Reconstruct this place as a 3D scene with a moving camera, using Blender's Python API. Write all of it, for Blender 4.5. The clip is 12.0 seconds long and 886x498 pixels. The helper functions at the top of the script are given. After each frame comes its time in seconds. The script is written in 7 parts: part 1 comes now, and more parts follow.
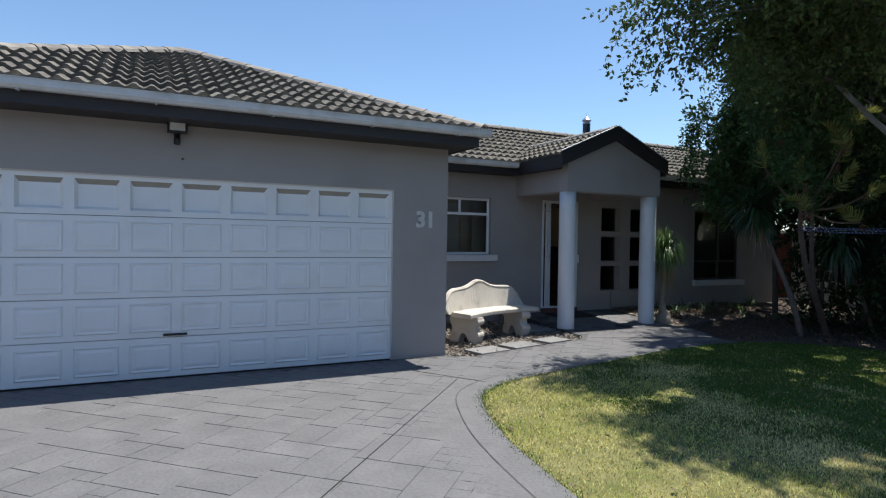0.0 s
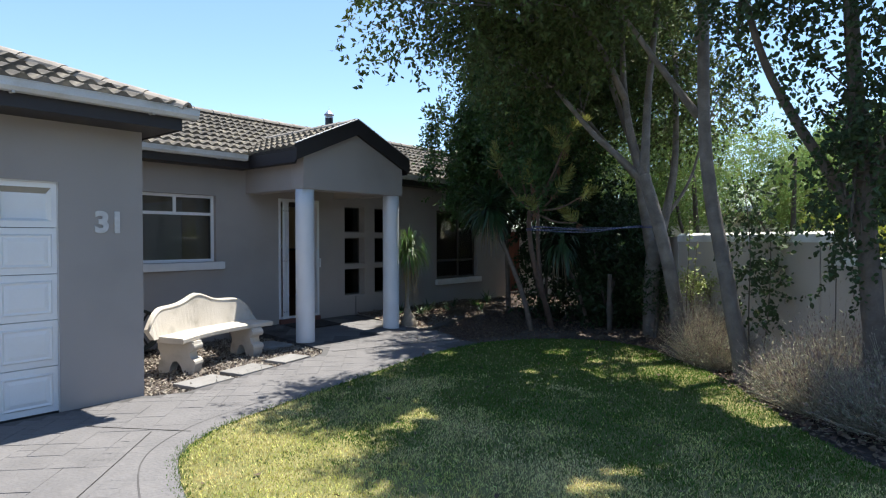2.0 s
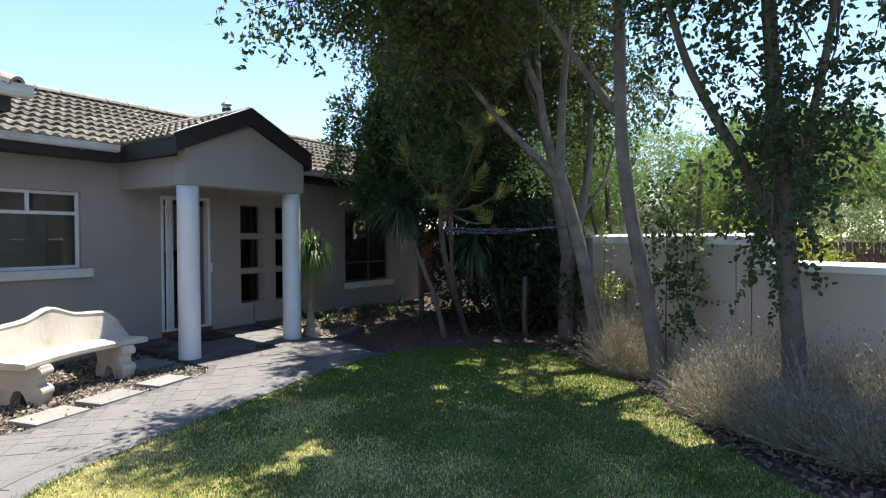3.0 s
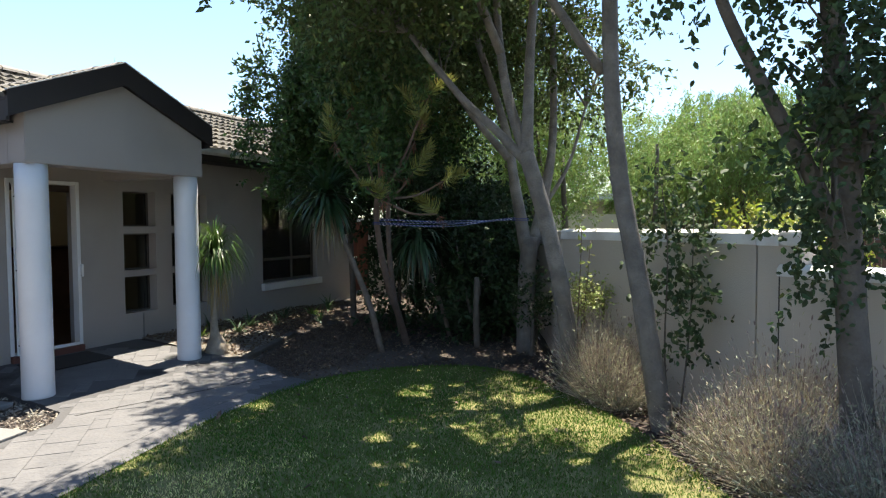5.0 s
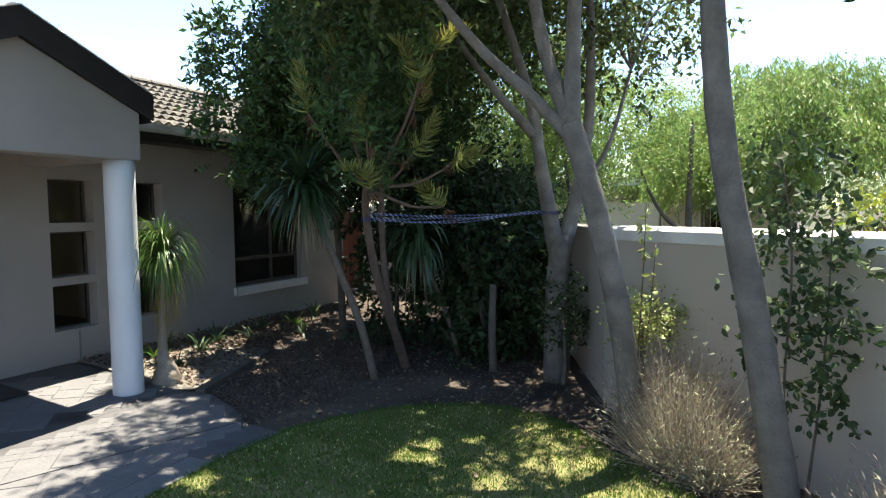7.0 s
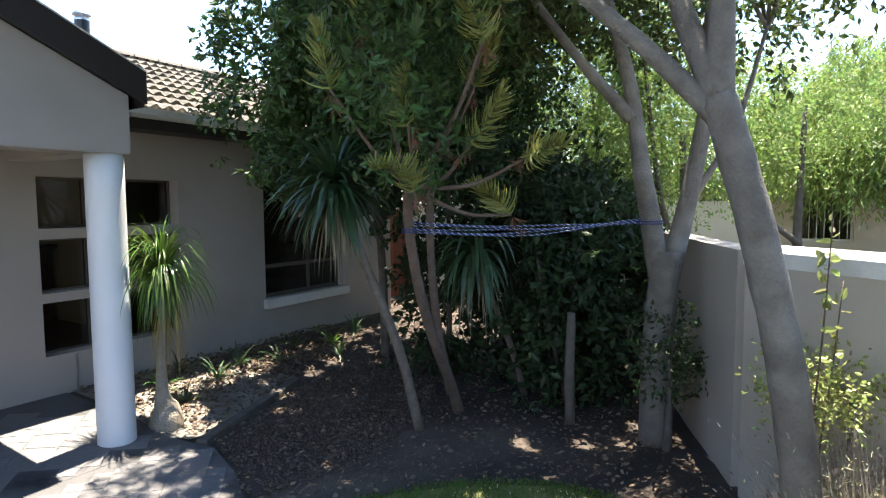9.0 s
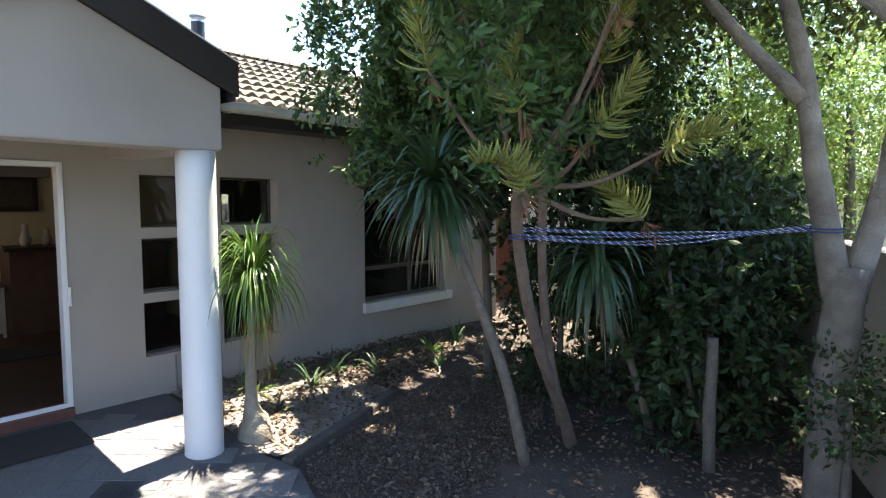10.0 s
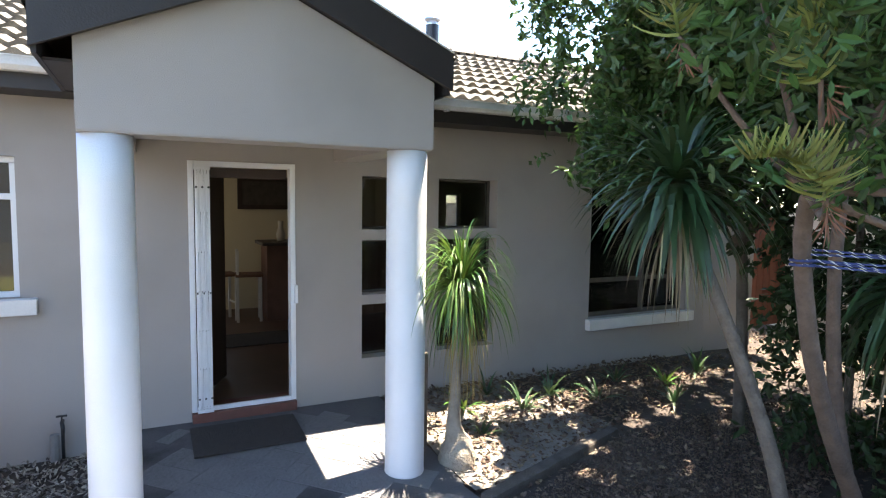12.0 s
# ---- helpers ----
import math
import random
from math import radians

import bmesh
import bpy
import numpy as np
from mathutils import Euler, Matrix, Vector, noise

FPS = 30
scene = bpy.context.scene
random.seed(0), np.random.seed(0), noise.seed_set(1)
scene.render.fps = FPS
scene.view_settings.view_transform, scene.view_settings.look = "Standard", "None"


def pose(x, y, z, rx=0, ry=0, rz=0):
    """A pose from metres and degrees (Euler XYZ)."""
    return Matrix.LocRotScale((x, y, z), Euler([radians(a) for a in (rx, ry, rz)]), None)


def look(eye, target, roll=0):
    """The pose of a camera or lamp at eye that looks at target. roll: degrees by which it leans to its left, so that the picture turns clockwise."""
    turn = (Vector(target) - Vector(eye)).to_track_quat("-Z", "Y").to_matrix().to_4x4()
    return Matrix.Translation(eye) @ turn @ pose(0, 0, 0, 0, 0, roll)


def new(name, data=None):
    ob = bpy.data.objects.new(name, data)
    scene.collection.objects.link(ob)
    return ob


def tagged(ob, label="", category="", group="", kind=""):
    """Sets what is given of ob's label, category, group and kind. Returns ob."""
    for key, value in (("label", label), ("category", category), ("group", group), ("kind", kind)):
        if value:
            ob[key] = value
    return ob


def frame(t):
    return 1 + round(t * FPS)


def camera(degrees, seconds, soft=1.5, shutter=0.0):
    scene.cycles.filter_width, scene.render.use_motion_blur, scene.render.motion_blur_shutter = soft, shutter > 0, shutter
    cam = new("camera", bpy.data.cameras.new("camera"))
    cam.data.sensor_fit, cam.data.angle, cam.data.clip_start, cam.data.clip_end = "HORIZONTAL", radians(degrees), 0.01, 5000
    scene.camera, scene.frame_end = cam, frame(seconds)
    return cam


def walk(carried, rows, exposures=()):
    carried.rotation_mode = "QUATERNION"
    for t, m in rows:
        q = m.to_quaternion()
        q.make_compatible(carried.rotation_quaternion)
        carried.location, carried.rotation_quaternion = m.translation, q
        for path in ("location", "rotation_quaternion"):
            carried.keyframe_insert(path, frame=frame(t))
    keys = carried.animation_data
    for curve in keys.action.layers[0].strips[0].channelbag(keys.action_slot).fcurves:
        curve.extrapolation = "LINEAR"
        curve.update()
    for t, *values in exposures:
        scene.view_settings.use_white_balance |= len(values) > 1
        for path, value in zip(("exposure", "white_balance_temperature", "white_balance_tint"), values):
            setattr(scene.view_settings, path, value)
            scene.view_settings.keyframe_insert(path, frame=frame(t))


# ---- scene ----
cam = camera(73.7, 12.0, soft=1.2)
PATH = [
    (0, (-2.768, 1.018, 1.503), (-1.875, 2.808, 1.471), 0.9),
    (0.5, (-2.563, 1.228, 1.5), (-1.449, 2.889, 1.472), 0.7),
    (1, (-2.359, 1.343, 1.525), (-1.106, 2.902, 1.498), 0.3),
    (1.5, (-2.174, 1.502, 1.545), (-0.79, 2.946, 1.516), 0.2),
    (2, (-1.95, 1.664, 1.574), (-0.418, 2.95, 1.543), -0.1),
    (2.5, (-1.674, 1.808, 1.585), (-0.035, 2.954, 1.557), -0.2),
    (3, (-1.318, 1.952, 1.623), (0.376, 3.015, 1.586), -0.3),
    (3.5, (-1.006, 2.153, 1.653), (0.74, 3.129, 1.617), -0.3),
    (3.7, (-0.86, 2.231, 1.686), (0.903, 3.175, 1.637), -0.3),
    (5.3, (0.3, 2.957, 1.716), (2.1, 3.825, 1.636), -0.4),
    (5.5, (0.477, 3.031, 1.696), (2.275, 3.904, 1.621), -0.5),
    (6, (0.839, 3.248, 1.731), (2.636, 4.118, 1.616), -0.5),
    (6.5, (1.168, 3.42, 1.787), (2.965, 4.288, 1.659), -0.6),
    (7, (1.499, 3.634, 1.813), (3.297, 4.501, 1.684), -0.6),
    (7.2, (1.628, 3.686, 1.798), (3.417, 4.572, 1.678), -0.6),
    (8.8, (2.606, 4.245, 1.937), (4.339, 5.232, 1.784), -0.3),
    (9, (2.728, 4.315, 1.941), (4.435, 5.346, 1.786), -0.3),
    (9.5, (2.98, 4.505, 1.952), (4.605, 5.659, 1.795), -0.3),
    (10, (3.244, 4.682, 1.953), (4.739, 6.002, 1.796), -0.0),
    (10.5, (3.458, 4.835, 1.966), (4.79, 6.318, 1.808), 0.2),
    (11, (3.549, 4.988, 1.978), (4.739, 6.588, 1.821), 0.2),
    (11.5, (3.643, 5.108, 1.969), (4.68, 6.81, 1.811), 0.5),
    (12, (3.715, 5.141, 1.987), (4.604, 6.925, 1.827), 0.8),
]
walk(cam, [(t, look(eye, target, roll)) for t, eye, target, roll in PATH],
     exposures=[(0.0, 0.60, 6350, 8), (1.0, 0.93, 6400, 8), (1.5, 1.03, 6450, 8), (2.5, 1.36, 6750, 9), (3.7, 1.52, 6950, 9), (5.5, 1.74, 7150, 7), (7.2, 2.05, 7150, 7), (9.5, 2.7, 7250, 10), (10.5, 3.15, 7300, 10), (11.0, 3.28, 7300, 10), (12.0, 3.17, 7350, 11)])

# ---------------------------------------------------------------- light
SUN_DIR = Vector((0.30, 0.035, 1.0)).normalized()
sun = new("sun", bpy.data.lights.new("sun", "SUN"))
sun.data.energy, sun.data.angle, sun.data.color = 5.0, radians(0.53), (1.0, 0.95, 0.87)
sun.matrix_world = look(SUN_DIR * 40, (0, 0, 0))
world = bpy.data.worlds.new("world")
scene.world = world
world.use_nodes = True
wn = world.node_tree
sky = wn.nodes.new("ShaderNodeTexSky")
sky.sky_type, sky.sun_disc = "NISHITA", False
sky.sun_elevation = math.asin(SUN_DIR.z)
sky.sun_rotation = math.atan2(SUN_DIR.x, SUN_DIR.y)
sky.air_density, sky.dust_density, sky.ozone_density = 1.0, 0.05, 4.2
bg = wn.nodes["Background"]
bg.inputs[1].default_value = 0.112
wn.links.new(sky.outputs[0], bg.inputs[0])

# invented fill lamp that brightens the room behind the front door
room_fill = new("room_fill_lamp", bpy.data.lights.new("room_fill_lamp", "AREA"))
room_fill.data.shape, room_fill.data.size, room_fill.data.size_y = "RECTANGLE", 1.4, 1.8
room_fill.data.energy, room_fill.data.color = 0.75, (1.0, 0.92, 0.76)
room_fill.matrix_world = look((3.60, 13.8, 1.6), (6.0, 13.9, 1.4))

# ---------------------------------------------------------------- materials


def mat(name, col, col2=None, rough=0.8, scale=6.0, fine=120.0, bump=0.15, metal=0.0, spec=0.5, stain=None, stain_scale=1.5,
        rand=0.0, island=0.0, translucent=0.0, fine_amount=0.25, detail=6.0, contrast=0.5, placed=False):
    """A surface with two scales of variation, stains and relief. Colours are linear base colours."""
    m = bpy.data.materials.new(name)
    m.use_nodes = True
    nt = m.node_tree
    N, L = nt.nodes, nt.links
    b = N["Principled BSDF"]
    b.inputs["Roughness"].default_value = rough
    b.inputs["Metallic"].default_value = metal
    b.inputs["Specular IOR Level"].default_value = spec
    tc = N.new("ShaderNodeTexCoord")
    where = N.new("ShaderNodeNewGeometry").outputs["Position"] if placed else tc.outputs["Object"]
    n1 = N.new("ShaderNodeTexNoise")
    n1.inputs["Scale"].default_value, n1.inputs["Detail"].default_value = scale, detail
    L.new(where, n1.inputs["Vector"])
    r1 = N.new("ShaderNodeMapRange")
    r1.inputs[1].default_value, r1.inputs[2].default_value = 0.5 - contrast / 2, 0.5 + contrast / 2
    L.new(n1.outputs["Fac"], r1.inputs[0])
    mix = N.new("ShaderNodeMix")
    mix.data_type = "RGBA"
    c2 = col2 or tuple(c * 0.8 for c in col)
    mix.inputs[6].default_value, mix.inputs[7].default_value = (*col, 1), (*c2, 1)
    L.new(r1.outputs[0], mix.inputs[0])
    out = mix.outputs[2]
    if stain:
        ns = N.new("ShaderNodeTexNoise")
        ns.inputs["Scale"].default_value, ns.inputs["Detail"].default_value = stain_scale, 8
        L.new(where, ns.inputs["Vector"])
        rs = N.new("ShaderNodeMapRange")
        rs.inputs[1].default_value, rs.inputs[2].default_value = 0.52, 0.72
        L.new(ns.outputs["Fac"], rs.inputs[0])
        ms = N.new("ShaderNodeMix")
        ms.data_type = "RGBA"
        ms.inputs[7].default_value = (*stain, 1)
        L.new(rs.outputs[0], ms.inputs[0])
        L.new(out, ms.inputs[6])
        out = ms.outputs[2]
    n2 = N.new("ShaderNodeTexNoise")
    n2.inputs["Scale"].default_value, n2.inputs["Detail"].default_value = fine, 3
    L.new(where, n2.inputs["Vector"])
    hsv = N.new("ShaderNodeHueSaturation")
    L.new(out, hsv.inputs["Color"])
    val = N.new("ShaderNodeMath")
    val.operation = "MULTIPLY_ADD"
    val.inputs[1].default_value, val.inputs[2].default_value = fine_amount, 1 - fine_amount / 2
    L.new(n2.outputs["Fac"], val.inputs[0])
    v = val.outputs[0]
    for amount, kind in ((rand, "ShaderNodeObjectInfo"), (island, "ShaderNodeNewGeometry")):
        if amount:
            oi = N.new(kind)
            src = oi.outputs["Random"] if kind == "ShaderNodeObjectInfo" else oi.outputs["Random Per Island"]
            ma = N.new("ShaderNodeMath")
            ma.operation = "MULTIPLY_ADD"
            ma.inputs[1].default_value, ma.inputs[2].default_value = amount, 1 - amount / 2
            L.new(src, ma.inputs[0])
            mu = N.new("ShaderNodeMath")
            mu.operation = "MULTIPLY"
            L.new(ma.outputs[0], mu.inputs[0])
            L.new(v, mu.inputs[1])
            v = mu.outputs[0]
            if kind == "ShaderNodeNewGeometry":
                mh = N.new("ShaderNodeMath")
                mh.operation = "MULTIPLY_ADD"
                mh.inputs[1].default_value, mh.inputs[2].default_value = 0.06, 0.47
                L.new(src, mh.inputs[0])
                L.new(mh.outputs[0], hsv.inputs["Hue"])
    L.new(v, hsv.inputs["Value"])
    L.new(hsv.outputs[0], b.inputs["Base Color"])
    if bump:
        bp = N.new("ShaderNodeBump")
        bp.inputs["Strength"].default_value, bp.inputs["Distance"].default_value = bump, 0.01
        L.new(n2.outputs["Fac"], bp.inputs["Height"])
        L.new(bp.outputs[0], b.inputs["Normal"])
    if translucent:
        tr = N.new("ShaderNodeBsdfTranslucent")
        L.new(hsv.outputs[0], tr.inputs[0])
        mx = N.new("ShaderNodeMixShader")
        mx.inputs[0].default_value = translucent
        L.new(b.outputs[0], mx.inputs[1])
        L.new(tr.outputs[0], mx.inputs[2])
        L.new(mx.outputs[0], N["Material Output"].inputs[0])
    return m


PLASTER = mat("plaster", (0.350, 0.320, 0.300), (0.325, 0.298, 0.280), 0.85, 1.2, 180, 0.25, stain=(0.290, 0.266, 0.249), stain_scale=0.9, fine_amount=0.1)
PLASTER_B = mat("boundary_plaster", (0.46, 0.405, 0.345), (0.42, 0.37, 0.315), 0.85, 1.2, 160, 0.3, stain=(0.37, 0.32, 0.27), stain_scale=0.7, fine_amount=0.12)
WHITE = mat("white_paint", (0.74, 0.75, 0.76), (0.70, 0.71, 0.72), 0.55, 2, 90, 0.08, fine_amount=0.06)
COLUMN = mat("column_paint", (0.70, 0.71, 0.73), (0.64, 0.65, 0.67), 0.6, 2.5, 140, 0.2, fine_amount=0.08)
SILL = mat("sill_paint", (0.66, 0.65, 0.64), (0.58, 0.57, 0.55), 0.7, 4, 120, 0.2)
COPING = mat("coping_paint", (0.72, 0.71, 0.69), (0.62, 0.61, 0.58), 0.8, 3, 120, 0.25, stain=(0.45, 0.43, 0.39), stain_scale=2.0)
GARAGE_DOOR = mat("garage_door_paint", (0.80, 0.80, 0.785), (0.76, 0.76, 0.745), 0.5, 1.5, 60, 0.05, stain=(0.745, 0.735, 0.71), stain_scale=2.5, fine_amount=0.05)
DOOR_TAN = mat("tan_door_paint", (0.36, 0.33, 0.275), (0.28, 0.255, 0.21), 0.7, 6, 80, 0.1, fine_amount=0.2)
FASCIA = mat("dark_fascia_paint", (0.018, 0.015, 0.016), (0.026, 0.021, 0.021), 0.55, 5, 90, 0.15)
GUTTER = mat("gutter_paint", (0.62, 0.63, 0.63), (0.52, 0.52, 0.51), 0.45, 4, 80, 0.08, stain=(0.40, 0.39, 0.36), stain_scale=3)
TILE = mat("concrete_roof_tile", (0.135, 0.120, 0.100), (0.080, 0.072, 0.062), 0.9, 9, 70, 0.5, stain=(0.21, 0.185, 0.14), stain_scale=7, rand=0.55, fine_amount=0.4)
RIDGE = mat("ridge_tile", (0.30, 0.27, 0.235), (0.20, 0.18, 0.16), 0.9, 6, 70, 0.4, stain=(0.13, 0.12, 0.10), stain_scale=4, rand=0.3)
DECK = mat("roof_underlay", (0.05, 0.045, 0.04), None, 0.9)
PAVING = mat("stamped_concrete", (0.138, 0.134, 0.137), (0.108, 0.105, 0.108), 0.72, 3.0, 34, 0.9, stain=(0.144, 0.139, 0.141), stain_scale=3.4, rand=0.10, fine_amount=0.35, placed=True)
JOINT = mat("stamped_concrete_joint", (0.092, 0.089, 0.092), (0.060, 0.058, 0.060), 0.8, 2.2, 50, 0.4, stain=(0.018, 0.017, 0.017), stain_scale=2.2, fine_amount=0.25, placed=True)
CRACK = mat("saw_cut", (0.03, 0.028, 0.028), None, 0.9)
SLAB = mat("stepping_slab", (0.225, 0.22, 0.215), (0.17, 0.165, 0.16), 0.85, 8, 80, 0.4, rand=0.15)
SOIL = mat("soil", (0.060, 0.044, 0.035), (0.032, 0.024, 0.020), 0.95, 3.5, 45, 1.0, stain=(0.10, 0.078, 0.060), stain_scale=0.8, fine_amount=0.7)
SAND = mat("sandy_soil", (0.27, 0.243, 0.21), (0.12, 0.105, 0.09), 0.95, 6, 60, 0.8, fine_amount=0.5)
LITTER = mat("leaf_litter", (0.165, 0.115, 0.080), (0.080, 0.052, 0.038), 0.9, 30, 60, 0, island=0.9)
GRAVEL = mat("gravel_stone", (0.125, 0.086, 0.066), (0.068, 0.047, 0.037), 0.9, 20, 80, 0.2, island=0.9)
CHIP = mat("bark_chip", (0.32, 0.285, 0.245), (0.13, 0.105, 0.085), 0.9, 25, 60, 0, island=1.0)
LAWN = mat("lawn_thatch", (0.24, 0.215, 0.100), (0.085, 0.100, 0.033), 0.95, 2.5, 60, 0.8, fine_amount=0.6, spec=0.12)
CONCRETE = mat("cast_concrete", (0.56, 0.52, 0.46), (0.47, 0.43, 0.37), 0.85, 5, 90, 0.4, stain=(0.36, 0.33, 0.28), stain_scale=4, fine_amount=0.2)
BLACK = mat("black_plastic", (0.012, 0.012, 0.013), None, 0.45, fine_amount=0.1, bump=0.0)
HOSE = mat("hose_rubber", (0.03, 0.04, 0.035), None, 0.5, bump=0.0)
STEEL = mat("galvanised_steel", (0.55, 0.56, 0.58), (0.42, 0.43, 0.44), 0.35, 12, 60, 0.05, metal=0.9)
FLUE = mat("flue_black", (0.02, 0.021, 0.028), None, 0.4, metal=0.3)
NUMERAL = mat("numeral_metal", (0.62, 0.61, 0.60), (0.50, 0.49, 0.48), 0.45, 20, 80, 0.05)
BARK = mat("pale_bark", (0.200, 0.175, 0.152), (0.105, 0.090, 0.078), 0.9, 7, 60, 1.0, stain=(0.25, 0.225, 0.20), stain_scale=3, fine_amount=0.35)
BARK_D = mat("dark_bark", (0.150, 0.125, 0.105), (0.085, 0.070, 0.058), 0.95, 8, 50, 0.9, fine_amount=0.4)
BARK_P = mat("pale_swollen_bark", (0.36, 0.31, 0.245), (0.20, 0.165, 0.13), 0.9, 9, 60, 0.9, stain=(0.17, 0.14, 0.11), stain_scale=5, fine_amount=0.35)
BARK_C = mat("palm_bark", (0.180, 0.142, 0.112), (0.105, 0.080, 0.062), 0.9, 14, 60, 0.9, fine_amount=0.35)
LEAF_T = mat("tree_leaf", (0.105, 0.135, 0.045), (0.068, 0.095, 0.028), 0.62, 1.0, 40, 0, spec=0.3, island=0.9, translucent=0.38, fine_amount=0.1)
LEAF_B = mat("broad_leaf", (0.050, 0.080, 0.030), (0.036, 0.058, 0.024), 0.62, 1.0, 40, 0, spec=0.3, island=0.7, translucent=0.22, fine_amount=0.1)
LEAF_E = mat("evergreen_leaf", (0.062, 0.112, 0.028), (0.034, 0.070, 0.018), 0.5, 1.0, 40, 0, spec=0.4, island=0.7, translucent=0.26, fine_amount=0.1)
LEAF_S = mat("shrub_leaf", (0.042, 0.072, 0.025), (0.026, 0.048, 0.017), 0.5, 1.0, 40, 0, spec=0.4, island=0.8, translucent=0.3, fine_amount=0.1)
LEAF_Y = mat("yellow_leaf", (0.36, 0.37, 0.045), (0.20, 0.26, 0.035), 0.5, 3.0, 40, 0, island=0.6, translucent=0.3, fine_amount=0.1)
LEAF_W = mat("willow_leaf", (0.235, 0.320, 0.090), (0.155, 0.240, 0.060), 0.5, 0.6, 40, 0, island=0.6, translucent=0.45, fine_amount=0.1)
LEAF_H = mat("hedge_leaf", (0.25, 0.30, 0.13), (0.16, 0.21, 0.08), 0.5, 1.0, 40, 0, island=0.7, translucent=0.25, fine_amount=0.1)
LEAF_P = mat("strap_leaf", (0.105, 0.190, 0.032), (0.048, 0.100, 0.018), 0.4, 3.0, 40, 0, island=0.6, translucent=0.3, fine_amount=0.1)
LEAF_DRY = mat("dry_strap_leaf", (0.42, 0.31, 0.10), (0.28, 0.20, 0.08), 0.8, 3.0, 40, 0, island=0.6, translucent=0.2, fine_amount=0.1)
SKIRT = mat("dry_skirt_leaf", (0.30, 0.255, 0.165), (0.19, 0.155, 0.10), 0.8, 3.0, 40, 0, island=0.6, translucent=0.15, fine_amount=0.1)
LEAF_V = mat("variegated_leaf", (0.36, 0.38, 0.14), (0.17, 0.22, 0.06), 0.5, 3.0, 40, 0, island=0.9, translucent=0.3, fine_amount=0.1)
LEAF_YU = mat("yucca_leaf", (0.045, 0.088, 0.034), (0.028, 0.056, 0.022), 0.4, 3.0, 40, 0, island=0.5, translucent=0.15, fine_amount=0.1)
PLUME = mat("plume_leaf", (0.30, 0.30, 0.085), (0.18, 0.20, 0.055), 0.5, 3.0, 40, 0, island=0.5, translucent=0.35, fine_amount=0.1)
TWIG = mat("red_twig", (0.22, 0.095, 0.055), (0.13, 0.06, 0.04), 0.8, 8, 50, 0.3)
LAVENDER = mat("lavender_stem", (0.50, 0.43, 0.34), (0.34, 0.28, 0.22), 0.9, 4.0, 40, 0, island=0.9, translucent=0.15, fine_amount=0.1, spec=0.12)
LAV_LEAF = mat("lavender_leaf", (0.33, 0.33, 0.22), (0.20, 0.205, 0.135), 0.9, 4.0, 40, 0, island=0.8, translucent=0.15, fine_amount=0.1, spec=0.12)
LAV_HEAD = mat("lavender_head", (0.30, 0.23, 0.19), (0.20, 0.15, 0.14), 0.9, 8.0, 40, 0, island=0.6, fine_amount=0.1)
ROPE = mat("blue_rope", (0.05, 0.07, 0.20), (0.022, 0.03, 0.11), 0.8, 60, 200, 0.2)
ROPE_W = mat("white_rope_strand", (0.62, 0.62, 0.62), None, 0.8)
SLEEPER = mat("weathered_sleeper", (0.10, 0.085, 0.072), (0.06, 0.05, 0.042), 0.95, 10, 50, 0.8)
WOOD_RED = mat("red_stained_wood", (0.26, 0.085, 0.045), (0.17, 0.055, 0.03), 0.7, 6, 60, 0.3, rand=0.3)
WOOD_BR = mat("brown_fence_wood", (0.17, 0.085, 0.055), (0.11, 0.055, 0.035), 0.8, 6, 60, 0.3, rand=0.3)
WALL_IN = mat("cream_interior_paint", (0.66, 0.58, 0.42), (0.62, 0.54, 0.39), 0.85, 2, 120, 0.1)
FLOOR_IN = mat("dark_floor_tile", (0.10, 0.050, 0.032), (0.065, 0.035, 0.024), 0.4, 3, 60, 0.1, rand=0.15)
DARK_WOOD = mat("dark_wood", (0.05, 0.028, 0.018), (0.03, 0.018, 0.012), 0.5, 8, 60, 0.15)
STEP_RED = mat("red_threshold", (0.16, 0.06, 0.045), (0.11, 0.045, 0.035), 0.6, 8, 60, 0.2)
MAT_DARK = mat("coir_mat", (0.045, 0.038, 0.036), (0.03, 0.026, 0.025), 0.98, 20, 200, 0.8)
NEIGH = mat("neighbour_plaster", (0.68, 0.63, 0.54), (0.60, 0.56, 0.48), 0.85, 1, 60, 0.1)
NEIGH_ROOF = mat("neighbour_roof", (0.20, 0.26, 0.20), (0.15, 0.20, 0.16), 0.7, 3, 40, 0.2)
PINK = mat("pink_plaster", (0.52, 0.38, 0.33), (0.46, 0.34, 0.29), 0.85, 1, 60, 0.1)
ASPHALT = mat("asphalt", (0.055, 0.054, 0.053), (0.040, 0.040, 0.040), 0.9, 4, 80, 0.5)
GRASS = mat("dry_grass_blade", (0.52, 0.52, 0.15), (0.72, 0.62, 0.31), 0.75, 0.9, 3.0, 0, island=0.6, translucent=0.25, fine_amount=0.5, contrast=0.25, spec=0.12)
GRASS_G = mat("green_grass_blade", (0.066, 0.140, 0.020), (0.100, 0.165, 0.030), 0.7, 0.9, 3.0, 0, island=0.6, translucent=0.3, fine_amount=0.5, contrast=0.25, spec=0.12)


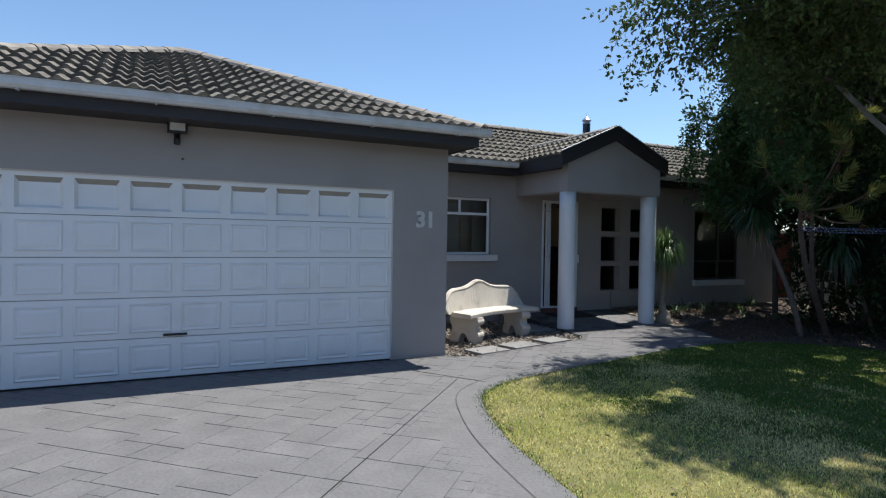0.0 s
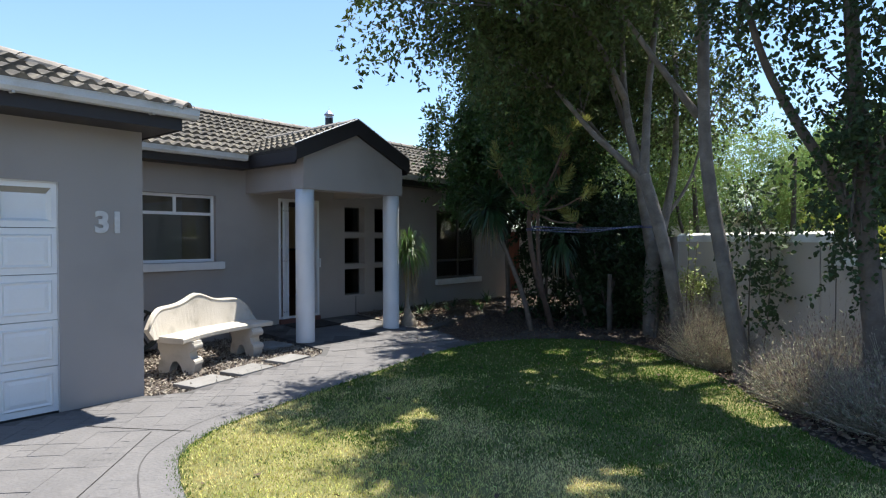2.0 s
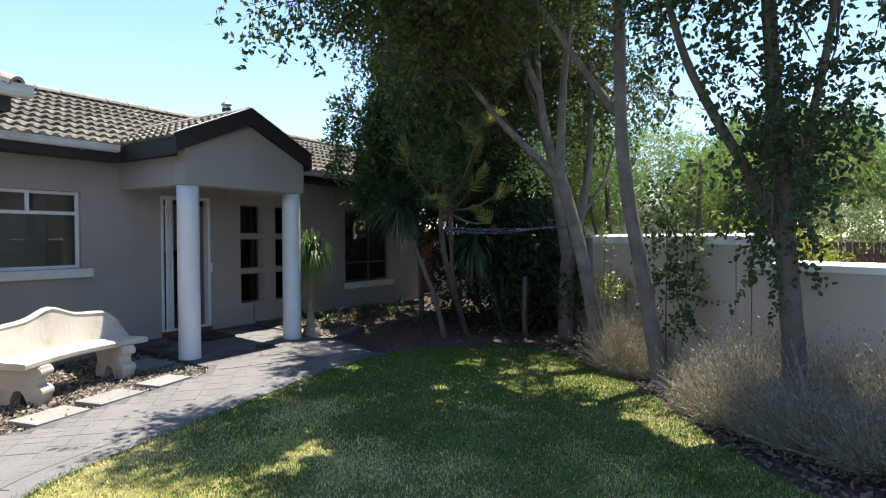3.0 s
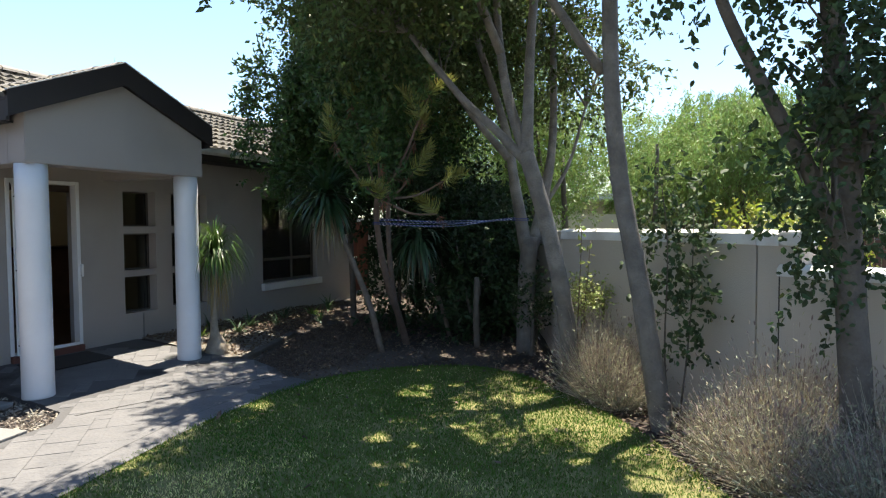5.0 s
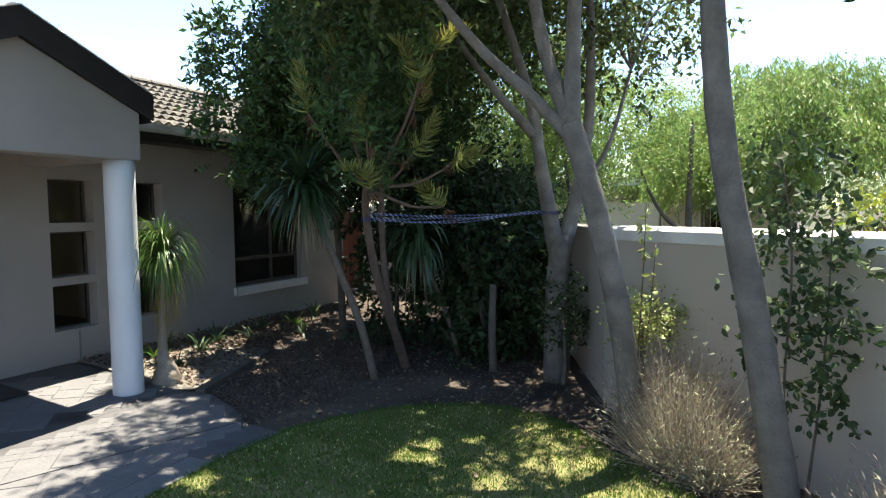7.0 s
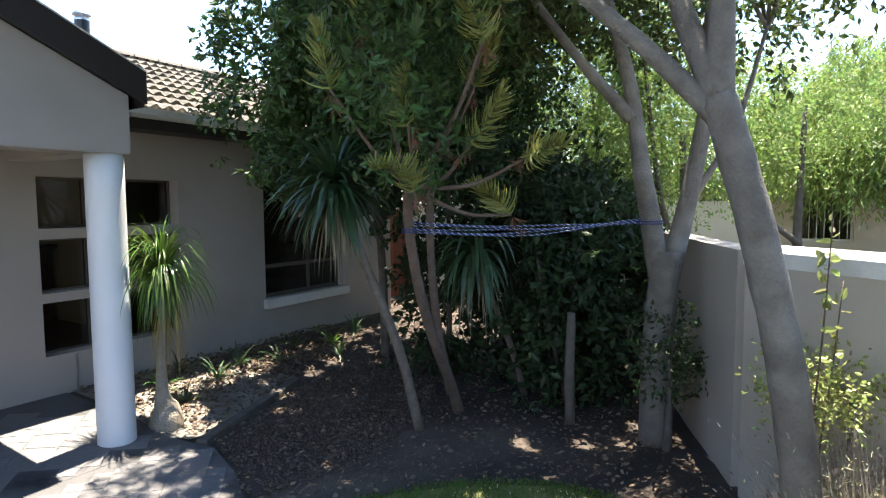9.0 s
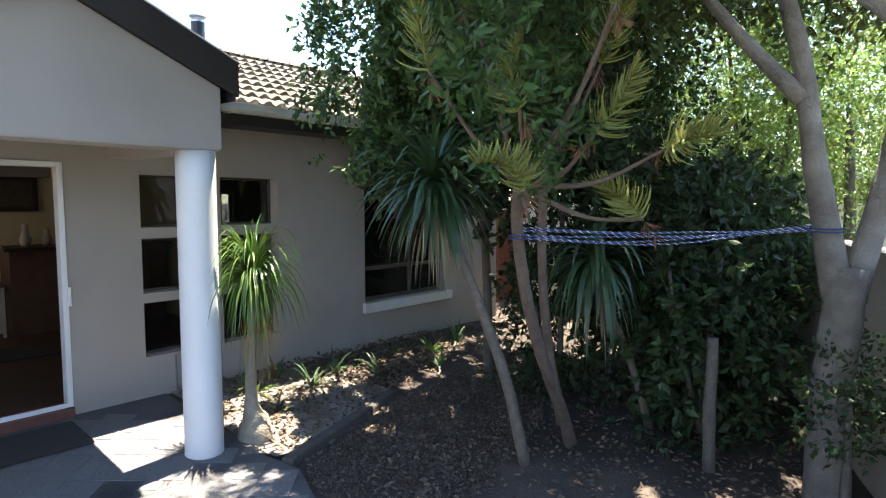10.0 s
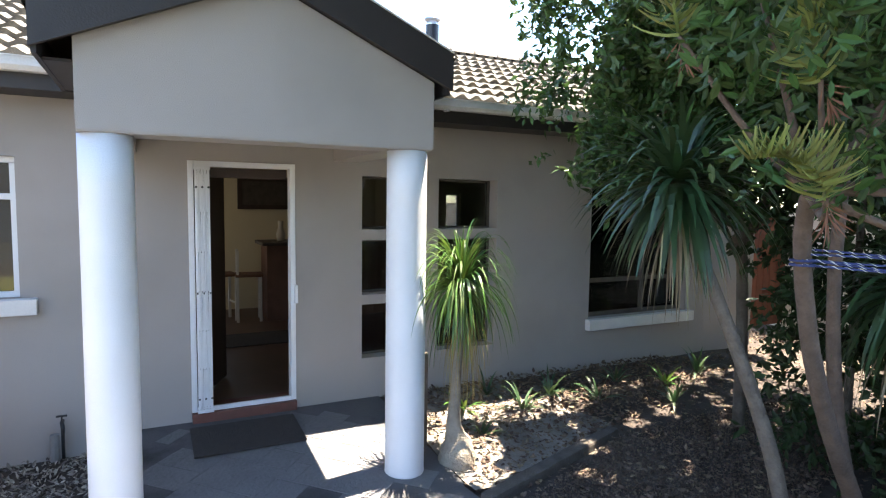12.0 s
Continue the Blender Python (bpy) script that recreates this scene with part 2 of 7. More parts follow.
def make_glass():
    m = bpy.data.materials.new("window_glass")
    m.use_nodes = True
    N, L = m.node_tree.nodes, m.node_tree.links
    N.remove(N["Principled BSDF"])
    gl = N.new("ShaderNodeBsdfGlossy")
    gl.inputs["Roughness"].default_value = 0.015
    tr = N.new("ShaderNodeBsdfTransparent")
    tr.inputs[0].default_value = (0.58, 0.60, 0.60, 1)
    fr = N.new("ShaderNodeFresnel")
    fr.inputs[0].default_value = 1.55
    mx = N.new("ShaderNodeMixShader")
    add = N.new("ShaderNodeMath")
    add.operation = "ADD"
    add.inputs[1].default_value = 0.01
    L.new(fr.outputs[0], add.inputs[0])
    L.new(add.outputs[0], mx.inputs[0])
    L.new(tr.outputs[0], mx.inputs[1])
    L.new(gl.outputs[0], mx.inputs[2])
    L.new(mx.outputs[0], N["Material Output"].inputs[0])
    return m


GLASS = make_glass()

# ---------------------------------------------------------------- mesh helpers


def mesh_np(name, verts, faces, material, smooth=False):
    """A mesh from arrays: verts (n, 3), faces (m, 3) or (m, 4)."""
    me = bpy.data.meshes.new(name)
    verts, faces = np.asarray(verts, np.float32), np.asarray(faces, np.int32)
    k = faces.shape[1]
    me.vertices.add(len(verts))
    me.vertices.foreach_set("co", verts.ravel())
    me.loops.add(faces.size)
    me.loops.foreach_set("vertex_index", faces.ravel())
    me.polygons.add(len(faces))
    me.polygons.foreach_set("loop_start", np.arange(0, faces.size, k, dtype=np.int32))
    me.update(calc_edges=True)
    me.polygons.foreach_set("use_smooth", np.full(len(faces), smooth, bool))
    me.materials.append(material)
    me.validate()
    return me


def bm_mesh(name, bm, material, smooth=False):
    bmesh.ops.recalc_face_normals(bm, faces=bm.faces)
    me = bpy.data.meshes.new(name)
    for f in bm.faces:
        f.smooth = smooth
    bm.to_mesh(me)
    bm.free()
    me.materials.append(material)
    return me


def part(name, bm, material, parent, label="", smooth=False, at=None, kind=""):
    """One mesh object under a thing or a part. bm: a bmesh or a mesh."""
    me = bm if isinstance(bm, bpy.types.Mesh) else bm_mesh(name, bm, material, smooth)
    ob = new(name, me)
    ob.parent = parent
    if at is not None:
        ob.matrix_basis = at
    return tagged(ob, label, kind=kind)


def thing(name, label, category, at=None, group="", kind=""):
    ob = new(name)
    if at is not None:
        ob.matrix_basis = at
    return tagged(ob, label, category, group, kind)


def solo(name, bm, material, label, category="", kind="", smooth=False, group=""):
    me = bm if isinstance(bm, bpy.types.Mesh) else bm_mesh(name, bm, material, smooth)
    return tagged(new(name, me), label, category, group, kind)


def box(bm, x0, x1, y0, y1, z0, z1, bevel=0.0, turn=None):
    vs = [bm.verts.new((x, y, z)) for x in (x0, x1) for y in (y0, y1) for z in (z0, z1)]
    fs = [bm.faces.new([vs[i] for i in q]) for q in ((0, 1, 3, 2), (4, 6, 7, 5), (0, 4, 5, 1), (2, 3, 7, 6), (0, 2, 6, 4), (1, 5, 7, 3))]
    if turn is not None:
        bmesh.ops.transform(bm, matrix=turn, verts=vs)
    if bevel:
        es = list({e for f in fs for e in f.edges})
        bmesh.ops.bevel(bm, geom=es, offset=bevel, segments=2, affect="EDGES", profile=0.6)
    return bm


def boxes(*args, bevel=0.0):
    bm = bmesh.new()
    for a in args:
        box(bm, *a, bevel=bevel)
    return bm


def tube(bm, pts, radii, n=10, cap=True, wob=0.0, rng=None):
    """A tapered tube through the points."""
    pts = [Vector(p) for p in pts]
    rings = []
    up = Vector((0.31, 0.27, 0.91))
    for i, p in enumerate(pts):
        d = (pts[min(i + 1, len(pts) - 1)] - pts[max(i - 1, 0)]).normalized()
        a = d.cross(up)
        if a.length < 1e-3:
            a = d.cross(Vector((1, 0, 0)))
        a.normalize()
        b = d.cross(a)
        ring = []
        for k in range(n):
            t = 2 * math.pi * k / n
            r = radii[i] * (1 + (rng.uniform(-wob, wob) if rng else 0))
            ring.append(bm.verts.new(p + a * (r * math.cos(t)) + b * (r * math.sin(t))))
        rings.append(ring)
    for r0, r1 in zip(rings, rings[1:]):
        for k in range(n):
            bm.faces.new((r0[k], r0[(k + 1) % n], r1[(k + 1) % n], r1[k]))
    if cap:
        bm.faces.new(rings[0][::-1])
        bm.faces.new(rings[-1])
    return bm


def smooth_path(pts, per=6):
    """A rounder line through the points (Catmull-Rom)."""
    P = [np.array(p, float) for p in pts]
    P = [2 * P[0] - P[1]] + P + [2 * P[-1] - P[-2]]
    out = []
    for i in range(1, len(P) - 2):
        for k in range(per):
            t = k / per
            a, b, c, d = P[i - 1:i + 3]
            out.append(0.5 * (2 * b + (c - a) * t + (2 * a - 5 * b + 4 * c - d) * t * t + (3 * b - a - 3 * c + d) * t ** 3))
    out.append(P[-2])
    return out


def prism(bm, outline, z0, z1):
    """An upright prism over a plan outline."""
    lo = [bm.verts.new((x, y, z0)) for x, y in outline]
    hi = [bm.verts.new((x, y, z1)) for x, y in outline]
    n = len(lo)
    for i in range(n):
        bm.faces.new((lo[i], lo[(i + 1) % n], hi[(i + 1) % n], hi[i]))
    bm.faces.new(hi)
    bm.faces.new(lo[::-1])
    return bm


def inside(x, y, poly):
    """Which of the points lie in the plan outline."""
    x, y = np.asarray(x, float), np.asarray(y, float)
    res = np.zeros(x.shape, bool)
    n = len(poly)
    for i in range(n):
        x0, y0 = poly[i]
        x1, y1 = poly[(i + 1) % n]
        if y0 == y1:
            continue
        c = (y0 > y) != (y1 > y)
        res ^= c & (x < (x1 - x0) * (y - y0) / (y1 - y0) + x0)
    return res


def wall_mesh(bm, u0, u1, z0, z1, d, holes, place):
    """A wall of thickness d with openings cut through; place(u, v, z) gives the point."""
    us = sorted({u0, u1, *[h[0] for h in holes], *[h[1] for h in holes]})
    zs = sorted({z0, z1, *[h[2] for h in holes], *[h[3] for h in holes]})
    solid = {}
    for i in range(len(us) - 1):
        for j in range(len(zs) - 1):
            cu, cz = (us[i] + us[i + 1]) / 2, (zs[j] + zs[j + 1]) / 2
            solid[i, j] = not any(h[0] < cu < h[1] and h[2] < cz < h[3] for h in holes)
    cache = {}

    def V(u, v, z):
        if (u, v, z) not in cache:
            cache[u, v, z] = bm.verts.new(place(u, v, z))
        return cache[u, v, z]
    for (i, j), s in solid.items():
        if not s:
            continue
        a, b, c, e = us[i], us[i + 1], zs[j], zs[j + 1]
        bm.faces.new((V(a, 0, c), V(b, 0, c), V(b, 0, e), V(a, 0, e)))
        bm.faces.new((V(a, d, c), V(a, d, e), V(b, d, e), V(b, d, c)))
        for di, dj, q in ((-1, 0, (a, c, a, e)), (1, 0, (b, c, b, e)), (0, -1, (a, c, b, c)), (0, 1, (a, e, b, e))):
            if not solid.get((i + di, j + dj), False):
                bm.faces.new((V(q[0], 0, q[1]), V(q[0], d, q[1]), V(q[2], d, q[3]), V(q[2], 0, q[3])))
    return bm


def leaf_mesh(name, base, axis, side, length, width, material, six=True, fold=0.25):
    """Leaves as small folded blades. base, axis, side: (n, 3); length, width: (n,)."""
    n = len(base)
    axis = axis / np.maximum(np.linalg.norm(axis, axis=1, keepdims=True), 1e-6)
    side = side - axis * np.sum(side * axis, axis=1, keepdims=True)
    side = side / np.maximum(np.linalg.norm(side, axis=1, keepdims=True), 1e-6)
    up = np.cross(axis, side)
    L, W = np.asarray(length)[:, None], np.asarray(width)[:, None] / 2
    if six:
        v = np.stack([base, base + axis * L * 0.3 + side * W * 0.92 + up * W * fold, base + axis * L * 0.68 + side * W * 0.8 + up * W * fold,
                      base + axis * L, base + axis * L * 0.68 - side * W * 0.8 + up * W * fold, base + axis * L * 0.3 - side * W * 0.92 + up * W * fold], 1)
        f = np.array([[0, 1, 2, 3], [0, 3, 4, 5]])
        k = 6
    else:
        v = np.stack([base, base + axis * L * 0.45 + side * W + up * W * fold, base + axis * L, base + axis * L * 0.45 - side * W + up * W * fold], 1)
        f = np.array([[0, 1, 2], [0, 2, 3]])
        k = 4
    faces = (np.arange(n)[:, None, None] * k + f[None]).reshape(-1, f.shape[1])
    return mesh_np(name, v.reshape(-1, 3), faces, material)


def unit(rng, n):
    v = rng.normal(size=(n, 3))
    return v / np.linalg.norm(v, axis=1, keepdims=True)


def sprays(rng, clumps, per, leaves, reach, droop=0.3):
    """Leaf bases and directions on twigs that fill the clumps (x, y, z, rx, ry, rz)."""
    B, A = [], []
    for x, y, z, rx, ry, rz in clumps:
        n = max(3, int(per * (rx * ry * rz) ** (2 / 3)))
        d = unit(rng, n)
        rad = rng.uniform(0.35, 1.05, n) ** 0.6
        lump = 1 + 0.22 * np.sin(d[:, :1] * 5 + x * 3) * np.cos(d[:, 1:2] * 6 + y) + 0.12 * np.sin(d[:, 2:3] * 9 + z)
        c = np.array([x, y, z]) + d * np.array([rx, ry, rz]) * rad[:, None] * lump
        tw = d * 0.8 + unit(rng, n) * 0.8
        tw[:, 2] -= droop
        tw /= np.linalg.norm(tw, axis=1, keepdims=True)
        t = rng.uniform(0, 1, (n, leaves))
        p = c[:, None] + tw[:, None] * (t * reach)[..., None]
        p[..., 2] -= (t ** 2) * reach * droop * 0.6
        p += rng.normal(0, reach * 0.06, p.shape)
        a = tw[:, None] * 0.5 + unit(rng, n * leaves).reshape(n, leaves, 3)
        a[..., 2] -= droop
        B.append(p.reshape(-1, 3))
        A.append(a.reshape(-1, 3))
    return np.concatenate(B), np.concatenate(A)


# openings in the canopy, named by where the sun through them falls on the ground: (x, y, radius)
SUN_SPOTS = [(5.24, 5.68, 0.20), (4.97, 4.99, 0.11), (4.45, 4.40, 0.12), (5.06, 4.25, 0.20), (5.15, 3.98, 0.24), (4.85, 4.10, 0.13), (4.32, 4.66, 0.12), (5.55, 4.50, 0.15),
             (5.40, 4.66, 0.12), (3.80, 2.90, 0.26), (4.05, 3.25, 0.20), (4.17, 3.74, 0.13), (3.55, 2.75, 0.20), (4.20, 6.80, 0.16), (3.95, 5.35, 0.13), (5.45, 5.74, 0.12), (1.45, 3.33, 0.17), (1.80, 3.25, 0.16),
             (2.15, 3.10, 0.13), (1.90, 5.15, 0.20), (1.55, 5.10, 0.18), (5.62, 4.05, 0.16), (6.0, 3.9, 0.26), (6.35, 4.15, 0.28), (4.25, 2.6, 0.42), (4.75, 2.2, 0.34), (4.30, 1.40, 0.40), (5.75, 3.9, 0.30),
             (8.08, 9.12, 0.17), (7.60, 9.02, 0.15), (7.33, 8.16, 0.13), (6.90, 8.75, 0.16), (8.60, 9.45, 0.14), (8.93, 9.56, 0.16), (9.6, 9.3, 0.15), (9.85, 9.15, 0.13),
             (10.3, 10.05, 0.20), (11.1, 10.2, 0.25), (9.35, 8.27, 0.12), (7.0, 6.19, 0.14), (7.32, 5.78, 0.13), (7.9, 5.5, 0.12), (6.63, 8.37, 0.18), (5.80, 8.75, 0.28), (6.05, 9.05, 0.22), (5.85, 9.3, 0.20), (7.1, 9.4, 0.14)]


def in_gap(p):
    """Which leaves would stand in one of the openings that the sun shines through."""
    g = p[:, :2] - p[:, 2:] * (np.array(SUN_DIR[:2]) / SUN_DIR[2])
    g = g + 0.05 * np.sin(g[:, ::-1] * 21.0) + 0.03 * np.sin(g * 47.0 + 1.3)
    rng = np.random.default_rng(77)
    spots = np.array(SUN_SPOTS)
    small = np.stack([rng.uniform(2.2, 11.5, 330), rng.uniform(3.6, 10.2, 330), rng.uniform(0.045, 0.095, 330)], 1)
    small = small[((small[:, 0] > 5.6) & (np.arange(330) % 2 == 1)) | (small[:, 1] < 8.3) & (small[:, 1] > 6.7) | (np.arange(330) % 4 == 0)]
    more = np.stack([rng.uniform(6.0, 11.5, 60), rng.uniform(8.3, 10.3, 60), rng.uniform(0.06, 0.13, 60)], 1)
    out = np.zeros(len(p), bool)
    for x, y, r in np.concatenate([spots, small, more]):
        out |= (g[:, 0] - x) ** 2 + (g[:, 1] - y) ** 2 < r * r
    return out & (p[:, 2] > 2.3)


def crown(name, seed, clumps, material, parent, per=60, leaves=14, reach=0.45, size=(0.06, 0.035), droop=0.3, six=False, label=""):
    rng = np.random.default_rng(seed)
    b, a = sprays(rng, clumps, per, leaves, reach, droop)
    k = ~in_gap(b)
    b, a = b[k], a[k]
    n = len(b)
    s = rng.uniform(0.65, 1.25, n)
    me = leaf_mesh(name, b, a, unit(rng, n), size[0] * s, size[1] * s, material, six)
    return part(name, me, material, parent, label)

BARK_R = mat("reddish_bark", (0.165, 0.112, 0.085), (0.095, 0.064, 0.050), 0.9, 12, 60, 0.8, fine_amount=0.35)

# ---------------------------------------------------------------- plan
WALL_Y, GAR_Y, GAR_X = 10.34, 7.72, 0.63      # house front, garage front, garage corner
EAVE_Z = 2.86
LAWN_EDGE = [(-0.72, 1.0), (-0.66, 2.6), (-0.55, 3.7), (-0.38, 4.67), (-0.18, 5.3), (0.02, 5.75), (0.25, 6.0), (0.6, 6.2), (0.95, 6.3), (1.5, 6.42),
             (2.2, 6.56), (3.0, 6.74), (3.7, 6.88), (4.5, 6.93), (5.2, 6.85), (5.7, 6.6), (6.15, 6.2), (6.45, 5.6), (6.35, 5.0), (6.0, 4.5), (5.4, 3.8),
             (4.8, 3.3), (4.2, 2.9), (3.6, 2.55), (3.1, 2.1), (2.4, 1.2), (1.6, 0.0), (0.8, -1.6), (-0.6, -1.6)]
BED_EDGE = [(0.66, 7.62), (0.95, 7.52), (1.5, 7.66), (2.03, 7.8), (2.6, 7.93), (3.1, 8.05), (3.32, 8.3), (3.36, 8.6)]
C_WALL, A_WALL, J_WALL = (7.05, 4.53), (5.52, 2.56), (5.43, 2.415)    # boundary wall: its corner, its bend, its step down


def smoothstep(a, b, v):
    t = np.clip((v - a) / (b - a), 0, 1)
    return t * t * (3 - 2 * t)


def ground_z(x, y):
    """The ground's height: level, rising a little to the house."""
    return 0.0 + 0.12 * smoothstep(8.6, 10.3, y) * smoothstep(3.2, 3.7, x) * (1 - smoothstep(11.0, 12.0, x))


# ---------------------------------------------------------------- ground


def build_ground():
    xs = np.concatenate([-np.geomspace(900, 9, 14), np.arange(-8, 16.01, 0.12), np.geomspace(17, 900, 14)])
    ys = np.concatenate([-np.geomspace(900, 5, 14), np.arange(-4, 16.01, 0.12), np.geomspace(17, 900, 14)])
    X, Y = np.meshgrid(xs, ys, indexing="ij")
    Z = ground_z(X, Y)
    bump = np.zeros_like(Z)
    near = (X > -8) & (X < 16) & (Y > -4) & (Y < 16)
    for i, j in zip(*np.nonzero(near)):
        bump[i, j] = noise.noise(Vector((X[i, j] * 1.7, Y[i, j] * 1.7, 0))) * 0.02
    Z = Z + bump - 0.012
    ny = len(ys)
    I, J = np.meshgrid(np.arange(len(xs) - 1), np.arange(ny - 1), indexing="ij")
    q = (I * ny + J).ravel()
    me = mesh_np("ground", np.stack([X, Y, Z], -1).reshape(-1, 3), np.stack([q, q + ny, q + ny + 1, q + 1], 1), SOIL, smooth=True)
    return tagged(new("ground", me), "dark brown garden soil with dry patches", "ground", kind="structure")


build_ground()


def lawn():
    bm = bmesh.new()
    outline = [(x, y) for x, y in LAWN_EDGE]
    prism(bm, outline, -0.05, 0.028)
    solo("lawn", bm, LAWN, "patchy green and straw-coloured lawn", "lawn", "structure")
    rng = np.random.default_rng(5)
    n = 400000
    x, y = rng.uniform(-0.8, 6.6, n), rng.uniform(-1.0, 7.0, n)
    keep = inside(x, y, LAWN_EDGE) & (y > 0.6)
    dens = np.array([noise.noise(Vector((a * 0.9, b * 0.9, 3.0))) for a, b in zip(x[keep], y[keep])])
    x, y = x[keep], y[keep]
    ok = rng.uniform(0, 1, len(x)) < 0.85 + 0.6 * dens
    x, y = x[ok], y[ok]
    n = len(x)
    base = np.stack([x, y, np.full(n, 0.024)], 1)
    ax = np.stack([rng.normal(0, 0.55, n), rng.normal(0, 0.55, n), np.ones(n)], 1)
    h = rng.uniform(0.015, 0.040, n)
    wid = rng.uniform(0.0045, 0.008, n)
    patch = np.array([noise.noise(Vector((a * 1.3, b * 1.3, 9.0))) + 0.6 * noise.noise(Vector((a * 4.1, b * 4.1, 2.0))) for a, b in zip(x, y)])
    dry = rng.uniform(0, 1, n) < np.clip(0.92 - 0.42 * (x - 0.8) + 0.9 * patch, 0.04, 0.95)
    for k, m, label in ((dry, GRASS, "short dry straw-coloured grass blades"), (~dry, GRASS_G, "short green grass blades")):
        me = leaf_mesh("grass", base[k], ax[k], unit(rng, int(k.sum())), h[k], wid[k], m, six=False, fold=0.1)
        tagged(new("grass", me), label, "grass", kind="stuff")
    # ragged tufts along the edges
    pts = smooth_path([(a, b, 0) for a, b in LAWN_EDGE[1:20]], 24)
    e = np.array(pts)[rng.integers(0, len(pts), 9000)]
    e = e + np.concatenate([rng.normal(0, 0.035, (9000, 2)), np.zeros((9000, 1))], 1)
    e[:, 2] = 0.02
    ax = np.stack([rng.normal(0, 0.6, 9000), rng.normal(0, 0.6, 9000), np.ones(9000)], 1)
    me = leaf_mesh("edge_grass", e, ax, unit(rng, 9000), rng.uniform(0.015, 0.042, 9000), rng.uniform(0.004, 0.007, 9000), GRASS_G, six=False, fold=0.1)
    tagged(new("edge_grass", me), "longer green grass along the lawn edge", "grass", kind="stuff")


lawn()

PAVE = [(-9.0, 7.70), (0.60, 7.70), *BED_EDGE, (3.38, 8.62), (5.62, 8.62), (5.66, 8.2), (5.45, 7.7), (5.2, 7.3), (5.15, 6.88),
        *[p for p in LAWN_EDGE[13::-1]], (-0.6, -1.6), (-0.6, -3.0), (-9.0, -3.0)]


def paving():
    """The stamped concrete drive and path: a slab, and the stamped stones on it."""
    drive = solo("pavement", prism(bmesh.new(), PAVE, -0.06, 0.031), JOINT, "grey stamped-concrete drive and curving path", "paving", "structure")
    bm = bmesh.new()
    x0, x1, y0, y1 = 3.38, 5.64, 8.618, 10.34
    lo = [bm.verts.new((x, y, -0.05)) for x, y in ((x0, y0), (x1, y0), (x1, y1), (x0, y1))]
    hi = [bm.verts.new((x, y, z)) for x, y, z in ((x0, y0, 0.033), (x1, y0, 0.033), (x1, y1, 0.13), (x0, y1, 0.13))]
    for i in range(4):
        bm.faces.new((lo[i], lo[(i + 1) % 4], hi[(i + 1) % 4], hi[i]))
    bm.faces.new(hi)
    porch = solo("porch_floor", bm, JOINT, "grey stamped-concrete porch floor sloping to the path", "floor", "structure")
    rng = random.Random(11)
    g = 0.128
    W = 152
    used, cells = set(), []
    sizes = [(4, 3), (3, 3), (3, 2), (4, 2), (2, 2), (3, 4), (2, 3), (2, 1), (1, 2), (1, 1)]
    for i in range(W):
        for j in range(W):
            if (i, j) in used:
                continue
            opts = sizes[:]
            rng.shuffle(opts)
            opts.sort(key=lambda s: -(s[0] * s[1] > 3) * rng.random())
            for a, b in opts:
                cs = [(i + p, j + q) for p in range(a) for q in range(b)]
                if not any(c in used for c in cs):
                    used.update(cs)
                    cells.append((i, j, a, b))
                    break
    meshes = {}

    def stone(a, b, k):
        key = (a, b, k)
        if key in meshes:
            return meshes[key]
        w, h = (a * g / 2 - 0.0032, b * g / 2 - 0.0006) if a * b > 1 else (g / 2 - 0.0002, g / 2 - 0.0002)
        r2 = random.Random(a * 31 + b * 7 + k)
        j = [(r2.uniform(-0.006, 0.006), r2.uniform(-0.006, 0.006)) for _ in range(8)]
        ring = [(-w, -h), (0, -h), (w, -h), (w, 0), (w, h), (0, h), (-w, h), (-w, 0)]
        ring = [(x + dx * 0.5, y + dy * 0.5) for (x, y), (dx, dy) in zip(ring, j)]
        v = [(x, y, -0.004) for x, y in ring] + [(x * (1 - 0.002 / w), y * (1 - 0.002 / h), 0.0030 + r2.uniform(-0.0006, 0.0006)) for x, y in ring] + [(0, 0, 0.0032)]
        f = [(q, (q + 1) % 8, 8 + (q + 1) % 8) for q in range(8)] + [(q, 8 + (q + 1) % 8, 8 + q) for q in range(8)] + [(8 + q, 8 + (q + 1) % 8, 16) for q in range(8)]
        meshes[key] = mesh_np("paving_stone", v, f, PAVING)
        return meshes[key]
    rot = math.radians(46)
    c, s = math.cos(rot), math.sin(rot)
    ox, oy = -2.3, -5.2
    todo = []
    for i, j, a, b in cells:
        u, v = (i + a / 2) * g - 3.4, (j + b / 2) * g
        x, y = ox + c * u - s * v, oy + s * u + c * v
        w, h = a * g / 2, b * g / 2
        cor = [(x + c * p * w - s * q * h, y + s * p * w + c * q * h) for p in (-1, 1) for q in (-1, 1)]
        cx, cy = [p[0] for p in cor], [p[1] for p in cor]
        if min(cy) < -2.98 or min(cx) < -8.98:
            continue
        if a * b > 1 and y < 8.6 and not (inside(cx, cy, PAVE).all() and max(cy) < 8.61 and not any(near_edge(px, py) for px, py in cor)):
            cells += [(i + p, j + q, 1, 1) for p in range(a) for q in range(b)]
            continue
        if min(cx) > 3.40 and max(cx) < 5.63 and min(cy) > 8.63 and max(cy) < 10.33:
            todo.append((x, y, a, b, porch))
        elif inside(cx, cy, PAVE).all() and max(cy) < 8.61 and not any(near_edge(px, py) for px, py in cor):
            todo.append((x, y, a, b, drive))
    todo.sort(key=lambda q: (q[0] - 0.3) ** 2 + (q[1] - 5.2) ** 2)
    rest_v, rest_f, n = [], [], 0
    tilt = math.atan2(0.097, 1.722)
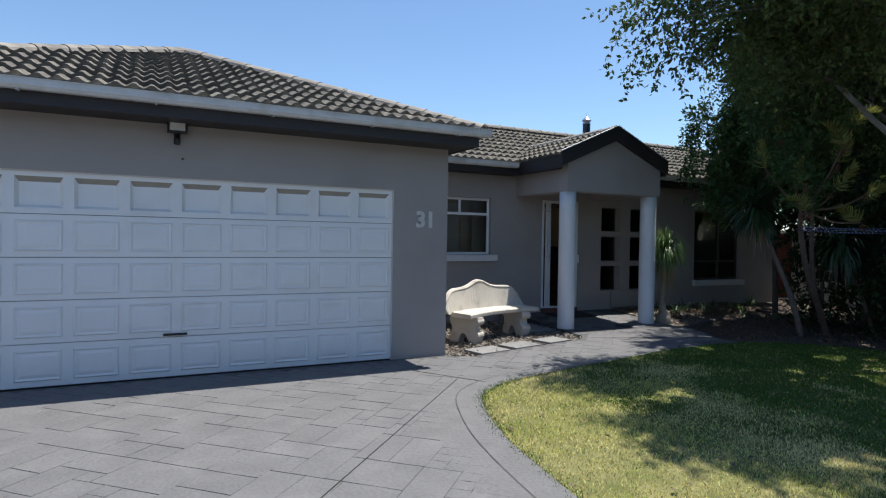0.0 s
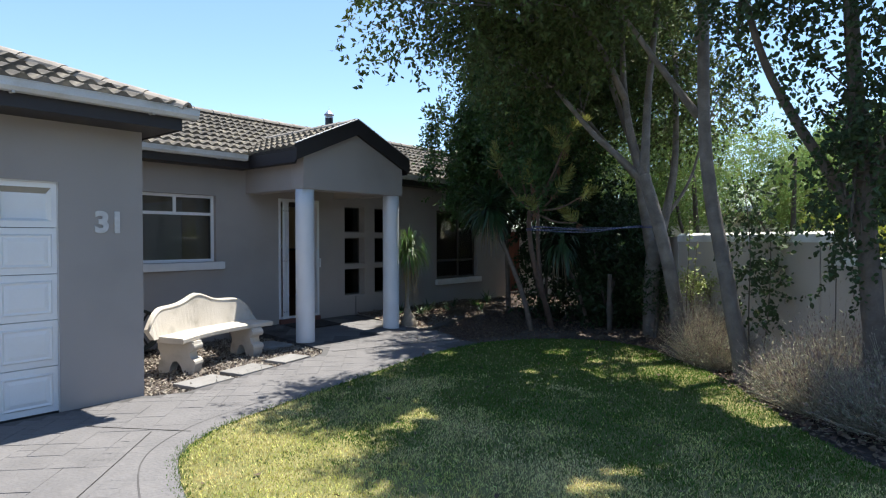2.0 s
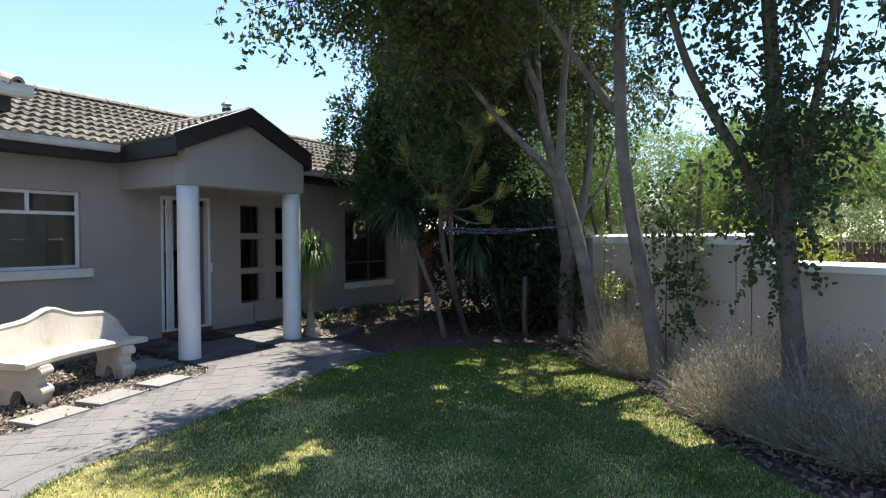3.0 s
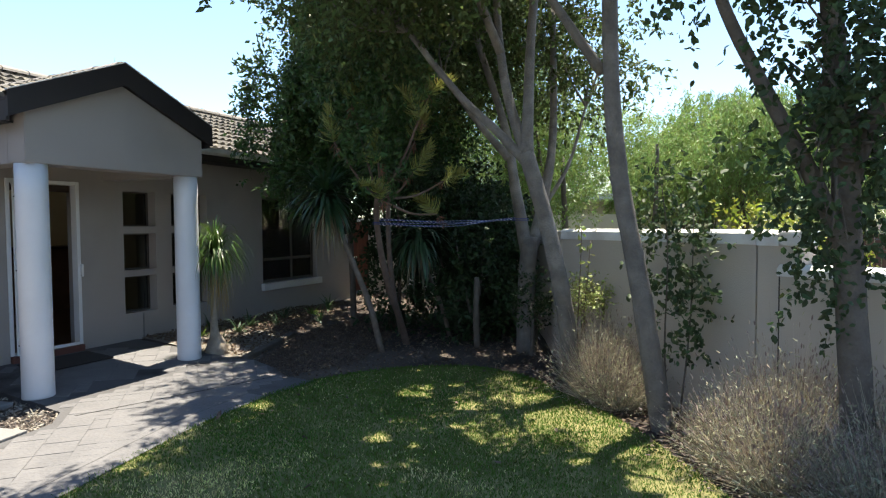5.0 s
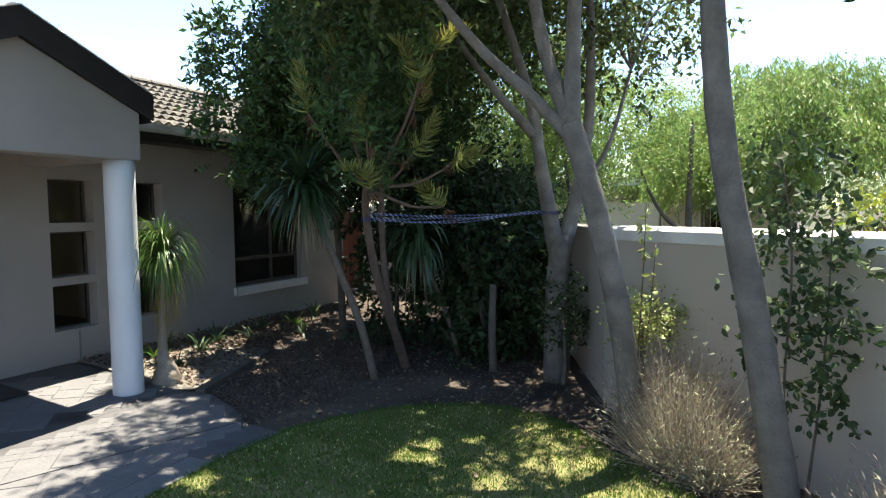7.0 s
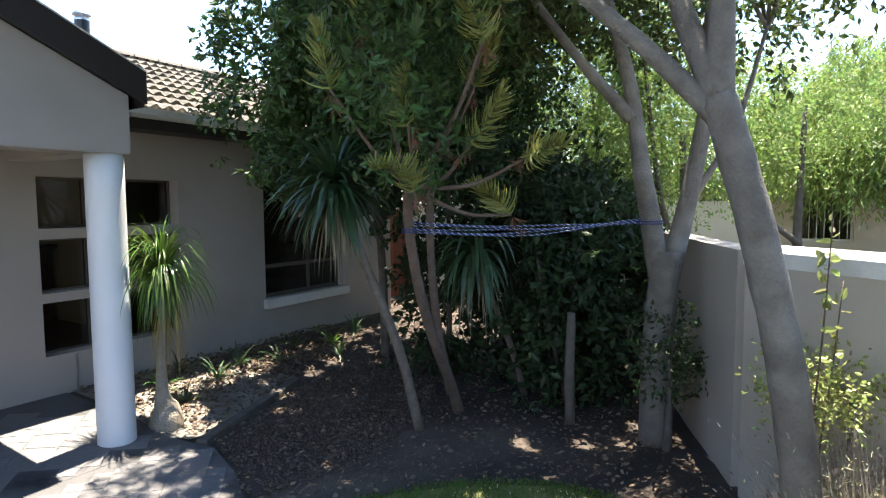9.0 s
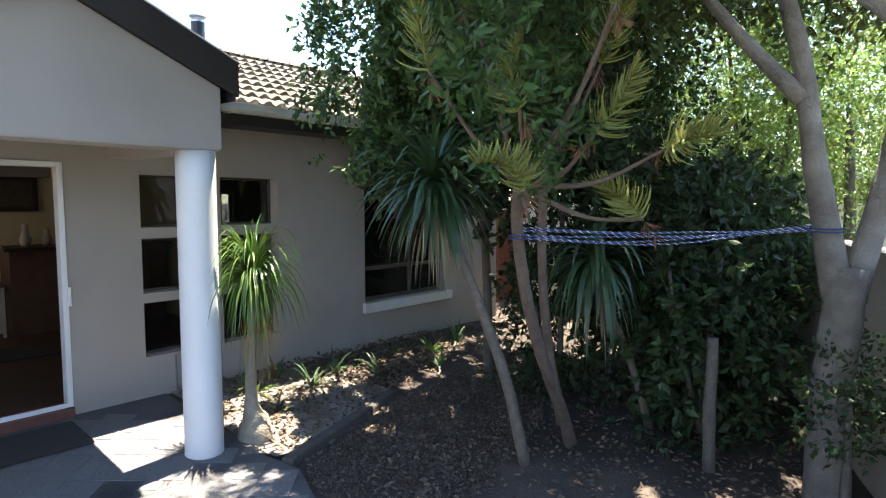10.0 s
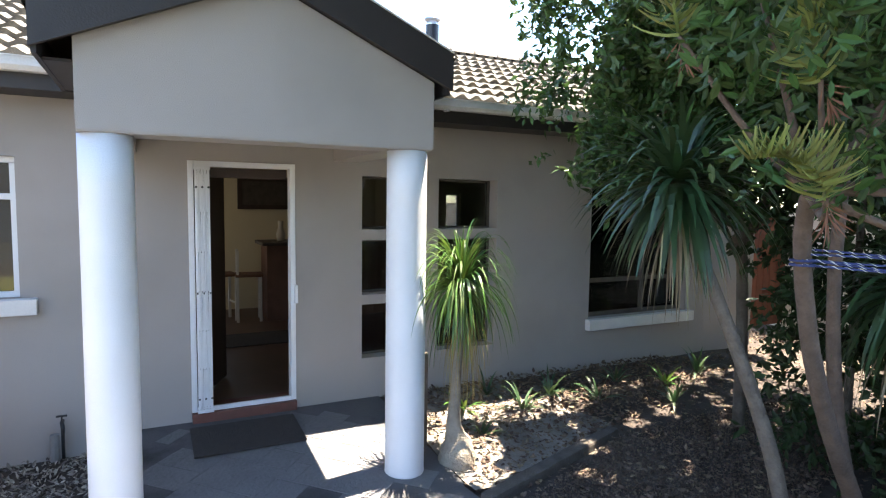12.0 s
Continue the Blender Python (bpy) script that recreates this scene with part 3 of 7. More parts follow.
    for k, (x, y, a, b, par) in enumerate(todo):
        me = stone(a, b, k % 3)
        z = 0.0315 if par is drive else 0.0335 + (y - 8.618) / 1.722 * 0.097
        m = pose(x, y, z, math.degrees(tilt) if par is porch else 0) @ pose(0, 0, 0, 0, 0, 46)
        if par is porch or n < 300:
            o = new("paving_stone", me)
            o.parent, o.matrix_basis = par, m
            n += par is drive
        else:
            base = len(rest_v)
            rest_v += [tuple(m @ v.co) for v in me.vertices]
            rest_f += [tuple(base + q for q in p.vertices) for p in me.polygons]
    if rest_f:
        o = new("paving_stones", mesh_np("paving_stones", rest_v, rest_f, PAVING))
        o.parent = drive
        tagged(o, kind="stuff")
    # saw cuts
    for q in (((-0.12, 7.05), (0.37, 6.27)), ((0.16, 6.5), (-2.6, 3.5)), ((3.3, 8.06), (5.2, 7.35))):
        (ax, ay), (bx, by) = q
        d = Vector((bx - ax, by - ay, 0))
        bm = box(bmesh.new(), 0, d.length, -0.0035, 0.0035, 0.0360, 0.0385)
        part("saw_cut", bm, CRACK, drive, "dark sawn joint", at=pose(ax, ay, 0, 0, 0, math.degrees(math.atan2(d.y, d.x))))
    # stamped band beside the lawn
    line = smooth_path([(x - 0.0, y, 0) for x, y in LAWN_EDGE[1:14]], 8)
    bm = bmesh.new()
    prev = None
    for i, p in enumerate(line):
        d = line[min(i + 1, len(line) - 1)] - line[max(i - 1, 0)]
        nrm = np.array([-d[1], d[0], 0]) / np.linalg.norm(d)
        a, b = p + nrm * 0.237, p + nrm * 0.241
        cur = (bm.verts.new((a[0], a[1], 0.0365)), bm.verts.new((b[0], b[1], 0.0365)))
        if prev:
            bm.faces.new((prev[0], cur[0], cur[1], prev[1]))
        prev = cur
    part("band_joint", bm, JOINT, drive, "thin dark joint following the lawn")
    rim = bmesh.new()
    prev = None
    for i, p in enumerate(line):
        d = line[min(i + 1, len(line) - 1)] - line[max(i - 1, 0)]
        nrm = np.array([-d[1], d[0], 0]) / np.linalg.norm(d)
        a, b = p + nrm * 0.0, p + nrm * 0.232
        cur = (rim.verts.new((a[0], a[1], 0.0355)), rim.verts.new((b[0], b[1], 0.0355)))
        if prev:
            rim.faces.new((prev[0], cur[0], cur[1], prev[1]))
        prev = cur
    fill = bmesh.new()
    prev = None
    for i, p in enumerate(line):
        d = line[min(i + 1, len(line) - 1)] - line[max(i - 1, 0)]
        nrm = np.array([-d[1], d[0], 0]) / np.linalg.norm(d)
        a, b = p + nrm * 0.243, p + nrm * 0.50
        cur = (fill.verts.new((a[0], a[1], 0.0338)), fill.verts.new((b[0], b[1], 0.0338)))
        if prev:
            fill.faces.new((prev[0], cur[0], cur[1], prev[1]))
        prev = cur
    part("band_filler", fill, PAVING, drive, "smooth concrete between the band and the stamped stones")
    part("edge_band", rim, PAVING, drive, "smooth border band beside the lawn")


EDGE_PTS = np.array(smooth_path([(x, y, 0) for x, y in LAWN_EDGE[:15]], 10))[:, :2]


def near_edge(x, y):
    return np.min(np.hypot(EDGE_PTS[:, 0] - x, EDGE_PTS[:, 1] - y)) < 0.24


# ---------------------------------------------------------------- house walls
GRID_X = [(5.47, 5.98), (6.25, 6.92)]
GRID_Z = [(0.51, 1.02), (1.11, 1.62), (1.72, 2.21)]
HOLES = [(1.66, 2.86, 1.24, 2.27), (4.0, 4.86, 0.15, 2.29), (8.16, 9.70, 0.68, 2.24)] + [(a, b, c, d) for a, b in GRID_X for c, d in GRID_Z]
HOUSE_X1 = 10.95

bm = wall_mesh(bmesh.new(), GAR_X + 0.225, HOUSE_X1, -0.1, 2.95, 0.25, HOLES, lambda u, v, z: (u, WALL_Y + v, z))
solo("wall_house_front", bm, PLASTER, "taupe-grey plastered front wall of the house", "wall", "structure")
DOOR_W = (-4.90, -0.10, 2.10)
bm = wall_mesh(bmesh.new(), -5.3, GAR_X, -0.1, 2.95, 0.225, [(DOOR_W[0], DOOR_W[1], -0.1, DOOR_W[2])], lambda u, v, z: (u, GAR_Y + v, z))
solo("wall_garage_front", bm, PLASTER, "grey plastered garage front wall", "wall", "structure")
solo("wall_garage_side", boxes((GAR_X - 0.223, GAR_X + 0.001, GAR_Y + 0.226, 13.4, -0.1, 2.95)), PLASTER, "grey plastered side wall of the garage", "wall", "structure")
solo("wall_garage_west", boxes((-5.3, -5.08, GAR_Y + 0.226, 13.4, -0.1, 2.95)), PLASTER, "grey plastered side wall of the garage", "wall", "structure")
solo("wall_garage_back", boxes((-5.08, GAR_X - 0.225, 13.2, 13.4, -0.1, 2.95)), PLASTER, "plain rear wall of the garage", "wall", "structure")
BACK_HOLE = (8.78, 9.10, 1.45, 2.15)
bm = wall_mesh(bmesh.new(), GAR_X + 0.003, HOUSE_X1, -0.1, 2.95, 0.22, [BACK_HOLE, (3.70, 4.50, 0.3, 2.3)], lambda u, v, z: (u, 15.2 + v, z))
solo("wall_house_back", bm, WALL_IN, "cream rear wall with a window and an added opening", "wall", "structure")
EAST = [(12.08, 12.66, 1.10, 1.60), (11.50, 11.82, 1.04, 1.60), (12.08, 12.66, 1.66, 2.0)]
bm = wall_mesh(bmesh.new(), WALL_Y + 0.252, 15.198, -0.1, 2.95, 0.22, EAST, lambda u, v, z: (HOUSE_X1 - 0.221 + v, u, z))
solo("wall_house_east", bm, PLASTER, "taupe-grey plastered end wall with small window openings", "wall", "structure")
solo("floor_inside", boxes((GAR_X + 0.01, HOUSE_X1 - 0.23, WALL_Y + 0.254, 15.19, 0.0, 0.19)), FLOOR_IN, "dark terracotta interior floor", "floor", "structure")
solo("ceiling_inside", boxes((GAR_X + 0.01, HOUSE_X1 - 0.23, WALL_Y + 0.254, 15.19, 2.6, 2.66)), WHITE, "white interior ceiling", "ceiling", "structure")
# made-up opening and backing panel that hold the room's fill lamp
bm = wall_mesh(bmesh.new(), WALL_Y + 0.256, 15.18, 0.192, 2.598, 0.12, [(12.9, 14.7, 0.9, 2.3)], lambda u, v, z: (3.55 + v, u, z))
solo("wall_inside_west", bm, WALL_IN, "cream interior wall with an opening cut for the fill lamp", "wall", "structure")
solo("fill_backing", boxes((3.535, 3.548, 12.85, 14.75, 0.85, 2.35)), WHITE, "plain white panel added behind the fill lamp opening", "blind", "structure")
solo("wall_inside", boxes((7.35, 7.47, 12.6, 15.18, 0.19, 2.6)), WALL_IN, "cream interior partition walls", "wall", "structure")

# ---------------------------------------------------------------- roofs
PITCH = 0.41
TILE_W, TILE_L = 0.30, 0.335


def tile_mesh():
    """One interlocking tile: two rolls across, a lip at its lower edge."""
    n = 10
    us = np.linspace(0, TILE_W, n + 1)
    prof = 0.027 * (1 + np.cos((us / TILE_W * 2 - 0.5) * 2 * np.pi)) ** 1.0 * 0.75
    v = []
    for yy, zz in ((0.0, 0.008), (0.0, 0.048), (TILE_L * 0.5, 0.026), (TILE_L + 0.03, 0.002)):
        v += [(u, yy, zz + p * (0.55 if yy == 0 and zz < 0.01 else 1)) for u, p in zip(us, prof)]
    k = n + 1
    f = [(r * k + i, r * k + i + 1, (r + 1) * k + i + 1, (r + 1) * k + i) for r in range(3) for i in range(n)]
    return mesh_np("roof_tile", v, f, TILE)


TILE_ME = tile_mesh()


def slope(roof, o, u, up, poly, first, limit=300, clip=True):
    """Tiles on one slope. o: a point on the eave line, u: along it, up: up the slope; poly: its outline in (along, up)."""
    U, V = Vector(u).normalized(), Vector(up).normalized()
    Nn = U.cross(V)
    M = Matrix((U, V, Nn)).transposed().to_4x4()
    M.translation = Vector(o)
    a0, a1 = min(p[0] for p in poly), max(p[0] for p in poly)
    b1 = max(p[1] for p in poly)
    made = []
    rows = int(math.ceil(b1 / TILE_L))
    rng = random.Random(int(abs(o[0] * 7 + o[1] * 13) * 10))
    for r in range(rows):
        for k in range(int((a1 - a0) / TILE_W) + 2):
            a, b = a0 + k * TILE_W - 0.02, r * TILE_L
            cs = [(a + TILE_W * p, b + TILE_L * q) for p in (0.02, 0.5, 0.98) for q in (0.05, 0.5, 0.95)]
            ins = inside([c[0] for c in cs], [c[1] for c in cs], poly)
            if not ins.any():
                continue
            m = M @ pose(a, b, 0.03 + rng.uniform(-0.002, 0.003), 0, 0, rng.uniform(-0.35, 0.35))
            made.append((m, bool(ins.all()), a, b))
    left_v, left_f = [], []
    for idx, (m, whole, a, b) in enumerate(made):
        if whole and first[0] < limit:
            ob = new("roof_tile", TILE_ME)
            ob.parent, ob.matrix_basis = roof, m
            first[0] += 1
            continue
        if whole:
            base = len(left_v)
            left_v += [tuple(m @ v.co) for v in TILE_ME.vertices]
            left_f += [tuple(base + q for q in p.vertices) for p in TILE_ME.polygons]
            continue
        bm = bmesh.new()
        bm.from_mesh(TILE_ME)
        n = len(poly)
        area = sum(poly[i][0] * poly[(i + 1) % n][1] - poly[(i + 1) % n][0] * poly[i][1] for i in range(n))
        for i in range(n):
            p, q = poly[i], poly[(i + 1) % n]
            if abs(p[1]) < 1e-6 and abs(q[1]) < 1e-6:
                continue
            nx, ny = (q[1] - p[1]), -(q[0] - p[0])
            if area < 0:
                nx, ny = -nx, -ny
            bmesh.ops.bisect_plane(bm, geom=bm.verts[:] + bm.edges[:] + bm.faces[:], plane_co=(p[0] - a, p[1] - b, 0), plane_no=(nx, ny, 0), clear_outer=True)
        if bm.faces:
            base = len(left_v)
            bm.verts.index_update()
            left_v += [tuple(m @ v.co) for v in bm.verts]
            for f in bm.faces:
                ids = [base + v.index for v in f.verts]
                for t in range(1, len(ids) - 1):
                    left_f.append((ids[0], ids[t], ids[t + 1], ids[t + 1]))
        bm.free()
    if left_f:
        tri = [f[:3] if f[2] == f[3] else None for f in left_f]
        faces = [t for t in tri if t] + [s for f in left_f if f[2] != f[3] for s in ((f[0], f[1], f[2]), (f[0], f[2], f[3]))]
        ob = new("roof_tiles", mesh_np("roof_tiles", left_v, faces, TILE))
        ob.parent = roof
        tagged(ob, kind="stuff")
    # underlay
    bm = bmesh.new()
    vs = [bm.verts.new(M @ Vector((a, b, 0.022))) for a, b in poly]
    vs2 = [bm.verts.new(M @ Vector((a, b, -0.03))) for a, b in poly]
    bm.faces.new(vs)
    bm.faces.new(vs2[::-1])
    for i in range(len(vs)):
        bm.faces.new((vs2[i], vs2[(i + 1) % len(vs)], vs[(i + 1) % len(vs)], vs[i]))
    part("roof_deck", bm, DECK, roof)


def caps(roof, p, q, lift=0.02, w=0.13, name="ridge_tile"):
    """Half-round tiles along a ridge or a hip."""
    p, q = Vector(p), Vector(q)
    d = (q - p)
    n = max(1, round(d.length / 0.38))
    bm = bmesh.new()
    L = d.length / n
    prof = [(w * math.cos(t), 0.085 * math.sin(t) - 0.02) for t in np.linspace(0, math.pi, 8)]
    rows = []
    for yy, s in ((-0.02, 1.06), (L * 0.15, 1.05), (L * 1.0, 0.93)):
        rows.append([bm.verts.new((a * s, yy, b * s)) for a, b in prof])
    low = [bm.verts.new((a * 0.9, -0.02, b * 0.9 - 0.015)) for a, b in prof]
    for r0, r1 in zip([low] + rows, rows):
        for k in range(7):
            bm.faces.new((r0[k], r0[k + 1], r1[k + 1], r1[k]))
    me = bm_mesh(name, bm, RIDGE)
    Y = d.normalized()
    X = Y.cross(Vector((0, 0, 1))).normalized()
    M = Matrix((X, Y, X.cross(Y))).transposed().to_4x4()
    for k in range(n):
        m = M.copy()
        m.translation = p + Y * (L * k) + Vector((0, 0, lift))
        ob = new(name, me)
        ob.parent, ob.matrix_basis = roof, m


SL = math.hypot(1, PITCH)
# garage: hipped
G_E, G_X1, G_X0 = 7.24, 0.84, -5.5            # eave line, right and left eaves
G_H = 3.17                                    # plan depth from eave to apex
gz = EAVE_Z - 0.07
roof_g = thing("roof_garage", "hipped roof of weathered dark grey concrete tiles", "roof", kind="structure")
cnt = [0]
slope(roof_g, (G_X0, G_E, gz), (1, 0, 0), (0, 1, PITCH), [(0, 0), (2 * G_H, 0), (G_H, G_H * SL)], cnt)
slope(roof_g, (G_X1, G_E, gz), (0, 1, 0), (-1, 0, PITCH), [(0, 0), (2 * G_H, 0), (G_H, G_H * SL)], cnt)
apex = (G_X1 - G_H, G_E + G_H, gz + G_H * PITCH)
caps(roof_g, (G_X1, G_E, gz + 0.03), (apex[0], apex[1], apex[2] + 0.05))
caps(roof_g, (G_X0, G_E, gz + 0.03), (apex[0], apex[1], apex[2] + 0.05))
bm = bmesh.new()
for q in ((G_X0, G_E), (G_X0, G_E + 2 * G_H)), ((G_X0, G_E + 2 * G_H), (G_X1, G_E + 2 * G_H)):
    bm.faces.new([bm.verts.new((x, y, gz)) for x, y in q] + [bm.verts.new((apex[0], apex[1], apex[2]))])
part("rear_slopes", bm, DECK, roof_g)
# house
M_E, M_H = 9.93, 2.88
roof_m = thing("roof_house", "pitched roof of weathered dark grey concrete tiles", "roof", kind="structure")
cnt = [0]
slope(roof_m, (0.9, M_E, EAVE_Z - 0.02), (1, 0, 0), (0, 1, PITCH), [(0, 0), (10.5, 0), (10.5, M_H * SL), (-2.2, M_H * SL), (-2.2, 1.6)], cnt)
caps(roof_m, (-1.2, M_E + M_H, EAVE_Z + M_H * PITCH + 0.05), (11.4, M_E + M_H, EAVE_Z + M_H * PITCH + 0.05))
bm = bmesh.new()
for y, z in ((M_E + M_H, EAVE_Z + M_H * PITCH), (M_E + 2 * M_H, EAVE_Z)):
    for dz in (0.0, -0.05):
        bm.verts.new((-1.2, y, z + dz)), bm.verts.new((11.4, y, z + dz))
bm.verts.ensure_lookup_table()
bv = bm.verts
for q in ((0, 1, 5, 4), (2, 3, 7, 6), (0, 2, 6, 4), (1, 3, 7, 5), (0, 1, 3, 2), (4, 5, 7, 6)):
    bm.faces.new([bv[i] for i in q])
part("rear_slope", bm, DECK, roof_m)
bm = bmesh.new()
bm.faces.new([bm.verts.new((HOUSE_X1 - 0.05, y, z)) for y, z in ((WALL_Y, 2.95), (15.4, 2.95), (M_E + M_H, EAVE_Z + M_H * PITCH - 0.05))])
part("gable_end", bm, PLASTER, roof_m)
# porch: gabled
P_C, P_HW, P_Z, P_Y = 4.38, 1.17, 3.43, 8.74
P_S = 0.435
roof_p = thing("roof_porch", "small gabled porch roof of dark grey concrete tiles", "roof", kind="structure")
cnt = [0]
PSL = math.hypot(1, P_S)
ez = P_Z - P_HW * P_S - 0.055
for sgn in (-1, 1):
    low, high = 10.1, 11.45
    if sgn < 0:
        slope(roof_p, (P_C - P_HW, low, ez), (0, -1, 0), (1, 0, P_S), [(0, 0), (low - P_Y, 0), (low - P_Y, P_HW * PSL), (low - high, P_HW * PSL)], cnt)
    else:
        slope(roof_p, (P_C + P_HW, P_Y, ez), (0, 1, 0), (-1, 0, P_S), [(0, 0), (low - P_Y, 0), (high - P_Y, P_HW * PSL), (0, P_HW * PSL)], cnt)
caps(roof_p, (P_C, P_Y + 0.03, P_Z - 0.02), (P_C, 11.5, P_Z - 0.02), w=0.11)

# fascias, soffits, gutters
trim = thing("trim_fascia", "dark brown painted fascia and soffit boards", "fascia", kind="structure")
part("fascia_board", boxes((G_X0, G_X1 - 0.02, G_E + 0.03, G_E + 0.055, EAVE_Z - 0.23, EAVE_Z - 0.05), bevel=0.003), FASCIA, trim)
part("fascia_board", boxes((G_X1 - 0.045, G_X1 - 0.02, G_E + 0.056, 9.95, EAVE_Z - 0.23, EAVE_Z - 0.05), bevel=0.003), FASCIA, trim)
part("soffit", boxes((G_X0, G_X1 - 0.047, G_E + 0.057, GAR_Y - 0.002, EAVE_Z - 0.22, EAVE_Z - 0.205)), FASCIA, trim)
part("soffit", boxes((GAR_X + 0.003, G_X1 - 0.047, GAR_Y, 9.95, EAVE_Z - 0.22, EAVE_Z - 0.205)), FASCIA, trim)
for a, b in ((G_X1 - 0.018, P_C - P_HW + 0.1), (P_C + P_HW - 0.05, 11.35)):
    part("fascia_board", boxes((a, b, M_E + 0.03, M_E + 0.055, EAVE_Z - 0.165, EAVE_Z + 0.02), bevel=0.003), FASCIA, trim)
    part("soffit", boxes((a, b, M_E + 0.057, WALL_Y - 0.002, EAVE_Z - 0.16, EAVE_Z - 0.145)), FASCIA, trim)


def gutter(p, q, brackets=True, label=""):
    """A square-lipped gutter between two points along an eave, open above."""
    p, q = Vector(p), Vector(q)
    d = q - p
    t = thing("roof_gutter", label, "gutter", kind="structure")
    w, h, e = 0.105, 0.085, 0.006
    prof = [(0, 0), (w * 0.75, 0), (w, h * 0.35), (w, h), (w + 0.012, h), (w + 0.012, h + 0.006), (w - e, h + 0.006), (w - e, h * 0.4), (w * 0.72, e), (e, e), (e, h), (0, h)]
    bm = bmesh.new()
    a = [bm.verts.new((0, -x, z)) for x, z in prof]
    b = [bm.verts.new((d.length, -x, z)) for x, z in prof]
    n = len(prof)
    for i in range(n):
        bm.faces.new((a[i], a[(i + 1) % n], b[(i + 1) % n], b[i]))
    for end, x in ((0, 0.0), (1, d.length)):
        vs = [bm.verts.new((x, -xx, z)) for xx, z in ((0, 0), (w * 0.75, 0), (w, h * 0.35), (w, h), (0, h))]
        bm.faces.new(vs)
    m = Matrix.Translation(p) @ Matrix.Rotation(math.atan2(d.y, d.x), 4, "Z")
    part("channel", bm, GUTTER, t, at=m)
    if brackets:
        k = int(d.length / 0.95)
        bme = bm_mesh("bracket", boxes((-0.010, 0.010, -w * 0.8, 0, -0.012, -0.001), (-0.010, 0.010, -w * 0.8 - 0.004, -w * 0.8 + 0.01, -0.02, -0.002)), GUTTER)
        for i in range(k):
            part("bracket", bme, GUTTER, t, at=m @ pose((i + 0.6) * d.length / k, 0, 0))
    return t


gutter((G_X0, G_E + 0.028, EAVE_Z - 0.115), (G_X1 + 0.1, G_E + 0.028, EAVE_Z - 0.115), label="white metal gutter along the garage eave")
gutter((G_X1 + 0.02, M_E + 0.028, EAVE_Z - 0.06), (3.13, M_E + 0.028, EAVE_Z - 0.06), label="white metal gutter along the house eave")
gutter((P_C + P_HW - 0.02, M_E + 0.028, EAVE_Z - 0.06), (11.35, M_E + 0.028, EAVE_Z - 0.06), label="white metal gutter along the house eave")

# ---------------------------------------------------------------- porch
porch_t = thing("porch_gable", "grey plastered porch gable and beams on columns", "porch", kind="structure")
PX0, PX1, PY0 = 3.38, 5.46, 8.80
bm = bmesh.new()
top = lambda x: P_Z - 0.20 - abs(x - P_C) * P_S + 0.02
out = [(PX0, 2.33), (PX1, 2.33), (PX1, top(PX1)), (P_C, top(P_C)), (PX0, top(PX0))]
fa = [bm.verts.new((x, PY0, z)) for x, z in out]
fb = [bm.verts.new((x, PY0 + 0.29, z)) for x, z in out]
bm.faces.new(fa)
bm.faces.new(fb[::-1])
for i in range(5):
    bm.faces.new((fa[i], fa[(i + 1) % 5], fb[(i + 1) % 5], fb[i]))
bmesh.ops.bevel(bm, geom=[e for e in bm.edges if abs(e.verts[0].co.z - 2.33) < 0.01 and abs(e.verts[1].co.z - 2.33) < 0.01 or abs(e.verts[0].co.x - e.verts[1].co.x) < 0.01 and abs(e.verts[0].co.y - e.verts[1].co.y) < 0.01], offset=0.008, segments=2, affect="EDGES")
part("gable_wall", bm, PLASTER, porch_t)
part("beam", boxes((PX0 + 0.002, PX0 + 0.26, PY0 + 0.292, WALL_Y - 0.002, 2.332, 2.86)), PLASTER, porch_t)
part("beam", boxes((PX1 - 0.26, PX1 - 0.002, PY0 + 0.292, WALL_Y - 0.002, 2.332, 2.86)), PLASTER, porch_t)
solo("ceiling_porch", boxes((PX0 + 0.262, PX1 - 0.262, PY0 + 0.294, WALL_Y - 0.004, 2.46, 2.49)), PLASTER, "plain plastered porch ceiling", "ceiling", "structure")
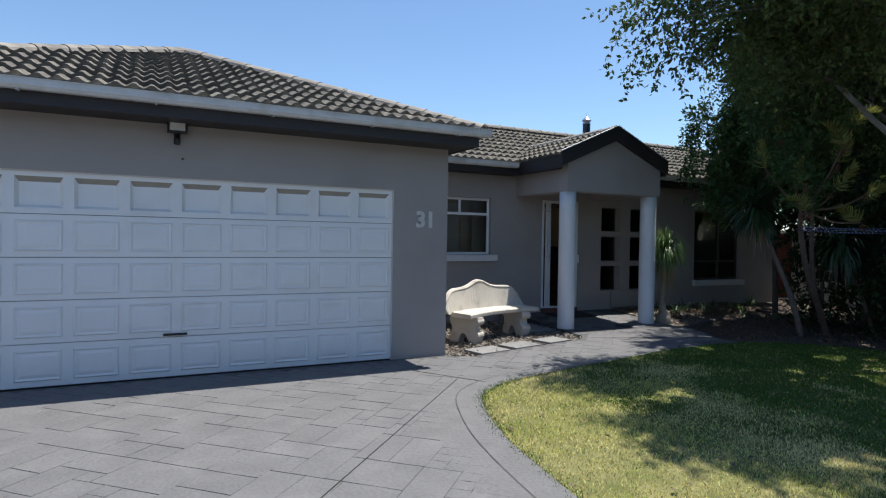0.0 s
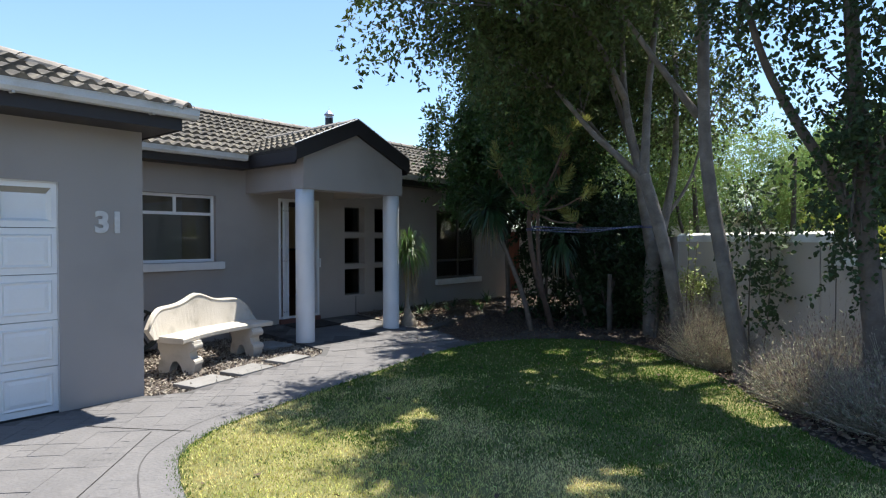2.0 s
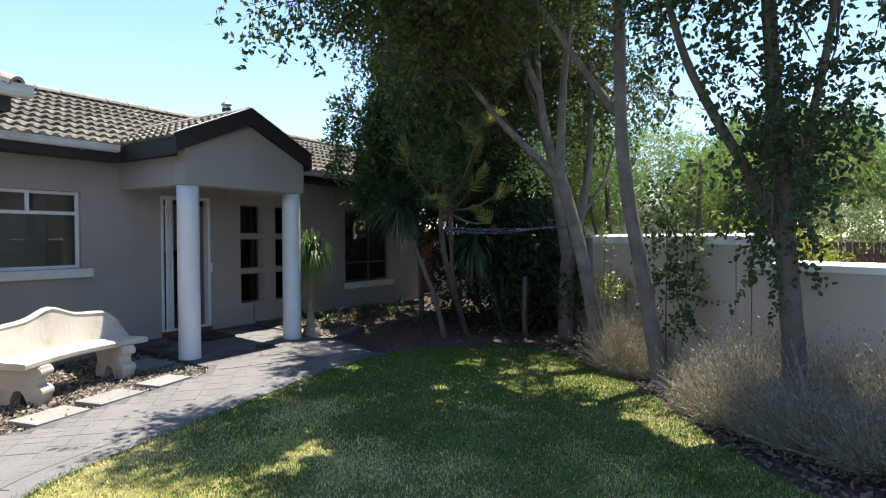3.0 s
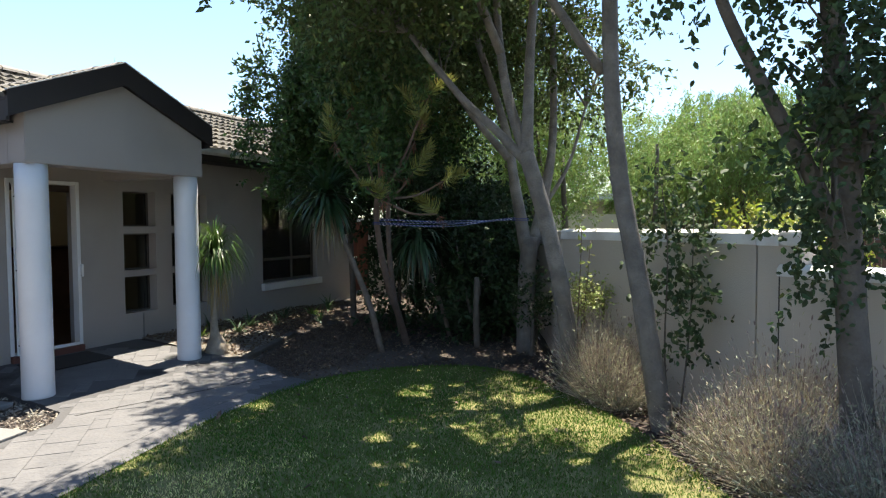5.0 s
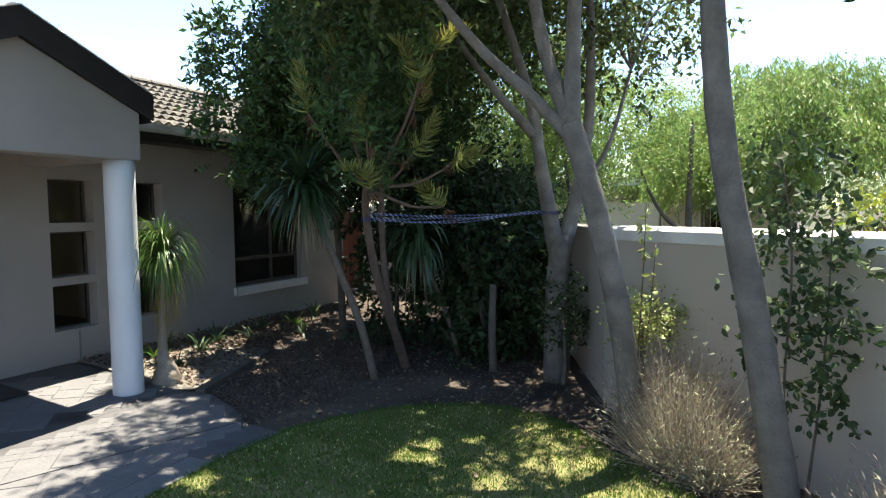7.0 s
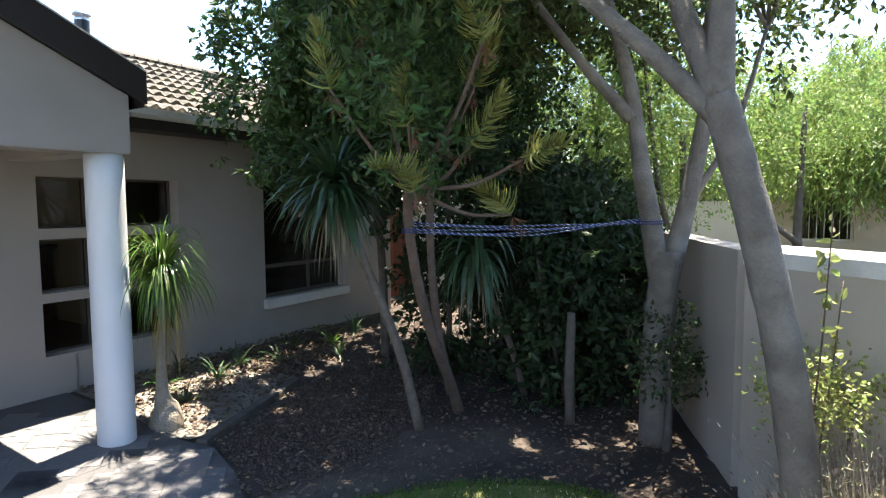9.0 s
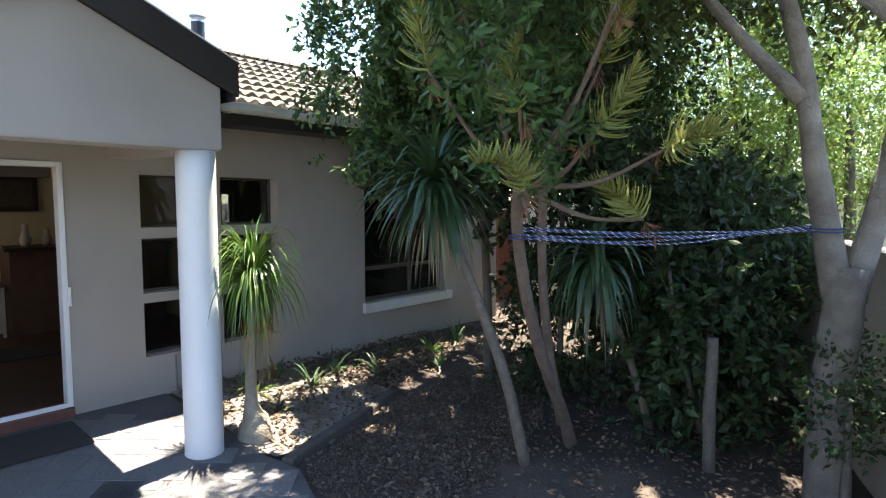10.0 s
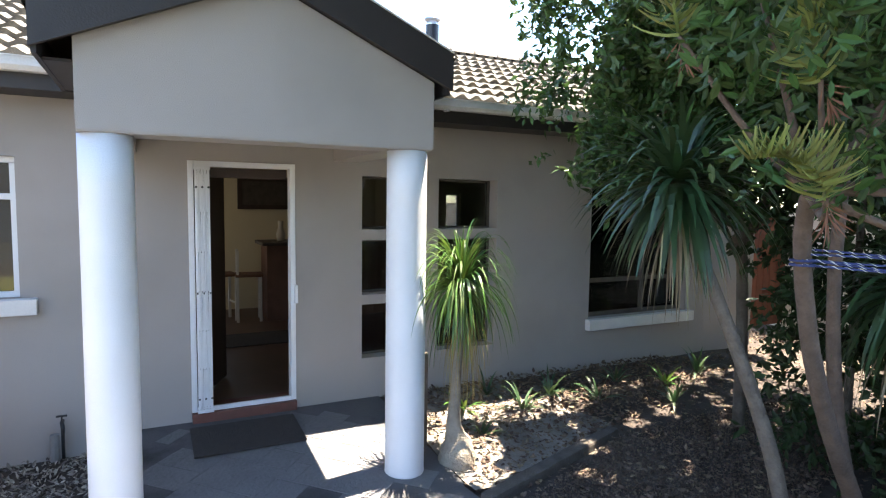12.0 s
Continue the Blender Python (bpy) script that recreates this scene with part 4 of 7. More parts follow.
# barge boards
for sgn in (-1, 1):
    bm = bmesh.new()
    xe = P_C + sgn * (P_HW + 0.01)
    pts = [(P_C, P_Z + 0.05), (xe, P_Z + 0.05 - (P_HW + 0.01) * P_S), (xe, P_Z - 0.19 - (P_HW + 0.01) * P_S), (P_C, P_Z - 0.19)]
    a = [bm.verts.new((x, P_Y - 0.02, z)) for x, z in pts]
    b = [bm.verts.new((x, P_Y + 0.015, z)) for x, z in pts]
    bm.faces.new(a)
    bm.faces.new(b[::-1])
    for i in range(4):
        bm.faces.new((a[i], a[(i + 1) % 4], b[(i + 1) % 4], b[i]))
    part("barge_board", bm, FASCIA, porch_t, "dark brown barge board")
    # thin strip whose pale colour stands in for sun on the barge edge
    bm = bmesh.new()
    pts = [(P_C, P_Z + 0.062), (xe, P_Z + 0.062 - (P_HW + 0.01) * P_S), (xe, P_Z + 0.052 - (P_HW + 0.01) * P_S), (P_C, P_Z + 0.052)]
    a = [bm.verts.new((x, P_Y - 0.026, z)) for x, z in pts]
    b = [bm.verts.new((x, P_Y + 0.03, z)) for x, z in pts]
    bm.faces.new(a)
    bm.faces.new(b[::-1])
    for i in range(4):
        bm.faces.new((a[i], a[(i + 1) % 4], b[(i + 1) % 4], b[i]))
    part("verge_lit_edge", bm, SILL, porch_t, "pale strip drawing the sunlit metal edge of the verge")
    bm = bmesh.new()
    pts = [(P_C, P_Z - 0.14), (xe, P_Z - 0.14 - (P_HW + 0.01) * P_S), (xe, P_Z - 0.165 - (P_HW + 0.01) * P_S), (P_C, P_Z - 0.165)]
    a = [bm.verts.new((x, P_Y + 0.016, z)) for x, z in pts]
    b = [bm.verts.new((x, 8.799, z)) for x, z in pts]
    bm.faces.new(a)
    bm.faces.new(b[::-1])
    for i in range(4):
        bm.faces.new((a[i], a[(i + 1) % 4], b[(i + 1) % 4], b[i]))
    part("verge_soffit", bm, FASCIA, porch_t)
    xi = P_C + sgn * (P_HW - 0.02)
    part("fascia_board", boxes((min(xi, xi + sgn * 0.025), max(xi, xi + sgn * 0.025), P_Y + 0.02, M_E + 0.02, 2.70, P_Z - P_HW * P_S + 0.02)), FASCIA, porch_t, "dark brown fascia board")
    part("soffit", boxes((min(xi, P_C + sgn * 1.02), max(xi, P_C + sgn * 1.02), P_Y + 0.2, M_E + 0.02, 2.705, 2.72)), FASCIA, porch_t)


def column(x, y, z0):
    c = thing("porch_column", "round white painted porch column", "column", pose(x, y, z0), "porch columns", "structure")
    bm = bmesh.new()
    tube(bm, [(0, 0, 0), (0, 0, 0.012), (0, 0, 0.03), (0, 0, 1.0), (0, 0, 2.0), (0, 0, 2.329 - z0)], [0.139, 0.142, 0.140, 0.140, 0.139, 0.139], 40)
    part("shaft", bm, COLUMN, c, smooth=True)
    return c


column(3.51, 8.95, 0.045)
column(5.325, 8.95, 0.045)

# ---------------------------------------------------------------- garage door


def garage_door():
    x0, x1, z1 = DOOR_W
    y = GAR_Y + 0.045
    t = thing("garage_door", "closed white panelled sectional garage door with scuffs", "garage door", kind="structure")
    rows, cols = 5, 10
    rh, cw = (z1 - 0.03) / rows, (x1 - x0) / cols
    for r in range(rows):
        za, zb = 0.035 + r * rh, 0.035 + (r + 1) * rh - 0.006
        bm = bmesh.new()
        spans = [(x0 + c * cw + 0.045, x0 + (c + 1) * cw - 0.045, za + 0.055, zb - 0.055) for c in range(cols)]
        if r == rows - 1:
            heads = bmesh.new()
            wall_mesh(bm, x0 + 0.004, x1 - 0.004, za, zb, 0.04, spans, lambda u, v, z: (u, y + v, z))
            for a, b, p, q in spans:
                o = [(a, p), (b, p), (b, q), (a, q)]
                r0 = [bm.verts.new((u, y + 0.002, w)) for u, w in o]
                r1 = [bm.verts.new((u + (0.03 if k in (0, 3) else -0.03), y + 0.048, w + (0.025 if k in (0, 1) else -0.05))) for k, (u, w) in enumerate(o)]
                for k in (0, 1, 3):
                    bm.faces.new((r0[k], r0[(k + 1) % 4], r1[(k + 1) % 4], r1[k]))
                # each panel's sloping head is a separate face in a darker tan
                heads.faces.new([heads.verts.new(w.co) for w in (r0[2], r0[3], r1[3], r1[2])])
                bm.faces.new(r1)
            top = part("door_section", bm, GARAGE_DOOR, t)
            part("panel_heads", heads, DOOR_TAN, top, "tan sloping panel heads")
            continue
        box(bm, x0 + 0.004, x1 - 0.004, y, y + 0.04, za, zb, bevel=0.003)
        for a, b, p, q in spans:
            # raised field with a sunk, sloping border
            o = [(a, p), (b, p), (b, q), (a, q)]
            rings = []
            for d, yy in ((0.0, -0.001), (0.012, -0.013), (0.030, -0.004), (0.062, -0.012)):
                rings.append([bm.verts.new((u + (d if k in (0, 3) else -d), y + yy, w + (d if k in (0, 1) else -d))) for k, (u, w) in enumerate(o)])
            for r0, r1 in zip(rings, rings[1:]):
                for k in range(4):
                    bm.faces.new((r0[k], r0[(k + 1) % 4], r1[(k + 1) % 4], r1[k]))
            bm.faces.new(rings[-1])
        part("door_section", bm, GARAGE_DOOR, t)
    bm = boxes((-0.115, 0.115, -0.035, -0.022, -0.012, 0.012), (-0.11, -0.09, -0.024, 0.002, -0.01, 0.01), (0.09, 0.11, -0.024, 0.002, -0.01, 0.01), bevel=0.003)
    part("door_handle", bm, BLACK, t, "black bar handle", at=pose(-2.51, y, 0.475))
    part("door_frame", boxes((x0 - 0.02, x0 + 0.003, y - 0.03, y + 0.02, 0.0, z1), (x1 - 0.003, x1 + 0.001, y - 0.03, y + 0.02, 0.0, z1), (x0, x1, y - 0.03, y + 0.02, z1 - 0.012, z1 - 0.0005)), SILL, t)
    part("bottom_seal", boxes((x0, x1, y - 0.005, y + 0.04, 0.0, 0.034)), BLACK, t)
    part("door_track", boxes((x0, x1, y + 0.08, y + 0.10, 0, z1)), BLACK, t)


garage_door()

# ---------------------------------------------------------------- windows


def bar(bm, a, b, c, d, y0, y1):
    box(bm, a, b, y0, y1, c, d, bevel=0.004)


def window(name, label, x0, x1, z0, z1, y, mull=(), rails=(), frame_mat=None, sill=None, fw=0.045):
    """A framed window in its opening. mull, rails: (position, from, to) of the inner bars."""
    t = thing(name, label, "window", kind="structure")
    fm = frame_mat or WHITE
    bm = bmesh.new()
    bar(bm, x0 + 0.001, x1 - 0.001, z0 + 0.001, z0 + fw, y, y + 0.05)
    bar(bm, x0 + 0.001, x1 - 0.001, z1 - fw, z1 - 0.001, y, y + 0.05)
    bar(bm, x0 + 0.001, x0 + fw, z0 + fw + 0.0005, z1 - fw - 0.0005, y, y + 0.05)
    bar(bm, x1 - fw, x1 - 0.001, z0 + fw + 0.0005, z1 - fw - 0.0005, y, y + 0.05)
    part("window_frame", bm, fm, t)
    for x, a, b in mull:
        bm = bmesh.new()
        bar(bm, x - fw / 2, x + fw / 2, a, b, y + 0.001, y + 0.049)
        part("mullion", bm, fm, t)
    for z, a, b in rails:
        bm = bmesh.new()
        bar(bm, a, b, z - fw / 2, z + fw / 2, y + 0.002, y + 0.048)
        part("transom", bm, fm, t)
    zs = [z0 + fw] + [r[0] for r in rails] + [z1 - fw]
    for k in range(len(zs) - 1):
        xs = [x0 + fw] + [m[0] for m in mull if m[1] <= zs[k] + 0.1 and m[2] >= zs[k + 1] - 0.1] + [x1 - fw]
        for a, b in zip(xs, xs[1:]):
            p = part("pane", boxes((a, b, y + 0.022, y + 0.027, zs[k], zs[k + 1])), GLASS, t)
            p.visible_shadow = False
    if sill:
        bm = box(bmesh.new(), sill[0], sill[1], WALL_Y - 0.075, y, sill[2], sill[3], bevel=0.008)
        part("window_sill", bm, SILL, t, "painted plaster sill")
    return t


window("window_1", "white-framed window with small top lights and dark glass", 1.66, 2.86, 1.24, 2.27, WALL_Y + 0.07,
       [(2.24, 1.99, 2.23)], [(1.98, 1.70, 2.82)], sill=(1.58, 2.97, 1.12, 1.238))
window("window_2", "tall dark-framed window shaded by shrubs", 8.16, 9.70, 0.68, 2.24, WALL_Y + 0.10,
       [(9.06, 0.72, 2.20)], [(1.10, 8.2, 9.66)], frame_mat=SLEEPER, sill=(8.12, 9.78, 0.555, 0.678), fw=0.05)
for a, b in GRID_X:
    for c, d in GRID_Z:
        t = window("window_3", "small recessed square window pane in the plastered grid", a, b, c, d, WALL_Y + 0.15, frame_mat=SLEEPER, fw=0.022)
window("window_4", "bright rear window of the living room", BACK_HOLE[0], BACK_HOLE[1], BACK_HOLE[2], BACK_HOLE[3], 15.28)
# added where no view reaches it, to let daylight into the room
window("window_unseen", "tall glazed opening added unseen to light the living room", 3.70, 4.50, 0.3, 2.3, 15.28)

for a, b, c, d in EAST:
    t = thing("window_6", "small open side window of the front room", "window", kind="structure")
    xa, xb = HOUSE_X1 - 0.14, HOUSE_X1 - 0.10
    part("window_frame", boxes((xa, xb, a + 0.001, a + 0.025, c, d), (xa, xb, b - 0.025, b - 0.001, c, d), (xa, xb, a + 0.026, b - 0.026, c + 0.001, c + 0.025), (xa, xb, a + 0.026, b - 0.026, d - 0.025, d - 0.001)), SLEEPER, t)

# ---------------------------------------------------------------- front door


def front_door():
    t = thing("door_1", "open doorway with a white steel frame and dark door swung inside", "door", kind="structure")
    x0, x1, z0, z1 = 4.0, 4.86, 0.15, 2.29
    bm = bmesh.new()
    box(bm, x0 + 0.001, x0 + 0.045, WALL_Y - 0.012, WALL_Y + 0.10, z0 + 0.06, z1 - 0.001, bevel=0.004)
    box(bm, x1 - 0.045, x1 - 0.001, WALL_Y - 0.012, WALL_Y + 0.10, z0 + 0.06, z1 - 0.001, bevel=0.004)
    box(bm, x0 + 0.046, x1 - 0.046, WALL_Y - 0.012, WALL_Y + 0.10, z1 - 0.045, z1 - 0.001, bevel=0.004)
    part("door_frame", bm, WHITE, t)
    part("threshold", box(bmesh.new(), x0 + 0.002, x1 - 0.002, WALL_Y - 0.05, WALL_Y + 0.25, 0.12, 0.205, bevel=0.006), STEP_RED, t, "red-brown threshold step")
    part("sill_bar", box(bmesh.new(), x0 + 0.046, x1 - 0.046, WALL_Y - 0.008, WALL_Y + 0.02, 0.207, 0.245, bevel=0.004), WHITE, t, "white steel sill bar")
    leaf = part("door_leaf", box(bmesh.new(), 0, 0.80, 0, 0.04, 0.21, 2.2, bevel=0.004), DARK_WOOD, t, "dark wooden door leaf standing open", at=pose(x0 + 0.06, WALL_Y + 0.27, 0, 0, 0, 66))
    part("door_head", box(bmesh.new(), x0 + 0.046, x1 - 0.046, WALL_Y + 0.12, WALL_Y + 0.18, z1 - 0.13, z1 - 0.046, bevel=0.004), DARK_WOOD, t)
    part("lock_box", box(bmesh.new(), x1 - 0.016, x1 + 0.012, WALL_Y - 0.045, WALL_Y - 0.013, 1.08, 1.24, bevel=0.005), WHITE, t, "white lock box")


front_door()


def security_gate():
    t = thing("security_gate", "white folding steel security gate pushed open beside the door", "security gate", pose(4.045, WALL_Y - 0.07, 0.215))
    for k in range(5):
        bm = box(bmesh.new(), 0, 0.019, 0, 0.028, 0.03, 2.02, bevel=0.003)
        part("upright", bm, WHITE, t, at=pose(0.003 + k * 0.0235, 0.006 * (k % 2), 0))
    me = bm_mesh("lattice_link", box(bmesh.new(), -0.004, 0.004, -0.004, 0.004, 0, 0.31, bevel=0.001), WHITE)
    for k in range(4):
        for r in range(6):
            part("lattice_link", me, WHITE, t, at=pose(0.024 + k * 0.0235, -0.006, 0.06 + r * 0.32, 0, 0.5 if (k + r) % 2 else -0.5, 0))
    stud = bmesh.new()
    tube(stud, [(0, 0, 0), (0, -0.006, 0)], [0.009, 0.007], 8)
    stud = bm_mesh("rivet", stud, BLACK)
    for k in (0, 2, 4):
        for z in (0.12, 1.0, 1.86):
            part("rivet", stud, BLACK, t, at=pose(0.013 + k * 0.0235, -0.0005, z))
    part("top_hinge", box(bmesh.new(), -0.004, 0.122, 0.0, 0.03, 2.0, 2.03, bevel=0.003), WHITE, t)
    part("bottom_guide", box(bmesh.new(), -0.004, 0.122, 0.0, 0.03, 0.0, 0.03, bevel=0.003), WHITE, t)


security_gate()

# ---------------------------------------------------------------- boundary wall and surroundings


def run_wall(name, p, q, z1, d, label, coping=0.0, material=None):
    p, q = Vector((*p, 0)), Vector((*q, 0))
    L = (q - p).length
    m = Matrix.Translation(p) @ Matrix.Rotation(math.atan2(q.y - p.y, q.x - p.x), 4, "Z")
    t = thing(name, label, "wall", m, kind="structure")
    part("wall_face", box(bmesh.new(), 0, L, -d / 2, d / 2, -0.1, z1 - coping), material or PLASTER_B, t)
    if coping:
        bm = bmesh.new()
        e = 0.018
        prof = [(-d / 2 - e, z1 - coping), (d / 2 + e, z1 - coping), (d / 2 + e, z1 - 0.03), (d / 2 - 0.02, z1), (-d / 2 + 0.02, z1), (-d / 2 - e, z1 - 0.03)]
        a = [bm.verts.new((-0.004, y, z)) for y, z in prof]
        b = [bm.verts.new((L + 0.004, y, z)) for y, z in prof]
        bm.faces.new(a[::-1])
        bm.faces.new(b)
        for i in range(6):
            bm.faces.new((a[i], a[(i + 1) % 6], b[(i + 1) % 6], b[i]))
        part("coping", bm, COPING, t, "white painted coping")
    return t


wd = Vector((0.525, 0.851, 0)).normalized()
LOW_END = (J_WALL[0] - wd.x * 6.5, J_WALL[1] - wd.y * 6.5)
high = run_wall("wall_boundary", A_WALL, C_WALL, 1.66, 0.24, "plastered grey boundary wall with white coping", 0.12)
bend = run_wall("wall_boundary_bend", (J_WALL[0] + wd.x * 0.003, J_WALL[1] + wd.y * 0.003), A_WALL, 1.655, 0.235, "short bent end of the boundary wall with white coping", 0.12)
part("wall_head", boxes((-0.17, 0.0, -0.117, 0.117, 1.393, 1.535)), PLASTER_B, bend, "plastered wall head over the lower wall")
part("coping_end", box(bmesh.new(), -0.19, -0.008, -0.134, 0.134, 1.536, 1.652, bevel=0.02), COPING, bend, "white painted coping end")
low = run_wall("wall_boundary_low", LOW_END, J_WALL, 1.39, 0.25, "lower plastered boundary wall with white coping", 0.09)
part("wall_crack", boxes((6.488, 6.4985, 0.1252, 0.1262, 0.0, 1.36)), CRACK, low, "dark upright joint where the walls meet")
run_wall("wall_boundary_far", (C_WALL[0] + 0.09, C_WALL[1] + 0.03), (13.2, 7.1), 1.62, 0.22, "shaded plastered boundary wall behind the shrubs")
run_wall("wall_boundary_east", (13.2, 7.15), (13.2, 17.0), 1.9, 0.22, "cream plastered side boundary wall", material=NEIGH)
gate = thing("side_gate", "red-stained plank gate beside the house", "gate", pose(11.0, 11.3, 0.02))
for k in range(14):
    part("plank", box(bmesh.new(), 0, 0.148, 0, 0.022, 0, 1.75, bevel=0.003), WOOD_RED, gate, at=pose(k * 0.155, 0, 0.04))
for z in (0.4, 1.4):
    part("rail", box(bmesh.new(), 0, 2.17, 0.023, 0.06, z, z + 0.09, bevel=0.003), WOOD_RED, gate)


def neighbour_house():
    t = thing("neighbour_house", "cream single-storey house with a grey-green roof behind the trees", "house", pose(20.5, 6.3, 0, 0, 0, 8))
    bm = wall_mesh(bmesh.new(), -4.5, 4.5, 0, 2.7, 0.25, [(-3.2, -1.9, 0.9, 2.1), (-0.9, 0.4, 0.9, 2.1), (1.6, 2.6, 0.1, 2.1)], lambda u, v, z: (v, u, z))
    part("wall", bm, NEIGH, t)
    part("wall", boxes((0.26, 6.0, -4.5, -4.3, 0, 2.7), (0.26, 6.0, 4.3, 4.5, 0, 2.7), (5.8, 6.0, -4.3, 4.3, 0, 2.7)), NEIGH, t)
    bm = bmesh.new()
    for q in (((-0.6, -5, 2.66), (-0.6, 5, 2.66), (3, 3.5, 3.75), (3, -3.5, 3.75)), ((6.6, -5, 2.66), (6.6, 5, 2.66), (3, 3.5, 3.75), (3, -3.5, 3.75)), ((-0.6, -5, 2.66), (6.6, -5, 2.66), (3, -3.5, 3.75)),
              ((-0.6, 5, 2.66), (6.6, 5, 2.66), (3, 3.5, 3.75)), ((-0.6, -5, 2.6), (6.6, -5, 2.6), (6.6, 5, 2.6), (-0.6, 5, 2.6))):
        bm.faces.new([bm.verts.new(p) for p in q])
    part("roof", bm, NEIGH_ROOF, t)
    part("roof_fascia", boxes((-0.63, -0.6, -5, 5, 2.5, 2.7)), WHITE, t, "white fascia board")
    for a, b in ((-3.2, -1.9), (-0.9, 0.4)):
        w = part("window", boxes((0.1, 0.13, a, a + 0.06, 0.9, 2.1), (0.1, 0.13, b - 0.06, b, 0.9, 2.1), (0.1, 0.13, a + 0.06, b - 0.06, 0.9, 0.96), (0.1, 0.13, a + 0.06, b - 0.06, 2.04, 2.1)), WHITE, t, "white window frame")
        p = part("pane", boxes((0.112, 0.118, a + 0.06, b - 0.06, 0.96, 2.04)), GLASS, w)
        for k in range(7):
            part("burglar_bar", boxes((0.08, 0.092, a + 0.12 + k * 0.17, a + 0.135 + k * 0.17, 0.93, 2.07)), WHITE, w)
    part("door", boxes((0.1, 0.14, 1.62, 2.58, 0.1, 2.08)), WOOD_BR, t, "brown wooden door")


neighbour_house()
run_wall("wall_neighbour", (15.2, 5.0), (15.6, 14.5), 1.95, 0.22, "white neighbouring garden wall", material=NEIGH)
run_wall("wall_street", (14.0, 0.4), (14.6, -9.0), 1.5, 0.22, "pink plastered neighbouring wall", material=PINK)
# unseen wall, its height chosen to keep sky out of the window reflections
run_wall("wall_reflected", (-30, -15), (30, -15), 4.6, 0.3, "plain wall added behind the viewpoint to darken window reflections", material=PLASTER)
run_wall("wall_west", (-9.2, -3), (-9.2, 14), 1.8, 0.22, "plastered side boundary wall", material=PLASTER_B)
solo("road", boxes((-60, 60, -11.5, -5.2, -0.2, 0.012)), ASPHALT, "grey asphalt street", "road", "structure")
fence = thing("slat_fence", "brown wooden slatted fence across the neighbouring drive", "fence", pose(12.4, 2.1, 0, 0, 0, -80))
fm = bm_mesh("slat", box(bmesh.new(), 0, 0.09, 0, 0.02, 0, 1.45, bevel=0.003), WOOD_BR)
for k in range(22):
    part("slat", fm, WOOD_BR, fence, at=pose(k * 0.115, 0, 0.05))
for z in (0.3, 1.2):
    part("rail", boxes((0, 2.55, 0.021, 0.06, z, z + 0.08)), WOOD_BR, fence)

# ---------------------------------------------------------------- plants


def tree(name, label, category, at=(0, 0, 0)):
    return thing(name, label, category)


def limbs(parent, rng, lines, material, n=10, name="trunk"):
    bm = bmesh.new()
    for pts, r0, r1 in lines:
        path = smooth_path(pts, 5)
        k = len(path)
        tube(bm, path, [r0 + (r1 - r0) * (i / (k - 1)) ** 0.8 for i in range(k)], n, wob=0.05, rng=rng)
    return part(name, bm, material, parent, smooth=True)


def twigs(parent, seed, anchors, clumps, material, per=5, r=0.012):
    """Thin branches from limb ends out to the edge of the clumps."""
    rng = np.random.default_rng(seed)
    rr = random.Random(seed)
    bm = bmesh.new()
    for x, y, z, rx, ry, rz in clumps:
        c = np.array([x, y, z])
        a = min(anchors, key=lambda q: np.linalg.norm(np.array(q) - c))
        for d in unit(rng, per):
            e = c + d * np.array([rx, ry, rz]) * rng.uniform(0.5, 0.95)
            mid = (np.array(a) + e) / 2 + rng.normal(0, 0.12, 3)
            tube(bm, smooth_path([a, mid, e], 3), list(np.linspace(r * 1.6, r * 0.35, 7)), 5, cap=False)
    return part("twig_mass", bm, material, parent, smooth=True, kind="stuff")


def leaning_tree(seed, label, lines, clumps, anchors, bark, leaf, per, leaves, reach, size, droop=0.35, six=False, tw=5):
    t = thing("garden_tree", label, "tree", group="garden trees")
    limbs(t, random.Random(seed), lines, bark, 14)
    twigs(t, seed + 1, anchors, clumps, bark, tw)
    crown("crown", seed + 2, clumps, leaf, t, per, leaves, reach, size, droop, six)
    return t


